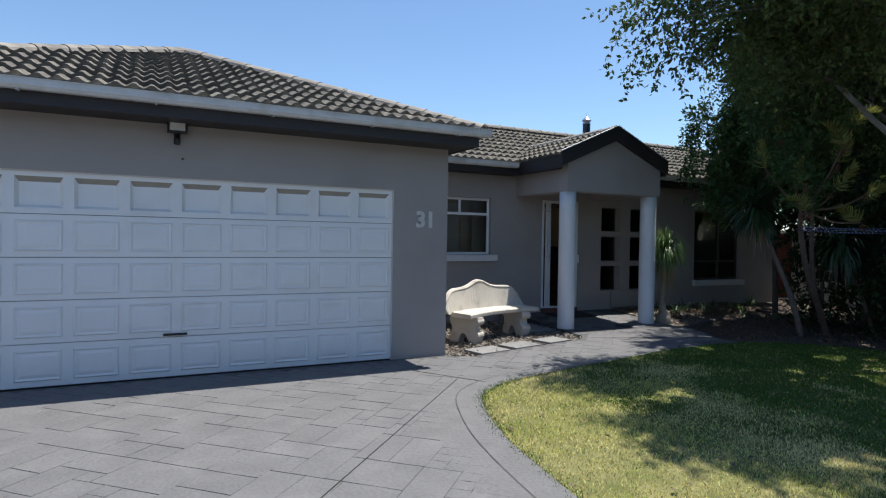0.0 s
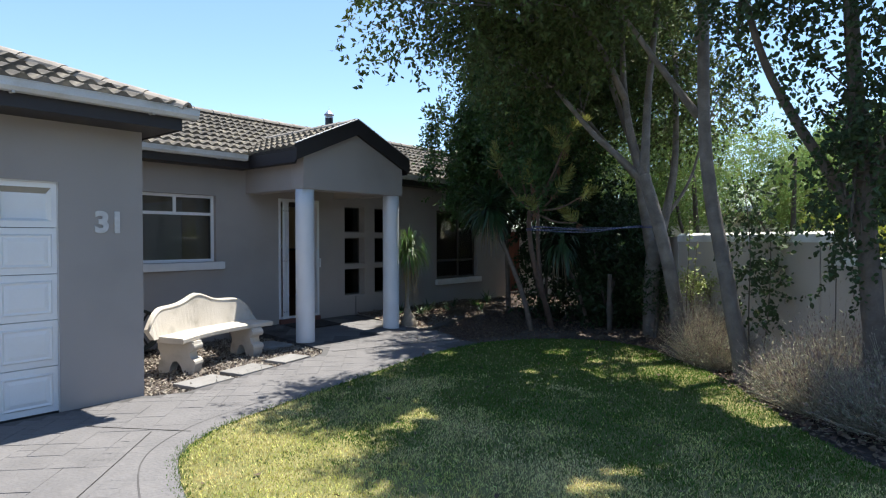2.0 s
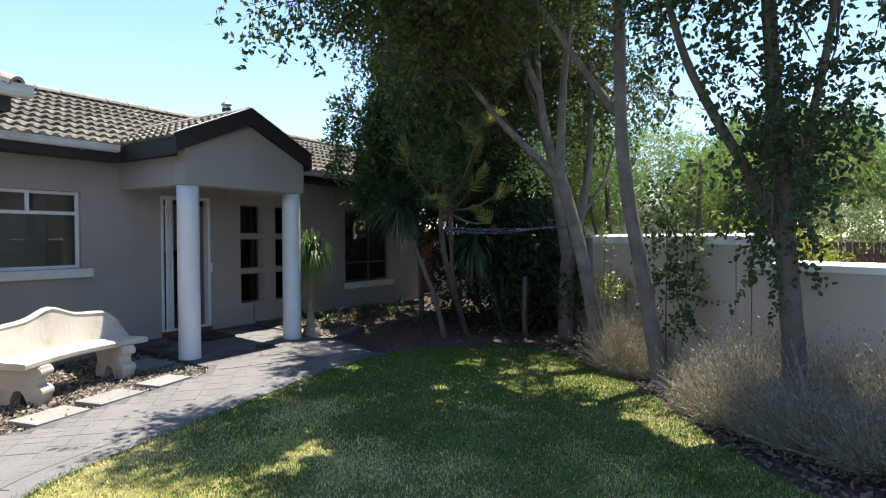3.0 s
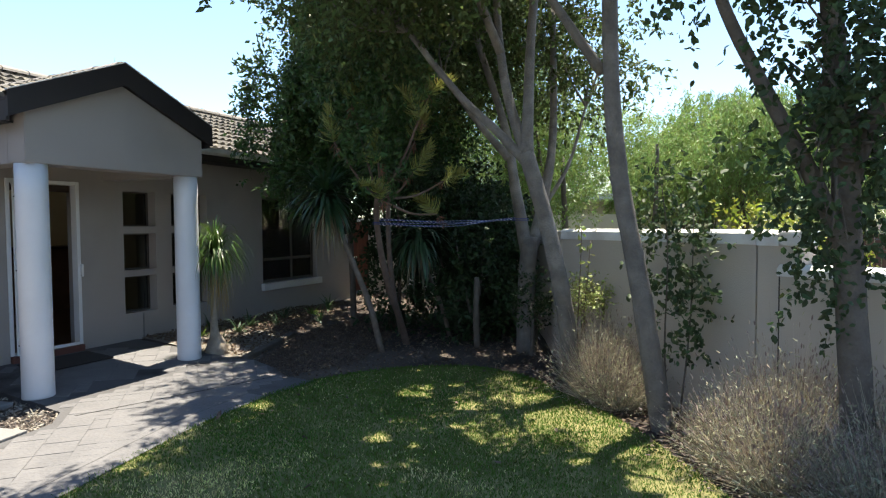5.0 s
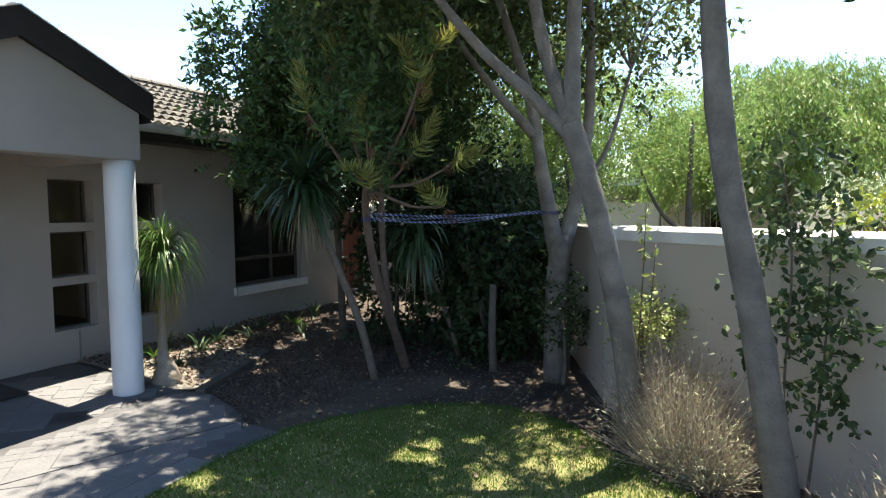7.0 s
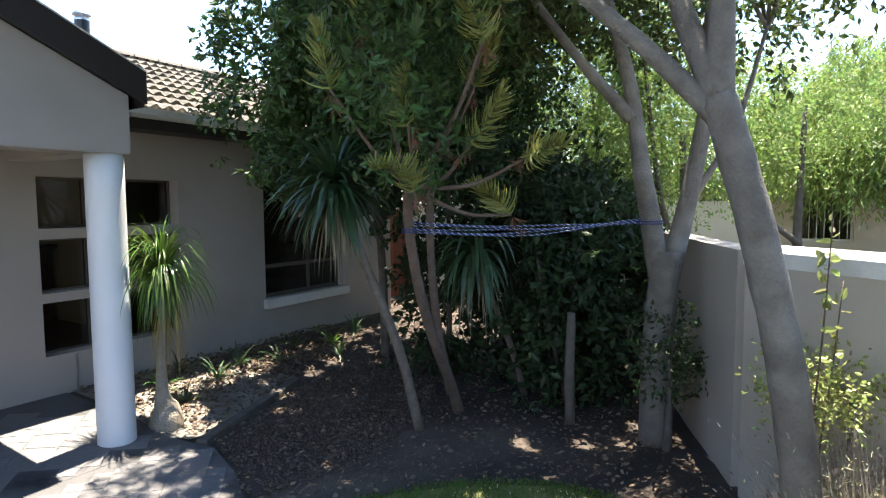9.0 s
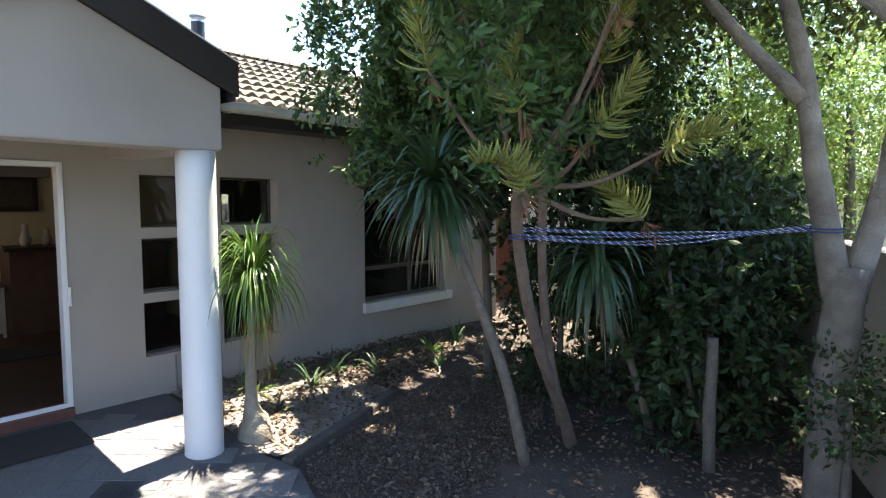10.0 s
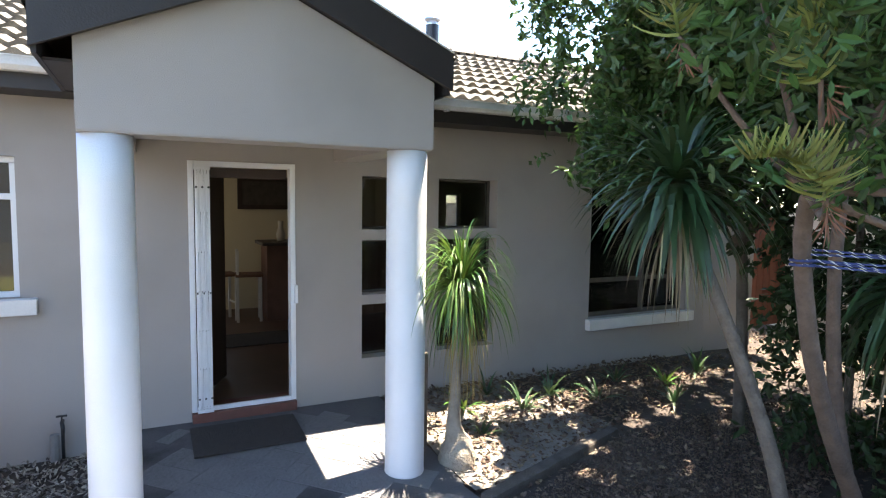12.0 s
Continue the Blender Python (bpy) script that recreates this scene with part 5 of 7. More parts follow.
# T1: forked pale trunk beside the boundary wall
# its clumps above z 6 stand out of view, added for lawn shade
forked = leaning_tree(21, "pale-barked forked garden tree leaning over the lawn",
             [([(5.98, 4.24, -0.05), (5.90, 4.27, 0.6), (5.82, 4.35, 1.2), (5.77, 4.48, 1.8), (5.74, 4.62, 2.3), (5.74, 4.66, 2.42)], 0.092, 0.076),
              ([(5.74, 4.63, 2.3), (5.72, 4.95, 2.65), (5.66, 5.35, 3.05), (5.55, 5.85, 3.7)], 0.054, 0.03),
              ([(5.74, 4.65, 2.38), (5.85, 4.88, 3.0), (6.0, 5.05, 3.8), (6.15, 5.15, 5.0)], 0.062, 0.035),
              ([(5.74, 4.65, 2.38), (5.82, 4.66, 3.0), (5.95, 4.66, 3.8), (6.2, 4.6, 5.2)], 0.068, 0.035),
              ([(5.95, 5.0, 3.5), (5.5, 5.2, 4.2), (5.0, 5.5, 4.7)], 0.05, 0.025)],
             [(4.9, 5.7, 4.8, 1.3, 1.1, 0.9), (5.6, 5.6, 5.0, 0.85, 1.0, 1.0), (7.5, 4.9, 5.3, 0.7, 0.6, 0.8), (4.2, 6.1, 4.6, 0.9, 0.6, 0.6), (5.6, 6.4, 4.3, 1.0, 0.8, 0.8), (5.2, 4.6, 5.6, 1.2, 1.0, 0.9), (3.5, 6.2, 4.75, 0.8, 0.6, 0.6), (2.95, 6.45, 4.25, 0.55, 0.45, 0.45), (5.5, 6.7, 4.6, 0.8, 0.6, 0.6), (3.8, 6.1, 5.6, 0.8, 0.7, 0.6), (4.4, 5.9, 6.9, 1.0, 0.9, 0.6), (5.2, 5.7, 6.8, 1.0, 0.9, 0.6), (4.4, 6.0, 6.4, 0.9, 0.5, 0.5)],
             [(5.0, 5.5, 4.7), (5.7, 6.0, 3.8), (6.3, 5.2, 5.0), (6.4, 4.6, 5.2)], BARK, LEAF_T, 320, 18, 0.5, (0.080, 0.040))
# unseen limbs and clumps added overhead to shade the path and bed
fork_shade_cl = [(x + 2.1, y, 6.9, 0.75, 0.65, 0.5) for x, y in ((4.5, 7.3), (5.3, 7.0), (6.0, 6.5), (6.7, 6.6), (5.9, 7.3), (7.3, 7.2), (4.9, 7.9))]
limbs(forked, random.Random(28), [([(6.3, 5.2, 4.9), (6.6, 5.8, 5.8), (7.0, 6.6, 6.8)], 0.04, 0.02), ([(6.4, 4.6, 5.1), (7.2, 5.4, 6.0), (8.0, 6.4, 6.8)], 0.04, 0.02)], BARK, 10, "shade_limbs")
twigs(forked, 29, [(7.0, 6.6, 6.8), (8.0, 6.4, 6.8)], fork_shade_cl, BARK, 5)
crown("high_crown", 27, fork_shade_cl, LEAF_T, forked, 420, 18, 0.42, (0.09, 0.048), 0.35, False)
# T2
# here too the clumps above z 6 are unseen and only give shade
slim = leaning_tree(31, "slender pale-barked garden tree in the lavender bed",
             [([(5.24, 3.30, -0.05), (5.17, 3.38, 0.5), (5.15, 3.51, 1.3), (5.16, 3.66, 2.1), (5.15, 3.73, 2.9), (5.26, 3.78, 4.3), (5.2, 3.8, 5.6)], 0.100, 0.055),
              ([(5.24, 3.82, 3.0), (5.1, 4.2, 3.6), (4.8, 4.6, 4.3)], 0.05, 0.025),
              ([(5.26, 3.86, 3.9), (5.5, 3.6, 4.6), (5.7, 3.4, 5.3)], 0.045, 0.02)],
             [(4.6, 4.7, 4.9, 1.1, 1.0, 0.8), (5.1, 3.9, 5.7, 0.95, 0.8, 0.8), (4.2, 3.9, 5.2, 0.9, 0.8, 0.7), (4.4, 4.6, 6.8, 1.0, 0.9, 0.6), (5.1, 4.3, 7.0, 1.0, 0.9, 0.6), (4.5, 3.1, 6.6, 0.9, 0.7, 0.6)],
             [(4.8, 4.6, 4.3), (5.2, 3.9, 5.6), (5.7, 3.4, 5.3)], BARK, LEAF_T, 230, 18, 0.5, (0.085, 0.042))
# added crown above the view, laid out to cast shade on the lawn
shade_cl = [(x + 2.1, y, 6.95 + dz, 0.85, 0.75, 0.55) for x, y, dz in ((2.2, 2.9, 0), (3.2, 2.6, 0.3), (2.5, 4.1, 0.2), (3.3, 3.7, 0), (2.5, 5.3, 0.1), (3.3, 4.9, 0.3), (3.4, 6.0, 0), (4.2, 6.9, 0.1), (3.9, 1.9, 0.1), (3.4, 1.5, 0.2))]
shade_cl += [(x + 2.1, y, 6.95, 0.55, 0.5, 0.4) for x, y in ((1.5, 4.1), (1.7, 3.1), (2.0, 4.9), (1.6, 2.2), (2.3, 3.5), (2.8, 3.2), (2.1, 5.7), (2.8, 5.9))]
shade_cl += [(x + 2.1, y + 0.2, 7.0, 0.6, 0.5, 0.45) for x, y in ((1.25, 4.35), (1.15, 3.95), (1.6, 3.8), (1.8, 4.4), (2.3, 3.9), (2.9, 4.2), (2.6, 2.5), (1.9, 2.4), (1.6, 5.75), (2.6, 1.9), (3.2, 3.2), (1.45, 2.5), (2.9, 5.3), (2.4, 4.6))]
limbs(slim, random.Random(38), [([(5.2, 3.8, 5.5), (5.3, 4.1, 6.2), (5.5, 4.4, 6.9)], 0.055, 0.02), ([(5.22, 3.8, 5.3), (4.9, 3.5, 6.0), (4.5, 3.2, 6.8)], 0.045, 0.02), ([(5.2, 3.8, 5.4), (5.5, 5.0, 6.2), (5.8, 5.9, 6.8)], 0.045, 0.02)], BARK, 10, "shade_limbs")
twigs(slim, 39, [(5.5, 4.4, 6.9), (4.5, 3.2, 6.8), (5.8, 5.9, 6.8)], shade_cl, BARK, 5)
crown("high_crown", 37, shade_cl, LEAF_T, slim, 640, 18, 0.42, (0.09, 0.048), 0.35, False)
t = thing("climbing_shrub", "leafy green shoots climbing beside the tree trunk", "shrub")
limbs(t, random.Random(3), [([(5.42, 3.30, 0), (5.44, 3.32, 0.7), (5.40, 3.30, 1.5), (5.42, 3.36, 2.1)], 0.012, 0.004), ([(5.45, 3.2, 0), (5.48, 3.12, 0.9), (5.45, 3.1, 1.8)], 0.010, 0.004)], BARK_D, 6, "stem")
crown("foliage", 34, [(5.45, 3.25, 1.55, 0.20, 0.26, 0.40), (5.42, 3.25, 1.05, 0.16, 0.22, 0.35), (5.45, 3.35, 2.0, 0.18, 0.2, 0.25)], LEAF_B, t, 1000, 8, 0.24, (0.058, 0.038), 0.3, True)
# T3: broad dark leaves
# the topmost clump is out of view, kept to shade the lawn
leaning_tree(41, "multi-stemmed garden tree with broad dark leaves",
             [([(4.56, 2.06, -0.05), (4.55, 2.09, 0.6), (4.54, 2.15, 1.5), (4.55, 2.19, 2.3), (4.56, 2.26, 3.0), (4.56, 2.32, 4.3)], 0.108, 0.055),
              ([(4.54, 2.15, 1.5), (4.5, 2.40, 2.1), (4.35, 2.68, 2.65), (4.25, 2.92, 3.2), (4.1, 3.1, 3.9)], 0.062, 0.028),
              ([(4.54, 2.17, 1.87), (4.50, 2.0, 2.5), (4.46, 1.86, 3.2), (4.46, 1.77, 3.95)], 0.05, 0.022),
              ([(4.56, 2.30, 2.5), (4.4, 2.27, 3.0), (4.2, 2.3, 3.7)], 0.036, 0.018)],
             [(4.48, 2.2, 2.2, 0.36, 0.36, 0.45), (4.42, 2.25, 1.95, 0.30, 0.34, 0.4), (4.44, 2.1, 2.45, 0.34, 0.36, 0.4), (4.46, 2.0, 2.65, 0.45, 0.40, 0.45), (4.45, 2.5, 2.8, 0.40, 0.40, 0.40), (4.25, 2.85, 3.4, 0.40, 0.36, 0.40), (4.37, 1.8, 3.3, 0.45, 0.45, 0.45),
              (4.48, 2.22, 1.55, 0.17, 0.20, 0.36), (4.37, 3.0, 4.1, 0.7, 0.5, 0.55), (4.37, 2.27, 4.5, 0.8, 0.7, 0.6), (4.0, 2.5, 3.95, 0.55, 0.5, 0.45), (3.8, 2.35, 5.8, 0.8, 0.7, 0.55)],
             [(4.1, 3.1, 3.9), (4.46, 1.77, 3.95), (4.2, 2.3, 3.7), (4.55, 2.25, 2.3), (4.56, 2.32, 4.3)], BARK_D, LEAF_B, 420, 14, 0.32, (0.058, 0.036), 0.35, True, 5)
# T0: twin stems by the far wall
leaning_tree(51, "twin-stemmed grey garden tree by the far wall",
             [([(7.63, 5.27, -0.05), (7.63, 5.27, 0.6), (7.61, 5.23, 1.2), (7.63, 5.21, 1.55)], 0.125, 0.112),
              ([(7.61, 5.25, 1.35), (7.61, 5.41, 2.2), (7.58, 5.54, 3.0), (7.43, 5.89, 4.2)], 0.092, 0.04),
              ([(7.63, 5.19, 1.35), (7.78, 5.04, 2.2), (7.88, 4.97, 3.0), (7.93, 4.99, 4.6)], 0.085, 0.04),
              ([(7.58, 5.49, 2.6), (7.43, 5.89, 3.1), (7.23, 6.29, 3.7)], 0.06, 0.025),
              ([(7.73, 5.09, 1.9), (7.98, 4.79, 2.5), (8.13, 4.59, 3.3)], 0.035, 0.015)],
             [(7.98, 6.19, 4.6, 0.8, 0.8, 0.8), (7.93, 4.99, 4.9, 1.1, 1.0, 1.0), (7.13, 6.39, 4.0, 0.9, 0.8, 0.7), (8.43, 4.69, 4.0, 0.8, 0.8, 0.7), (8.63, 5.59, 4.2, 1.1, 1.0, 0.9), (8.18, 6.39, 4.7, 1.1, 0.9, 0.7)],
             [(7.43, 5.89, 4.2), (7.93, 4.99, 4.6), (7.23, 6.29, 3.7), (8.13, 4.59, 3.3)], BARK, LEAF_T, 230, 18, 0.5, (0.085, 0.042))

# dense evergreen tree against the house
t = thing("evergreen_tree", "dense dark evergreen tree spreading against the house eave", "tree")
limbs(t, random.Random(6), [([(8.45, 8.6, -0.05), (8.42, 8.6, 1.0), (8.3, 8.6, 2.0), (8.0, 8.6, 3.2)], 0.055, 0.04), ([(8.25, 8.6, 1.6), (8.8, 8.3, 2.6), (9.4, 8.0, 3.6)], 0.07, 0.03),
                            ([(8.2, 8.6, 1.9), (7.6, 8.7, 2.6), (7.2, 8.8, 3.3)], 0.06, 0.025)], BARK_D)
ecl = [(7.0, 8.95, 3.15, 0.48, 0.5, 0.7), (7.4, 8.7, 3.55, 0.66, 0.7, 0.65), (7.5, 8.5, 2.6, 0.75, 0.6, 0.6), (8.2, 8.5, 3.6, 1.2, 1.0, 1.2), (8.1, 8.3, 4.8, 1.2, 1.1, 1.0), (9.2, 8.1, 3.6, 1.2, 1.1, 1.3),
       (9.3, 7.9, 4.9, 1.3, 1.2, 1.0), (7.7, 7.9, 3.8, 0.8, 0.8, 0.7), (8.5, 9.1, 5.1, 0.65, 0.45, 0.45), (9.3, 9.3, 5.2, 0.65, 0.5, 0.45), (10.1, 9.2, 5.2, 0.6, 0.5, 0.45)]
twigs(t, 62, [(8.0, 8.6, 3.2), (9.4, 8.0, 3.6), (7.2, 8.8, 3.3)], ecl, BARK_D, 4)
# the clumps near z 6 are unseen, added to darken the bed below
ecl += [(7.05, 8.9, 3.65, 0.45, 0.5, 0.5), (8.8, 6.9, 6.2, 1.3, 1.1, 0.6), (7.4, 6.3, 6.4, 1.1, 0.9, 0.5), (10.2, 6.6, 6.2, 1.2, 1.0, 0.6), (10.3, 7.6, 5.4, 1.3, 1.1, 0.7), (10.2, 8.9, 4.2, 1.0, 0.9, 0.9)]
crown("crown", 61, ecl, LEAF_E, t, 1350, 16, 0.32, (0.086, 0.038), 0.15, False)

# mixed tall shrubs behind the washing line
for k, (cl, leaf, sd) in enumerate(((
        [(8.5, 7.75, 0.8, 0.5, 0.45, 0.8), (8.6, 7.8, 1.9, 0.7, 0.6, 0.8), (8.2, 7.55, 2.7, 0.7, 0.6, 0.6)], LEAF_S, 75), (
        [(9.0, 6.9, 0.9, 0.8, 0.7, 0.9), (9.3, 7.0, 1.9, 0.9, 0.8, 0.9), (9.2, 7.0, 2.0, 0.7, 0.6, 0.5)], LEAF_S, 71), (
        [(8.3, 6.25, 0.7, 0.6, 0.55, 0.75), (8.5, 6.2, 1.5, 0.6, 0.5, 0.6)], LEAF_S, 72), (
        [(10.3, 7.1, 1.0, 1.0, 0.9, 1.1), (10.4, 7.0, 1.8, 0.9, 0.8, 0.6)], LEAF_S, 73), (
        [(9.6, 6.35, 1.7, 0.7, 0.6, 0.5), (9.4, 6.3, 1.2, 0.7, 0.5, 1.0)], LEAF_S, 74))):
    t = thing("dark_shrub", "dense dark green garden shrub in deep shade", "shrub", group="dark shrubs")
    x, y = cl[0][0], cl[0][1]
    limbs(t, random.Random(sd), [([(x, y, -0.03), (x + 0.05, y, 0.6), (cl[-1][0], cl[-1][1], cl[-1][2])], 0.05, 0.02), ([(x, y, 0.0), (x - 0.2, y + 0.1, 0.7), (x - 0.3, y + 0.2, 1.4)], 0.035, 0.012)], BARK_D, 7, "stem")
    crown("foliage", sd, cl, leaf, t, 480, 14, 0.32, (0.095, 0.048), 0.3, False)

# trees over the far wall
for sd, x, y, cl, leaf in ((81, 11.2, 5.6, [(11.2, 5.7, 3.0, 1.0, 0.9, 1.0), (10.8, 6.2, 4.4, 1.1, 1.0, 0.9)], LEAF_W),
                           (82, 12.2, 6.6, [(12.0, 6.4, 3.2, 1.2, 1.2, 1.2), (12.4, 7.6, 3.6, 1.4, 1.3, 1.4), (11.6, 7.2, 4.8, 1.4, 1.2, 1.0)], LEAF_W),
                           (83, 14.2, 4.3, [(14.2, 4.3, 3.5, 1.0, 1.1, 0.9), (14.0, 5.6, 3.6, 1.1, 1.1, 1.0)], LEAF_W),
                           (85, 17.5, -3.5, [(17.5, -3.5, 2.6, 1.6, 1.8, 1.3), (18.2, -6.0, 2.8, 1.8, 1.8, 1.5)], LEAF_E),
                           (86, 13.5, 8.6, [(13.6, 8.6, 2.6, 1.0, 1.2, 1.3), (13.8, 10.6, 3.0, 1.1, 1.3, 1.5)], LEAF_E),
                           (84, 16.8, 9.5, [(16.8, 9.5, 3.4, 1.8, 2.0, 1.6), (17.2, 11.8, 4.0, 1.8, 2.0, 1.8), (16.8, 7.6, 3.0, 1.3, 1.3, 1.2)], LEAF_E)):
    t = thing("background_tree", "leafy green tree beyond the boundary wall", "tree", group="background trees")
    limbs(t, random.Random(sd), [([(x, y, -0.05), (x + 0.1, y + 0.05, 1.4), (cl[0][0], cl[0][1], cl[0][2])], 0.11, 0.04)] +
          [([(x + 0.05, y, 1.2), ((x + c[0]) / 2, (y + c[1]) / 2, 1.9), c[:3]], 0.06, 0.02) for c in cl[1:]], BARK_D, 8)
    crown("crown", sd, cl, leaf, t, 520 if leaf is LEAF_E else 420, 18, 0.45, (0.068, 0.030), 0.45, False)


def willow(seed, x, y, h, r, label):
    t = thing("weeping_tree", label, "tree", group="weeping trees")
    limbs(t, random.Random(seed), [([(x, y, -0.05), (x + 0.1, y, h * 0.35), (x, y + 0.1, h * 0.7)], 0.22, 0.10),
                                   ([(x, y, h * 0.35), (x - r * 0.4, y - r * 0.3, h * 0.7)], 0.12, 0.05), ([(x, y, h * 0.4), (x - r * 0.2, y + r * 0.5, h * 0.72)], 0.12, 0.05)], BARK_D)
    rng = np.random.default_rng(seed)
    n = 2600
    d = unit(rng, n)
    d[:, 2] = np.abs(d[:, 2]) * 0.9 + 0.05
    lump = 1 + 0.16 * np.sin(d[:, 0] * 7) * np.cos(d[:, 1] * 8)
    c = np.array([x, y, h * 0.48]) + d * np.array([r, r, h * 0.5]) * (rng.uniform(0.55, 1, n) ** 0.4 * lump)[:, None]
    m = 34
    tt = np.linspace(0, 1, m)[None, :, None]
    L = rng.uniform(0.5, 1.3, n)[:, None, None]
    outw = np.stack([d[:, 0], d[:, 1], np.zeros(n)], 1)[:, None] * 0.35
    p = c[:, None] + outw * tt * L + np.array([0, 0, -1.0])[None, None] * (tt ** 1.6) * L
    p = p + rng.normal(0, 0.045, p.shape)
    a = np.repeat((outw * 0.8 + np.array([0, 0, -0.8])), m, 1) + unit(rng, n * m).reshape(n, m, 3) * 0.6
    p, a = p.reshape(-1, 3), a.reshape(-1, 3)
    k = len(p)
    me = leaf_mesh("crown", p, a, unit(rng, k), rng.uniform(0.10, 0.18, k), rng.uniform(0.022, 0.036, k), LEAF_W, six=False)
    part("crown", me, LEAF_W, t)
    return t


willow(91, 17.5, 2.5, 5.4, 2.9, "broad bright green weeping tree beyond the wall")
willow(92, 22.0, 4.0, 5.2, 2.6, "bright green weeping tree beyond the wall")


def hedge(seed, clumps, label, leaf, per=900, size=(0.07, 0.035)):
    t = thing("clipped_hedge", label, "hedge", group="hedges")
    x, y = clumps[0][:2]
    for c in clumps:
        limbs(t, random.Random(seed), [([(c[0], c[1], -0.03), (c[0] + 0.05, c[1], c[2] * 0.5), c[:3]], 0.04, 0.015)], BARK_D, 6, "stem")
    crown("foliage", seed, clumps, leaf, t, per, 10, 0.22, size, 0.05, False)


hedge(95, [(13.6, 0.2, 1.35, 0.9, 1.5, 1.0), (13.4, 1.4, 1.3, 0.8, 0.9, 0.9), (13.9, -1.8, 1.4, 0.9, 1.4, 1.1)], "pale green rounded hedge beyond the wall", LEAF_H)
hedge(96, [(6.75, 2.55, 1.40, 0.45, 0.5, 0.42), (6.95, 2.1, 1.3, 0.4, 0.4, 0.4)], "yellow-green flowering bush behind the wall", LEAF_Y, 900, (0.06, 0.03))
hedge(97, [(6.42, 4.24, 0.98, 0.22, 0.19, 0.10), (6.28, 4.22, 0.92, 0.18, 0.15, 0.08), (6.5, 4.04, 0.92, 0.14, 0.17, 0.08)], "small variegated yellow shrub by the wall", LEAF_V, 3600, (0.034, 0.020))
hedge(98, [(7.5, 5.15, 0.75, 0.3, 0.2, 0.3), (7.8, 5.2, 0.55, 0.3, 0.15, 0.3)], "small green shrub under the far tree", LEAF_S, 1100, (0.055, 0.026))

# pale young shoots beside the forked tree
t = thing("young_shoot", "thin young shoots with pale yellow-green leaves beside the tree", "plant", pose(6.12, 4.22, 0.0))
limbs(t, random.Random(14), [([(0, 0, -0.02), (0.02, 0.01, 0.7), (0.0, -0.02, 1.3), (-0.02, -0.04, 1.86)], 0.009, 0.003), ([(0.03, 0, 0.4), (0.08, -0.06, 1.0), (0.10, -0.10, 1.55)], 0.007, 0.003)], BARK_R, 6, "stem")
rng = np.random.default_rng(14)
sp = np.array([(-0.02 * u + rng.normal(0, 0.012), -0.04 * u + rng.normal(0, 0.012), 1.15 + 0.72 * u) for u in rng.uniform(0, 1, 26)] + [(0.09 + rng.normal(0, 0.012), -0.08 + rng.normal(0, 0.012), 0.95 + 0.62 * u) for u in rng.uniform(0, 1, 16)])
part("leaves", leaf_mesh("leaves", sp, unit(rng, 42) + np.array([0, 0, 0.25]), unit(rng, 42), rng.uniform(0.05, 0.085, 42), rng.uniform(0.028, 0.042, 42), LEAF_V, True, 0.3), LEAF_V, t, kind="stuff")

# far palm
t = thing("palm_tree", "distant palm tree against the sky", "tree")
limbs(t, random.Random(9), [([(40, -5.2, 0), (40.1, -5.2, 3), (40, -5.2, 6.2)], 0.22, 0.16)], BARK_D)
rng = np.random.default_rng(9)
fr_p, fr_a = [], []
for k in range(26):
    az, el = rng.uniform(0, 2 * np.pi), rng.uniform(-0.5, 1.2)
    for s in np.linspace(0.1, 1, 26):
        c = np.array([40, -5.2, 6.2]) + 2.0 * s * np.array([np.cos(az) * np.cos(el), np.sin(az) * np.cos(el), np.sin(el) - 0.7 * s])
        for sg in (-1, 1):
            fr_p.append(c)
            fr_a.append([-np.sin(az) * sg + 0.4 * np.cos(az), np.cos(az) * sg + 0.4 * np.sin(az), -0.4])
fr_p, fr_a = np.array(fr_p), np.array(fr_a)
part("fronds", leaf_mesh("fronds", fr_p, fr_a, unit(rng, len(fr_p)), np.full(len(fr_p), 0.5), np.full(len(fr_p), 0.06), LEAF_E, False), LEAF_E, t)


def strap_head(rng, n, length, width, droop, lift=(-0.2, 1.0), seg=6):
    """A head of long arching strap leaves about the origin: verts and faces."""
    V, F = [], []
    az = rng.uniform(0, 2 * np.pi, n)
    el = rng.uniform(lift[0], lift[1], n)
    ln = length * rng.uniform(0.65, 1.1, n)
    for i in range(n):
        d = np.array([np.cos(az[i]) * np.cos(el[i]), np.sin(az[i]) * np.cos(el[i]), np.sin(el[i])])
        side = np.array([-np.sin(az[i]), np.cos(az[i]), 0])
        p = d * 0.03
        b = len(V)
        for s in range(seg + 1):
            w = width * (1 - (s / seg) ** 2) * (0.6 + 0.4 * min(1, s)) / 2 + 0.0008
            V += [p - side * w, p + side * w]
            p = p + d * ln[i] / seg
            d = d + np.array([0, 0, -droop * (0.5 + s / seg)]) + rng.normal(0, 0.03, 3)
            d /= np.linalg.norm(d)
            if s:
                F.append((b + 2 * s - 2, b + 2 * s - 1, b + 2 * s + 1, b + 2 * s))
    return np.array(V), np.array(F)


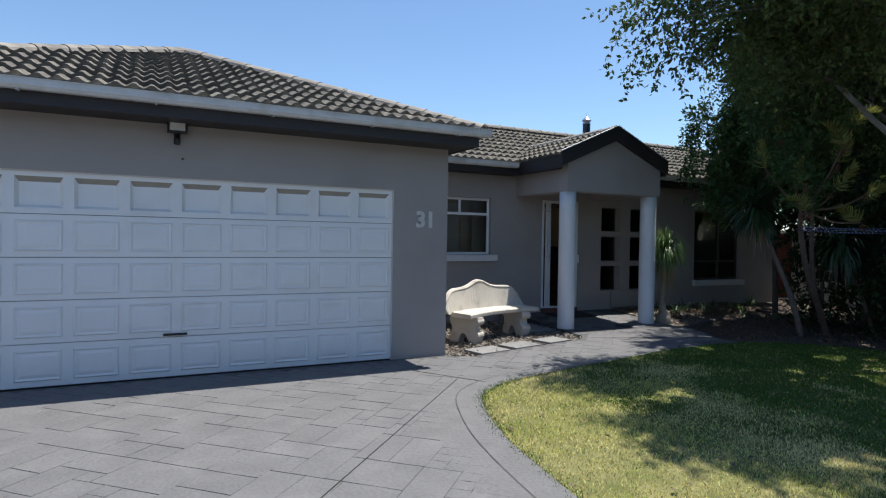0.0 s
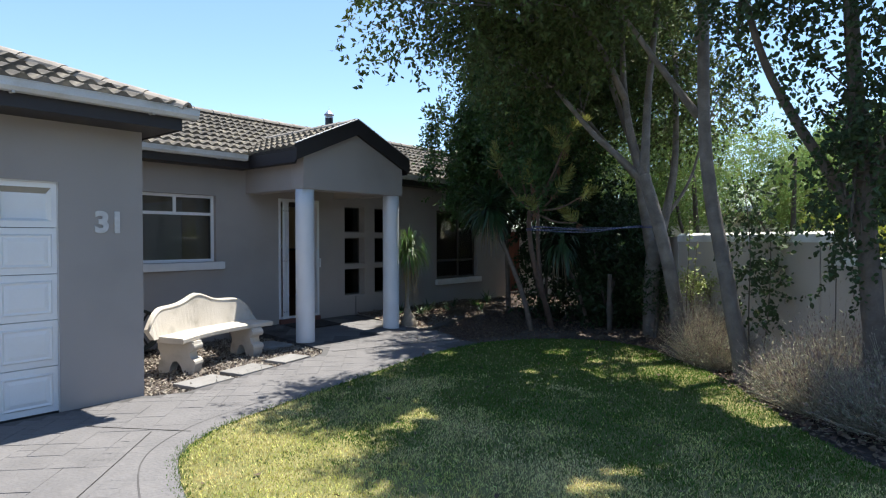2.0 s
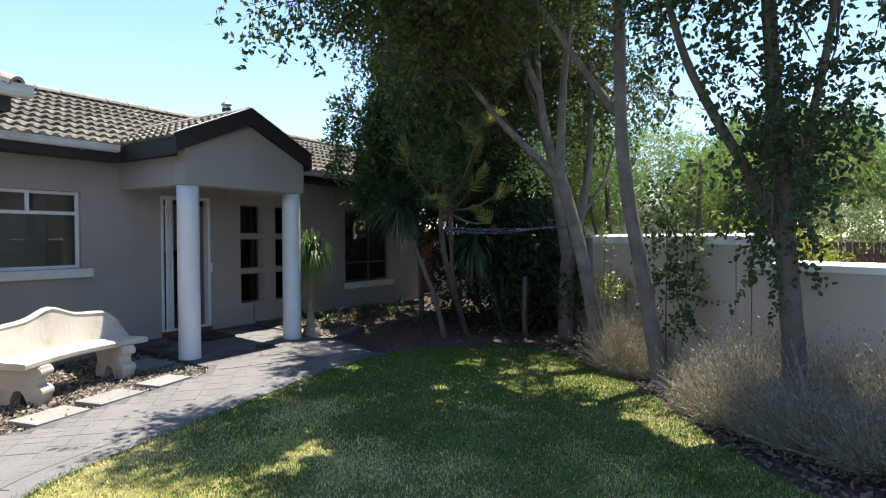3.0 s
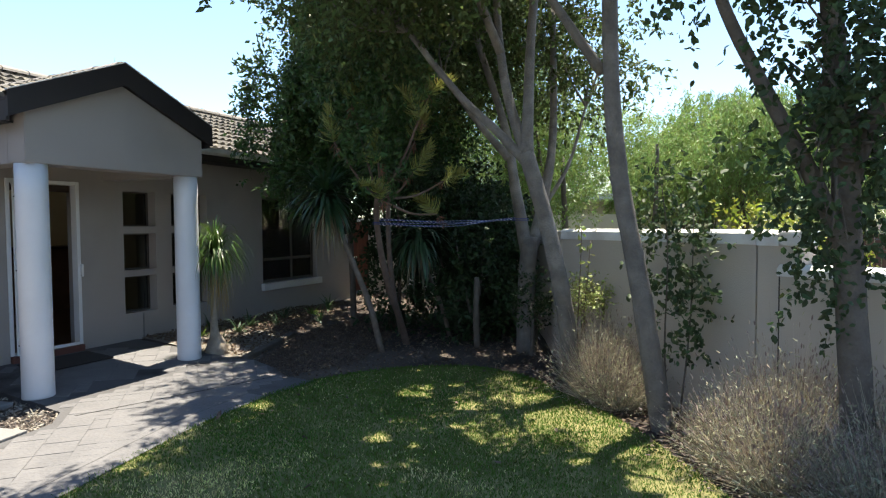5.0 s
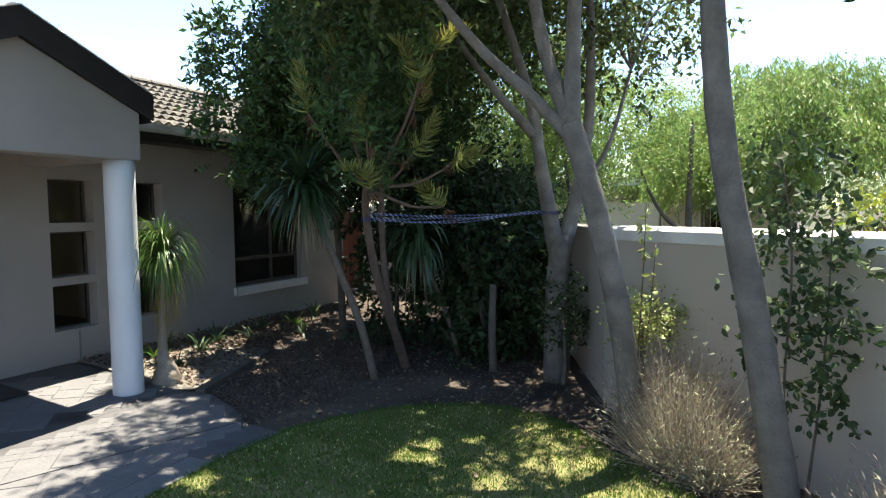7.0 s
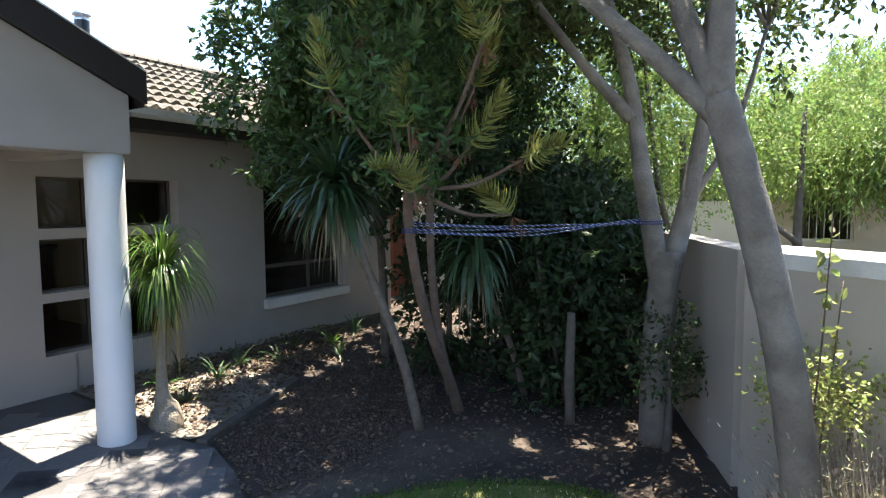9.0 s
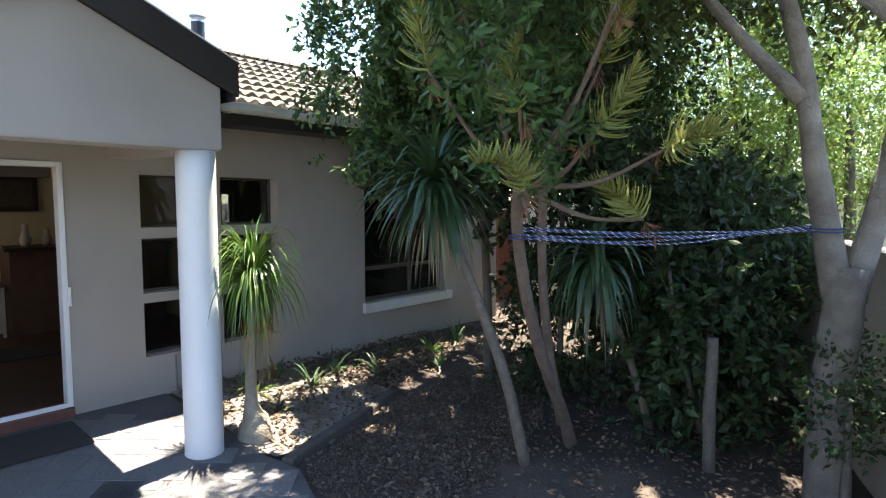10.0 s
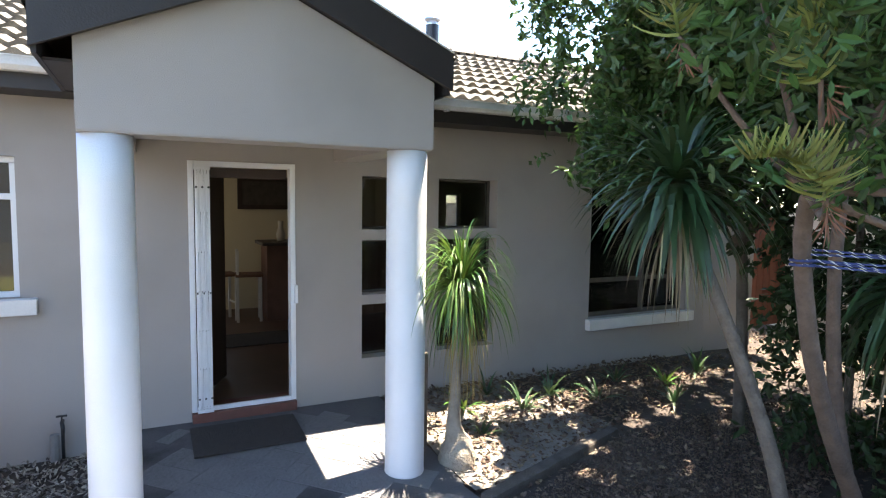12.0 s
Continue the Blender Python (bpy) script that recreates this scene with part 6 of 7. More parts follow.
def ponytail():
    t = thing("ponytail_palm", "ponytail palm with drooping bright green strap leaves and swollen base", "plant", pose(5.745, 8.93, 0.03))
    rng = random.Random(4)
    bm = bmesh.new()
    line = smooth_path([(0, 0, -0.02), (0.0, 0, 0.08), (-0.005, 0, 0.17), (-0.03, 0, 0.30), (-0.02, 0.0, 0.62), (0.0, 0, 0.95), (0.015, 0.0, 1.30)], 4)
    girth = np.interp([p[2] for p in line], [-0.02, 0.06, 0.14, 0.22, 0.32, 0.60, 1.30], [0.135, 0.142, 0.122, 0.078, 0.052, 0.038, 0.030])
    tube(bm, line, list(girth), 16, wob=0.05, rng=rng)
    part("trunk", bm, BARK_P, t, "swollen pale trunk", smooth=True)
    r = np.random.default_rng(17)
    sets = [strap_head(r, 120, 0.56, 0.021, 0.21, (0.25, 1.45), 10), strap_head(r, 170, 0.80, 0.021, 0.25, (0.0, 1.35), 12), strap_head(r, 120, 0.66, 0.018, 0.36, (-0.6, 0.8), 10), strap_head(r, 45, 0.30, 0.014, 0.10, (0.8, 1.5), 7)]
    V, F, base = [], [], 0
    for sv, sf in sets:
        V.append(sv)
        F += [tuple(int(q) + base for q in f) for f in sf]
        base += len(sv)
    V = np.concatenate(V) * np.array([0.74, 0.74, 1.0])
    part("leaf_head", mesh_np("leaf_head", V + np.array([0.015, 0, 1.30]), F, LEAF_P), LEAF_P, t, kind="stuff")
    V, F = strap_head(r, 110, 0.74, 0.011, 0.40, (-1.2, 0.1), 8)
    part("dry_leaves", mesh_np("dry_leaves", V * np.array([0.45, 0.45, 1]) + np.array([0.03, 0, 1.14]), F, LEAF_DRY), LEAF_DRY, t, "dry golden hanging leaves", kind="stuff")


ponytail()
part_stake = thing("garden_stake", "thin grey wooden stake beside the column", "stake", pose(5.62, 9.25, 0.06))
part("post", box(bmesh.new(), -0.018, 0.018, -0.018, 0.018, 0, 0.75, bevel=0.004), BARK_C, part_stake)


def yucca(seed, path, r0, head, n, label, size=0.62, dry=50, droop=0.3):
    t = thing("yucca", label, "plant", group="yuccas")
    limbs(t, random.Random(seed), [(path, r0, r0 * 0.8)], BARK_C, 12)
    r = np.random.default_rng(seed)
    V, F = strap_head(r, n, size, 0.048, droop, (-0.8, 1.2), 6)
    part("leaf_head", mesh_np("leaf_head", V + np.array(head), F, LEAF_YU), LEAF_YU, t, kind="stuff")
    if dry:
        V, F = strap_head(r, dry, size * 1.05, 0.030, 0.55, (-1.2, -0.2), 6)
        part("dry_skirt", mesh_np("dry_skirt", V * np.array([0.75, 0.75, 1]) + np.array(head) - np.array([0, 0, 0.12]), F, SKIRT), SKIRT, t, "dry straw-coloured hanging leaves", kind="stuff")
    return t


yucca(101, [(6.9, 7.08, -0.03), (6.88, 7.25, 0.6), (6.82, 7.48, 1.2), (6.74, 7.68, 1.7), (6.68, 7.78, 2.0)], 0.046, (6.66, 7.80, 2.12), 210, "leaning yucca with dark sword leaves and a dry skirt", 0.74, 60, 0.32)
yucca(102, [(8.2, 6.65, -0.03), (8.0, 6.75, 0.6), (7.65, 6.9, 1.3)], 0.035, (7.6, 6.9, 1.5), 120, "yucca with hanging sword leaves in shade", 0.7, 30, 0.6)


def plume_tree():
    """The crooked bare-stemmed plant that carries feathery yellow-green plumes."""
    t = thing("plume_shrub", "crooked-stemmed shrub with feathery yellow-green plumes", "shrub")
    ends = [(5.69, 6.95, 2.68), (5.89, 6.48, 2.44), (6.29, 6.24, 2.34), (5.80, 6.38, 2.01), (5.97, 6.89, 3.15), (6.77, 6.16, 1.85), (6.45, 6.30, 2.75), (6.10, 6.05, 2.95), (6.55, 5.95, 2.25), (6.35, 6.05, 3.25)]
    lines = [([(7.45, 7.0, -0.03), (7.2, 6.95, 0.35), (6.85, 6.9, 0.8), (6.55, 6.85, 1.3), (6.32, 6.78, 1.8), (6.15, 6.65, 2.1)], 0.054, 0.034),
             ([(7.3, 7.0, 0.2), (7.25, 7.1, 0.8), (7.05, 7.05, 1.5), (6.9, 6.95, 2.3)], 0.045, 0.03)]
    lines += [([(6.18, 6.68, 2.05), ((6.18 + e[0]) / 2 + 0.05, (6.68 + e[1]) / 2, (2.0 + e[2]) / 2 - 0.06), e], 0.022, 0.009) for e in ends]
    limbs(t, random.Random(12), lines, BARK_R, 10)
    r = np.random.default_rng(12)
    for e in ends:
        ax = np.array([-0.25, -0.2, 0.8]) + r.normal(0, 0.35, 3)
        ax /= np.linalg.norm(ax)
        across = np.cross(ax, r.normal(0, 1, 3))
        across /= np.linalg.norm(across)
        flat = np.cross(ax, across)
        bend = r.normal(0, 0.10, 3) - np.array([0, 0, 0.06])
        V, F = [], []
        for q in range(130):
            u = (q + r.uniform(0, 1)) / 130
            turn = (0 if q % 2 else math.pi) + r.normal(0, 0.75)
            side = across * math.cos(turn) + flat * math.sin(turn)
            root = np.array(e) + ax * 0.44 * u + bend * u * u
            d = side * (1.0 - 0.35 * u) + ax * (0.25 + 0.75 * u)
            d /= np.linalg.norm(d)
            ln = 0.185 * (1 - 0.45 * u) * r.uniform(0.75, 1.15)
            w = np.cross(d, r.normal(0, 1, 3))
            w *= 0.0072 / np.linalg.norm(w)
            n0, p = len(V), root
            for g in range(5):
                V += [p - w * (1 - g * 0.15), p + w * (1 - g * 0.15)]
                p = p + d * ln / 4
                d = d + ax * 0.22 + r.normal(0, 0.04, 3)
                d /= np.linalg.norm(d)
                if g:
                    F.append((n0 + 2 * g - 2, n0 + 2 * g - 1, n0 + 2 * g + 1, n0 + 2 * g))
        me = mesh_np("plume", np.array(V), np.array(F), PLUME)
        part("plume", me, PLUME, t, "feathery yellow-green plume")
        dr = r.integers(0, 3) + 22
        P2 = np.array(e) - ax * r.uniform(0.0, 0.12, (dr, 1))
        part("dry_tuft", leaf_mesh("dry_tuft", P2, unit(r, dr) * 0.8 - ax, unit(r, dr), np.full(dr, 0.11), np.full(dr, 0.008), TWIG, False), TWIG, t, "rust-brown dead needles")
    crown("foliage", 121, [(6.25, 6.5, 3.4, 0.55, 0.5, 0.5), (6.6, 7.2, 3.5, 0.7, 0.6, 0.6), (6.35, 6.75, 2.75, 0.28, 0.28, 0.25), (6.0, 6.55, 2.30, 0.24, 0.24, 0.18), (5.75, 6.55, 2.75, 0.28, 0.25, 0.25)], LEAF_E, t, 820, 12, 0.26, (0.078, 0.028), 0.1, True)


plume_tree()

# standing dead stake
t = thing("tree_stake", "weathered grey stake standing in the soil", "stake")
bm = bmesh.new()
tube(bm, smooth_path([(7.68, 6.0, -0.03), (7.65, 6.0, 0.4), (7.67, 6.0, 0.75), (7.66, 5.99, 0.98)], 4), [0.045] * 6 + [0.040] * 5 + [0.036, 0.034], 10, wob=0.08, rng=random.Random(2))
part("post", bm, BARK_D, t, smooth=True)


def lavender(seed, x, y, r, h, label, dry=0.5):
    t = thing("lavender_bush", label, "shrub", pose(x, y, 0), "lavender bushes")
    rng = np.random.default_rng(seed)
    n = int(12000 * r / 0.4)
    az = rng.uniform(0, 2 * np.pi, n)
    rr = r * np.sqrt(rng.uniform(0, 1, n))
    b = np.stack([rr * np.cos(az) * 0.55, rr * np.sin(az) * 0.55, np.zeros(n)], 1)
    ax = np.stack([rr * np.cos(az), rr * np.sin(az), h * np.sqrt(np.maximum(0.15, 1.05 - (rr / r) ** 2))], 1) + rng.normal(0, 0.17, (n, 3)) * h
    ln = np.linalg.norm(ax, axis=1) * rng.uniform(0.45, 1.0, n) * np.where(rng.uniform(0, 1, n) < 0.06, 1.35, 1.0)
    k = int(n * 0.26)
    part("stem_mass", leaf_mesh("stem_mass", b[:k], ax[:k], unit(rng, k), ln[:k], np.full(k, 0.004), LAVENDER, False, 0.1), LAVENDER, t, kind="stuff")
    axn = ax / np.linalg.norm(ax, axis=1, keepdims=True)
    m = n - k
    p = b[k:] + axn[k:] * (ln[k:] * rng.uniform(0.2, 0.98, m))[:, None]
    part("leaf_mass", leaf_mesh("leaf_mass", p, axn[k:] * 0.8 + unit(rng, m) * 0.9, unit(rng, m), rng.uniform(0.025, 0.06, m), np.full(m, 0.007), LAV_LEAF, False, 0.1), LAV_LEAF, t, kind="stuff")
    q = rng.permutation(k)[:int(k * 0.5)]
    tip = b[q] + axn[q] * ln[q][:, None] * 0.96
    part("flower_mass", leaf_mesh("flower_mass", tip, axn[q], unit(rng, len(q)), rng.uniform(0.025, 0.05, len(q)), np.full(len(q), 0.012), LAV_HEAD, True, 0.4), LAV_HEAD, t, "faded brown-purple flower heads", kind="stuff")


for k, (x, y, r, h) in enumerate(((5.88, 3.92, 0.36, 0.78), (5.66, 3.72, 0.24, 0.46), (6.24, 4.02, 0.30, 0.70), (4.66, 2.72, 0.36, 0.56), (4.32, 2.50, 0.38, 0.58), (4.86, 2.40, 0.36, 0.78), (4.02, 2.02, 0.40, 0.52),
                                  (4.50, 1.84, 0.42, 0.70), (4.42, 1.42, 0.42, 0.80), (3.78, 1.58, 0.42, 0.48), (4.12, 1.02, 0.42, 0.66), (3.70, 0.75, 0.46, 0.5))):
    lavender(200 + k, x, y, r, h, "dry grey-green lavender bush with faded flower heads")

# small strap-leaved clumps in the bed below the window
for k, (x, y, s) in enumerate(((6.25, 9.75, 0.30), (6.75, 9.55, 0.34), (7.2, 9.75, 0.30), (7.6, 9.5, 0.36), (8.1, 9.8, 0.34), (8.6, 9.6, 0.38), (6.15, 9.25, 0.22), (9.2, 9.7, 0.4), (6.6, 9.95, 0.3), (8.3, 9.2, 0.3))):
    t = thing("agapanthus", "small strap-leaved green clump in the bed", "plant", pose(x, y, float(ground_z(x, y))), "strap-leaved clumps")
    V, F = strap_head(np.random.default_rng(300 + k), 14, s * 0.95, 0.030, 0.26, (0.3, 1.4), 6)
    part("leaf_head", mesh_np("leaf_head", V, F, LEAF_YU if k % 5 else LEAF_P), LEAF_P, t, kind="stuff")

# ---------------------------------------------------------------- loose ground cover


def scatter(name, label, region, n, material, size, seed, z=0.012, flat=0.25, aspect=0.55):
    rng = np.random.default_rng(seed)
    xs, ys = [p[0] for p in region], [p[1] for p in region]
    x, y = rng.uniform(min(xs), max(xs), n * 3), rng.uniform(min(ys), max(ys), n * 3)
    k = np.nonzero(inside(x, y, region))[0][:n]
    x, y = x[k], y[k]
    n = len(x)
    b = np.stack([x, y, ground_z(x, y) + z + rng.uniform(0, 0.012, n)], 1)
    a = unit(rng, n)
    a[:, 2] *= flat
    sd = unit(rng, n)
    sd[:, 2] *= flat
    L = size * rng.uniform(0.5, 1.4, n)
    return tagged(new(name, leaf_mesh(name, b, a, sd, L, L * aspect, material, True, 0.3)), label, "ground cover", kind="stuff")


RIGHT_BED = [(5.68, 8.3), (5.2, 7.2), (5.2, 6.95), (5.9, 6.6), (6.5, 5.7), (6.4, 4.9), (6.6, 4.75), (9, 5.8), (12.8, 7.8), (12.8, 11.2), (11, 11.2), (10.9, 10.2), (5.7, 10.3)]
scatter("leaf_litter", "dry fallen leaves on the soil", RIGHT_BED, 9000, LITTER, 0.042, 401)
scatter("gravel", "small brown gravel", [(5.7, 8.2), (5.4, 7.3), (6.2, 7.0), (7.6, 7.4), (9.5, 8.2), (9.5, 9.0), (7.3, 8.85)], 24000, GRAVEL, 0.016, 402, 0.002, 0.8, 0.8)
LEFT_BED = [*BED_EDGE, (3.36, 10.3), (0.66, 10.3)]
scatter("bark_chips", "pale bark chips and dry leaves under the bench", LEFT_BED, 9500, CHIP, 0.043, 403, 0.006, 0.5, 0.4)
scatter("lawn_leaves", "a few fallen brown leaves on the lawn", LAWN_EDGE, 110, LITTER, 0.05, 404, 0.045)
scatter("bed_litter", "dry leaves and twigs under the lavender", [(6.3, 4.9), (4.2, 2.9), (3.1, 2.1), (2.0, 0.4), (4.0, 0.2), (5.3, 2.4), (6.6, 4.5)], 3500, LITTER, 0.05, 405)

# pale sand of the window bed, held by a sleeper
bm = bmesh.new()
rngs = np.random.default_rng(8)
gx, gy = np.arange(5.66, 9.3, 0.12), np.arange(8.5, 10.33, 0.12)
vv = {}
for i, x in enumerate(gx):
    for j, y in enumerate(gy):
        lowest = 8.40 + (x - 5.66) * 0.36
        if y >= lowest - 0.06:
            edge = min(1, max(-0.4, (7.5 + 0.9 * noise.noise(Vector((x * 1.5, y * 1.5, 4))) - x) / 0.7))
            vv[i, j] = bm.verts.new((x, y, float(ground_z(x, y)) - 0.025 + 0.05 * edge + 0.012 * noise.noise(Vector((x * 5, y * 5, 1)))))
for (i, j) in list(vv):
    if all(q in vv for q in ((i + 1, j), (i + 1, j + 1), (i, j + 1))):
        bm.faces.new((vv[i, j], vv[i + 1, j], vv[i + 1, j + 1], vv[i, j + 1]))
solo("bed_soil", bm, SAND, "pale dry sandy soil in the window bed", "soil", "structure", smooth=True)
t = thing("timber_edging", "weathered dark timber sleeper edging the bed", "edging", pose(5.66, 8.36, -0.03, 0, 0, 19.5))
part("sleeper", box(bmesh.new(), 0, 1.72, -0.055, 0.055, 0, 0.095, bevel=0.022), SLEEPER, t)

scatter("bed_leaves", "dry leaves and bark on the sandy bed", [(5.7, 8.5), (9.2, 9.55), (9.3, 10.3), (5.7, 10.3)], 3600, LITTER, 0.045, 406, 0.035)
# stepping slabs by the bench
for (x, y, a, w, d) in ((1.30, 7.80, 12, 0.52, 0.36), (1.93, 7.97, 13, 0.52, 0.36), (2.62, 8.14, 13, 0.48, 0.34), (3.02, 9.2, 3, 0.5, 0.5)):
    t = thing("stepping_slab", "square grey concrete stepping slab", "slab", pose(x, y, 0.005, 0, 0, a), "stepping slabs")
    part("slab", box(bmesh.new(), -w / 2, w / 2, -d / 2, d / 2, 0, 0.04, bevel=0.008), SLAB, t)

# ---------------------------------------------------------------- bench


def bench():
    t = thing("garden_bench", "curved cast-concrete garden bench with scrolled legs", "bench", pose(1.98, 8.72, 0.0, 0, 0, 19))
    half = 0.90

    def arc(u):
        return -0.13 * (u / half) ** 2
    n = 28
    us = [(-1 + 2 * i / n) * half for i in range(n + 1)]
    # seat
    bm = bmesh.new()
    rows = []
    for u in us:
        s = 0.90
        y0, y1 = arc(u) - 0.10, arc(u) + 0.30
        rows.append([bm.verts.new((u * s, y, z)) for y, z in ((y0 + 0.012, 0.385), (y0, 0.40), (y0, 0.435), (y0 + 0.015, 0.45), (y1, 0.455), (y1, 0.385))])
    for a, b in zip(rows, rows[1:]):
        for k in range(6):
            bm.faces.new((a[k], a[(k + 1) % 6], b[(k + 1) % 6], b[k]))
    bm.faces.new(rows[0])
    bm.faces.new(rows[-1][::-1])
    part("seat", bm, CONCRETE, t)
    # back with a raised, shouldered top

    def top(u):
        q = abs(u) / half
        return 0.795 - 0.03 * q + 0.095 * math.exp(-(q / 0.24) ** 2) - 0.22 * max(0, (q - 0.70) / 0.30) ** 2
    bm = bmesh.new()
    rows = []
    for u in us:
        y0 = arc(u) + 0.24
        z = top(u)
        lean = 0.10
        rows.append([bm.verts.new((u, y, zz)) for y, zz in ((y0, 0.43), (y0 + lean - 0.012, z - 0.02), (y0 + lean, z), (y0 + lean + 0.055, z), (y0 + lean + 0.067, z - 0.02), (y0 + 0.075, 0.43))])
    for a, b in zip(rows, rows[1:]):
        for k in range(6):
            bm.faces.new((a[k], a[(k + 1) % 6], b[(k + 1) % 6], b[k]))
    bm.faces.new(rows[0])
    bm.faces.new(rows[-1][::-1])
    part("backrest", bm, CONCRETE, t)
    # moulded lip along the top of the back
    bm = bmesh.new()
    tube(bm, [(u, arc(u) + 0.335, top(u) - 0.025) for u in us], [0.018] * len(us), 8)
    part("backrest_moulding", bm, CONCRETE, t, smooth=True)
    # legs
    for u, rot in ((-0.58, 11), (0.58, -11)):
        bm = bmesh.new()
        side = [(-0.17, 0.0), (-0.05, 0.0), (-0.03, 0.06), (0.0, 0.12), (0.04, 0.15), (0.09, 0.14), (0.12, 0.08), (0.14, 0.0), (0.26, 0.0), (0.28, 0.05), (0.27, 0.12), (0.24, 0.17),
                (0.25, 0.24), (0.28, 0.30), (0.28, 0.385), (-0.19, 0.385), (-0.20, 0.33), (-0.16, 0.29), (-0.13, 0.25), (-0.14, 0.20), (-0.18, 0.16), (-0.20, 0.10), (-0.19, 0.04)]
        a = [bm.verts.new((-0.075, y, z)) for y, z in side]
        b = [bm.verts.new((0.075, y, z)) for y, z in side]
        k = len(side)
        for i in range(k):
            bm.faces.new((a[i], a[(i + 1) % k], b[(i + 1) % k], b[i]))
        bm.faces.new(a[::-1])
        bm.faces.new(b)
        # scroll rolls on the front
        tube(bm, [(-0.088, -0.155, 0.325), (0.088, -0.155, 0.325)], [0.05, 0.05], 14)
        tube(bm, [(-0.086, -0.155, 0.13), (0.086, -0.155, 0.13)], [0.055, 0.055], 14)
        part("leg", bm, CONCRETE, t, at=pose(u, arc(u) + 0.06, 0.0, 0, 0, rot))


bench()


def hose_coil():
    t = thing("hose_reel", "black coiled garden hose on a wheel against the wall", "hose reel", pose(1.50, 9.95, 0.36, 0, 0, -10))
    for k in range(4):
        bm = bmesh.new()
        r = 0.27 - 0.012 * (k % 2)
        tube(bm, [(r * math.cos(a), -0.06 + k * 0.032, r * math.sin(a)) for a in np.linspace(0, 2 * math.pi, 33)], [0.016] * 33, 8, cap=False)
        part("hose_loop", bm, HOSE, t, smooth=True)
    for a in (0, 60, 120):
        part("spoke", box(bmesh.new(), -0.26, 0.26, -0.01, 0.01, -0.012, 0.012), BLACK, t, at=pose(0, 0, 0, 0, a, 0))
    part("stand", boxes((-0.2, 0.2, 0.09, 0.12, -0.36, -0.32), (-0.03, 0.03, 0.09, 0.12, -0.32, 0.05), (-0.03, 0.03, -0.02, 0.09, -0.02, 0.02)), BLACK, t)


hose_coil()

# ---------------------------------------------------------------- fittings


def floodlight():
    t = thing("floodlight", "black and white sensor floodlight on the garage wall", "light", pose(-2.51, GAR_Y, 2.54))
    part("housing", box(bmesh.new(), -0.095, 0.095, -0.13, -0.05, 0.0, 0.125, bevel=0.01), BLACK, t)
    part("lens", box(bmesh.new(), -0.072, 0.072, -0.134, -0.1305, 0.024, 0.10, bevel=0.001), SILL, t, "pale glass lens")
    part("bracket", boxes((-0.02, 0.02, -0.05, 0.0, 0.03, 0.07)), BLACK, t)
    bm = bmesh.new()
    tube(bm, [(0.005, -0.05, -0.01), (0.005, -0.065, -0.06), (0.005, -0.07, -0.11)], [0.018, 0.026, 0.024], 10)
    part("sensor", bm, BLACK, t, "black motion sensor", smooth=True)
    part("back_plate", box(bmesh.new(), -0.03, 0.03, -0.018, 0.0, -0.10, 0.08, bevel=0.004), BLACK, t)
    bm = bmesh.new()
    tube(bm, [(0.055, -0.012, -0.245), (0.055, 0.0, -0.245)], [0.009, 0.012], 8)
    part("cable_entry", bm, BLACK, t)


floodlight()


def numerals(text, x, z, size):
    cu = bpy.data.curves.new("numeral", "FONT")
    cu.body, cu.size, cu.extrude, cu.bevel_depth = text, size, 0.006, 0.0012
    cu.offset = 0.010
    tmp = bpy.data.objects.new("numeral_text", cu)
    scene.collection.objects.link(tmp)
    me = bpy.data.meshes.new_from_object(tmp.evaluated_get(bpy.context.evaluated_depsgraph_get()))
    bpy.data.objects.remove(tmp)
    me.materials.clear()
    me.materials.append(NUMERAL)
    ob = new("house_number", me)
    ob.matrix_basis = pose(x, GAR_Y - 0.010, z, 90, 0, 0)
    return tagged(ob, "pale metal house number " + text + " on the garage wall", "house number")


numerals("31", 0.185, 1.655, 0.27)


def chimney():
    t = thing("flue_pipe", "black metal flue with a cone cowl on the roof", "chimney", pose(7.6, 13.4, 3.70))
    bm = bmesh.new()
    tube(bm, [(0, 0, 0), (0, 0, 0.92)], [0.10, 0.10], 20)
    part("pipe", bm, FLUE, t, smooth=False)
    bm = bmesh.new()
    tube(bm, [(0, 0, 0.92), (0, 0, 0.94), (0, 0, 0.97)], [0.105, 0.105, 0.09], 20)
    tube(bm, [(0, 0, 1.0), (0, 0, 1.02), (0, 0, 1.13)], [0.125, 0.120, 0.012], 20)
    for a in (0, 2.1, 4.2):
        tube(bm, [(0.08 * math.cos(a), 0.08 * math.sin(a), 0.95), (0.08 * math.cos(a), 0.08 * math.sin(a), 1.01)], [0.006, 0.006], 6)
    part("cowl", bm, STEEL, t, "bright metal cone cowl")
    bm = bmesh.new()
    tube(bm, [(0, 0, 1.11), (0, 0, 1.22)], [0.006, 0.004], 6)
    part("finial", bm, STEEL, t)


chimney()


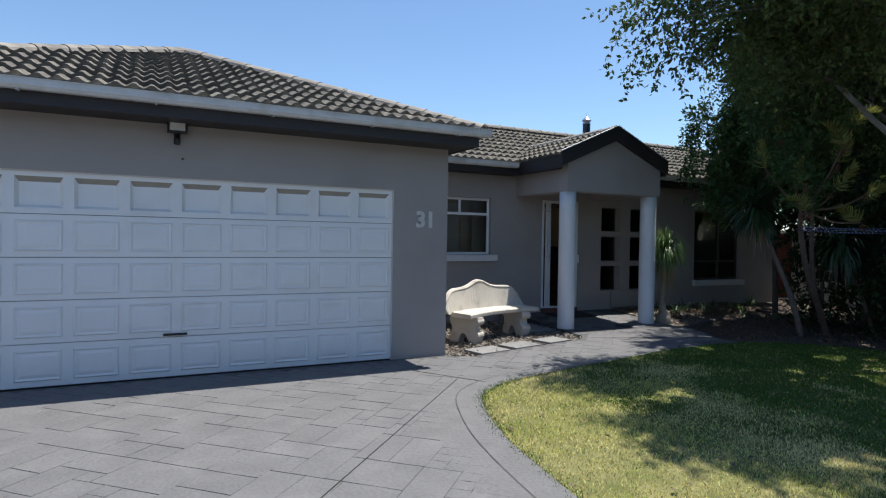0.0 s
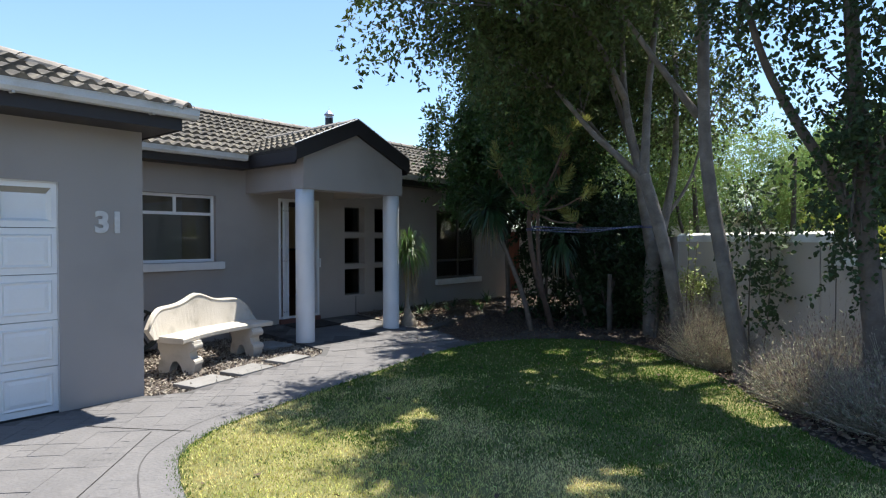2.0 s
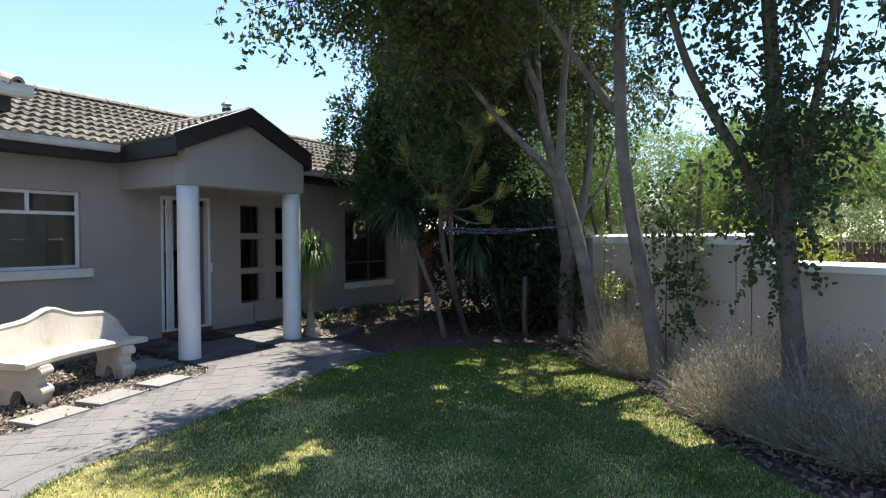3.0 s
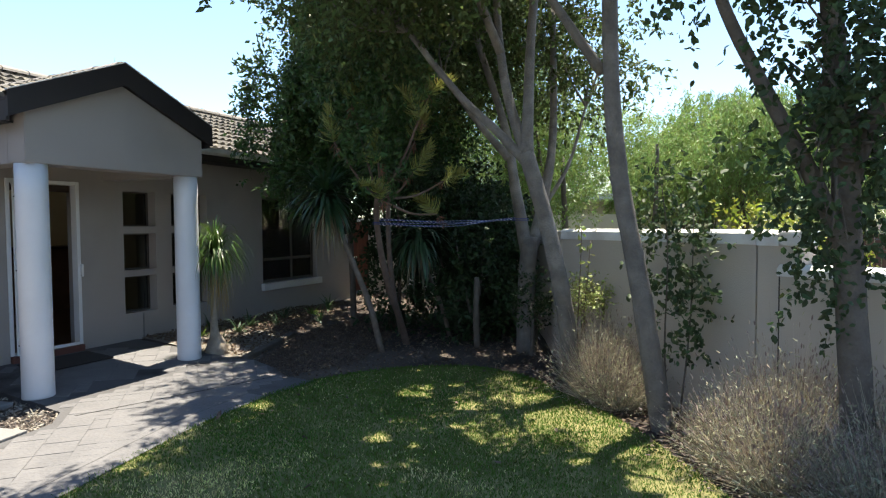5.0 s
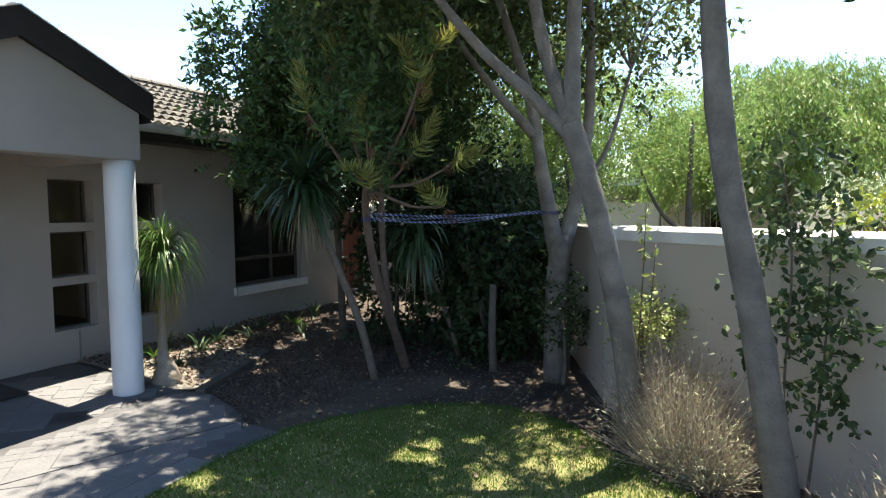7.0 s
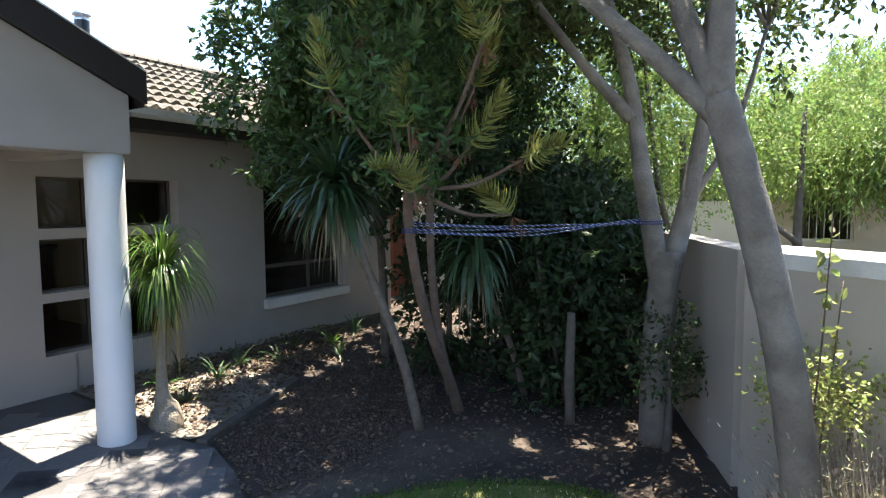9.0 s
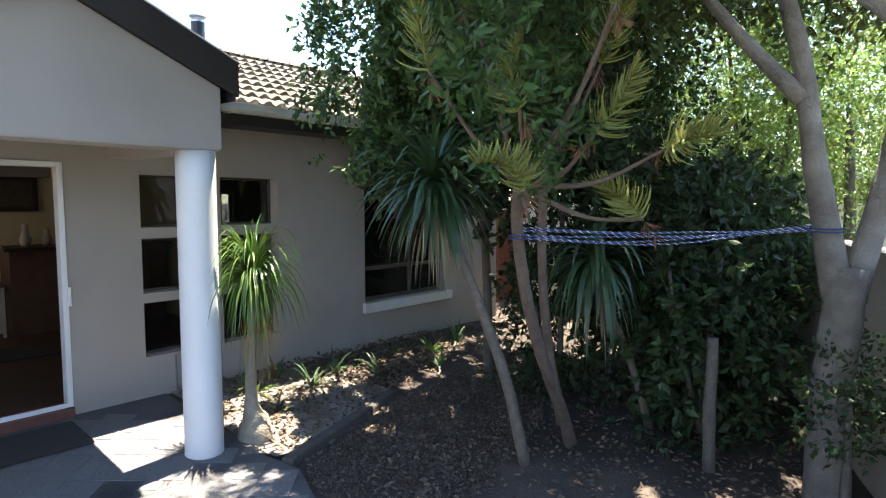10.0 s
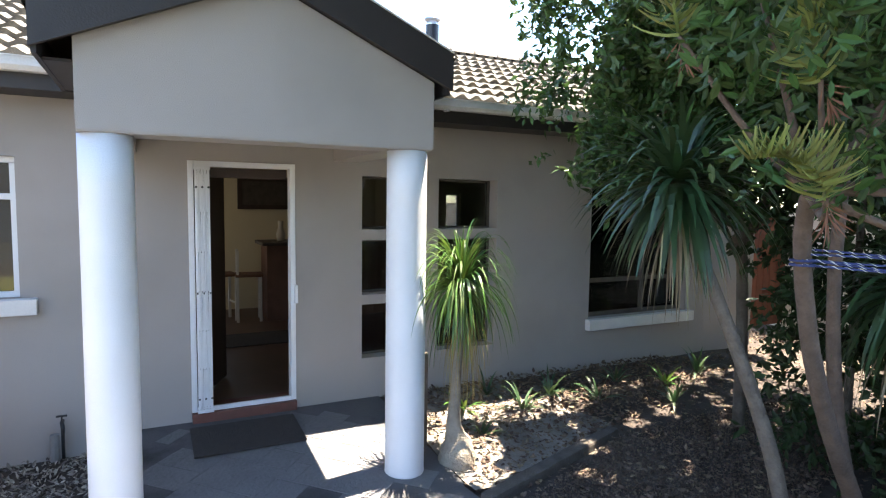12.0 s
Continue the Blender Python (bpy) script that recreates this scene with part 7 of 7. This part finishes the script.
def tap():
    t = thing("garden_tap", "small black garden tap on a standpipe", "tap", pose(3.10, WALL_Y - 0.08, 0.02))
    bm = bmesh.new()
    tube(bm, [(0, 0, 0), (0, 0, 0.30)], [0.012, 0.012], 8)
    part("standpipe", bm, BLACK, t)
    bm = bmesh.new()
    tube(bm, smooth_path([(0, 0.03, 0.28), (0, -0.03, 0.285), (0.01, -0.07, 0.26), (0.01, -0.075, 0.22)], 4), [0.014] * 13, 8)
    part("spout", bm, BLACK, t)
    part("handle", boxes((-0.035, 0.035, -0.035, -0.02, 0.33, 0.342), (-0.005, 0.005, -0.033, -0.022, 0.29, 0.33)), BLACK, t)
    bm = bmesh.new()
    tube(bm, [(-0.05, -0.02, 0.0), (-0.05, -0.02, 0.2)], [0.035, 0.032], 10)
    part("pipe_boot", bm, SLAB, t, "grey plaster boot round the pipe")


tap()
t = thing("conduit", "thin grey conduit below the window grid", "pipe", pose(5.74, WALL_Y - 0.012, 0.13))
bm = bmesh.new()
tube(bm, [(0, 0, 0), (0, 0, 0.36)], [0.010, 0.010], 8)
part("pipe", bm, SLAB, t)
t = thing("door_mat", "dark coir doormat on the porch floor", "mat", pose(4.38, 9.90, 0.117, 3.2, 0, 0))
part("mat_body", box(bmesh.new(), -0.41, 0.41, -0.26, 0.26, 0, 0.016, bevel=0.004), MAT_DARK, t)

# washing line: several slack strands of blue and white rope
t = thing("washing_line", "slack strands of blue and white rope tied between two trees", "rope")
A0, B0 = np.array([6.30, 6.76, 1.76]), np.array([7.60, 5.34, 1.80])
for k in range(5):
    off = np.array([0, 0, (k - 2) * 0.027])
    P = [A0 + (B0 - A0) * s + off * (0.35 + 0.65 * math.sin(math.pi * min(1, s * 1.2 + 0.1))) + np.array([0.01 * k, 0.012 * (k % 3), -0.03 * math.sin(math.pi * s) * (1 + 0.3 * k) + 0.008 * math.sin(9.0 * s + 2.1 * k)]) for s in np.linspace(0, 1, 40)]
    bm = bmesh.new()
    tube(bm, P, [0.0050] * 40, 6, cap=False)
    part("strand", bm, ROPE, t, smooth=True)
    bm = bmesh.new()
    Q = np.array(P)
    s = np.linspace(0, 39, 300)
    C = np.stack([np.interp(s, np.arange(40), Q[:, i]) for i in range(3)], 1)
    ang = np.linspace(0, 2 * np.pi * 38, 300)
    d = (B0 - A0) / np.linalg.norm(B0 - A0)
    h = np.array([-d[1], d[0], 0])
    C = C + 0.0050 * (np.cos(ang)[:, None] * h + np.sin(ang)[:, None] * np.array([0, 0, 1]))
    tube(bm, list(C), [0.0019] * 300, 4, cap=False)
    part("white_strand", bm, ROPE_W, t, "white twisted strand")
for p, r in ((A0, 0.050), (B0, 0.108)):
    bm = bmesh.new()
    for q in range(2):
        tube(bm, [(p[0] + r * math.cos(a), p[1] + r * math.sin(a), p[2] - 0.03 + q * 0.02) for a in np.linspace(0, 2 * math.pi, 21)], [0.0055] * 21, 5, cap=False)
    part("knot", bm, ROPE, t, "rope wound round the trunk")

# ---------------------------------------------------------------- inside the house
t = thing("wall_picture", "dark-framed wide picture on the cream wall", "picture", pose(5.45, 15.17, 2.08))
part("picture_frame", boxes((-0.45, 0.45, -0.03, 0, 0.19, 0.26), (-0.45, 0.45, -0.03, 0, -0.26, -0.19), (-0.45, -0.38, -0.03, 0, -0.19, 0.19), (0.38, 0.45, -0.03, 0, -0.19, 0.19)), DARK_WOOD, t)
part("canvas", boxes((-0.38, 0.38, -0.018, -0.006, -0.19, 0.19)), SLEEPER, t)
t = thing("bar_counter", "brown wooden bar counter with a dark top", "counter", pose(5.95, 14.2, 0.19))
part("counter_body", box(bmesh.new(), -0.7, 1.3, -0.2, 0.3, 0, 1.12, bevel=0.01), WOOD_BR, t)
part("counter_top", box(bmesh.new(), -0.78, 1.38, -0.32, 0.38, 1.122, 1.17, bevel=0.008), DARK_WOOD, t)
for x, h in ((-0.45, 0.3), (-0.2, 0.22), (0.1, 0.36)):
    v = thing("vase", "small ornament standing on the bar counter", "ornament", pose(5.95 + x, 14.25, 0.19 + 1.17), "counter ornaments")
    bm = bmesh.new()
    tube(bm, [(0, 0, 0), (0, 0, h * 0.3), (0, 0, h * 0.7), (0, 0, h)], [0.05, 0.075, 0.035, 0.045], 14)
    part("body", bm, CONCRETE, v, smooth=True)


def stool(x, y, rot):
    s = thing("bar_stool", "wooden bar stool with a back", "stool", pose(x, y, 0.19, 0, 0, rot), "bar stools")
    part("seat", box(bmesh.new(), -0.19, 0.19, -0.19, 0.19, 0.66, 0.70, bevel=0.01), WOOD_BR, s)
    for a in (-0.16, 0.16):
        for b in (-0.16, 0.16):
            part("leg", box(bmesh.new(), a - 0.018, a + 0.018, b - 0.018, b + 0.018, 0, 0.658 if b < 0 else 1.05, bevel=0.003), SILL, s)
    for z in (0.85, 0.98):
        part("back_slat", box(bmesh.new(), -0.14, 0.14, 0.15, 0.17, z, z + 0.05, bevel=0.003), SILL, s)
    for q in (-0.16, 0.16):
        part("stretcher", boxes((-0.14, 0.14, q - 0.01, q + 0.01, 0.25, 0.28)), SILL, s)


stool(4.66, 14.35, 100)
stool(5.02, 14.2, 85)
t = thing("floor_rug", "dark rug on the terracotta floor", "rug", pose(4.85, 12.9, 0.191))
part("rug_body", box(bmesh.new(), -0.55, 0.55, -0.35, 0.35, 0, 0.012, bevel=0.003), MAT_DARK, t)

paving()
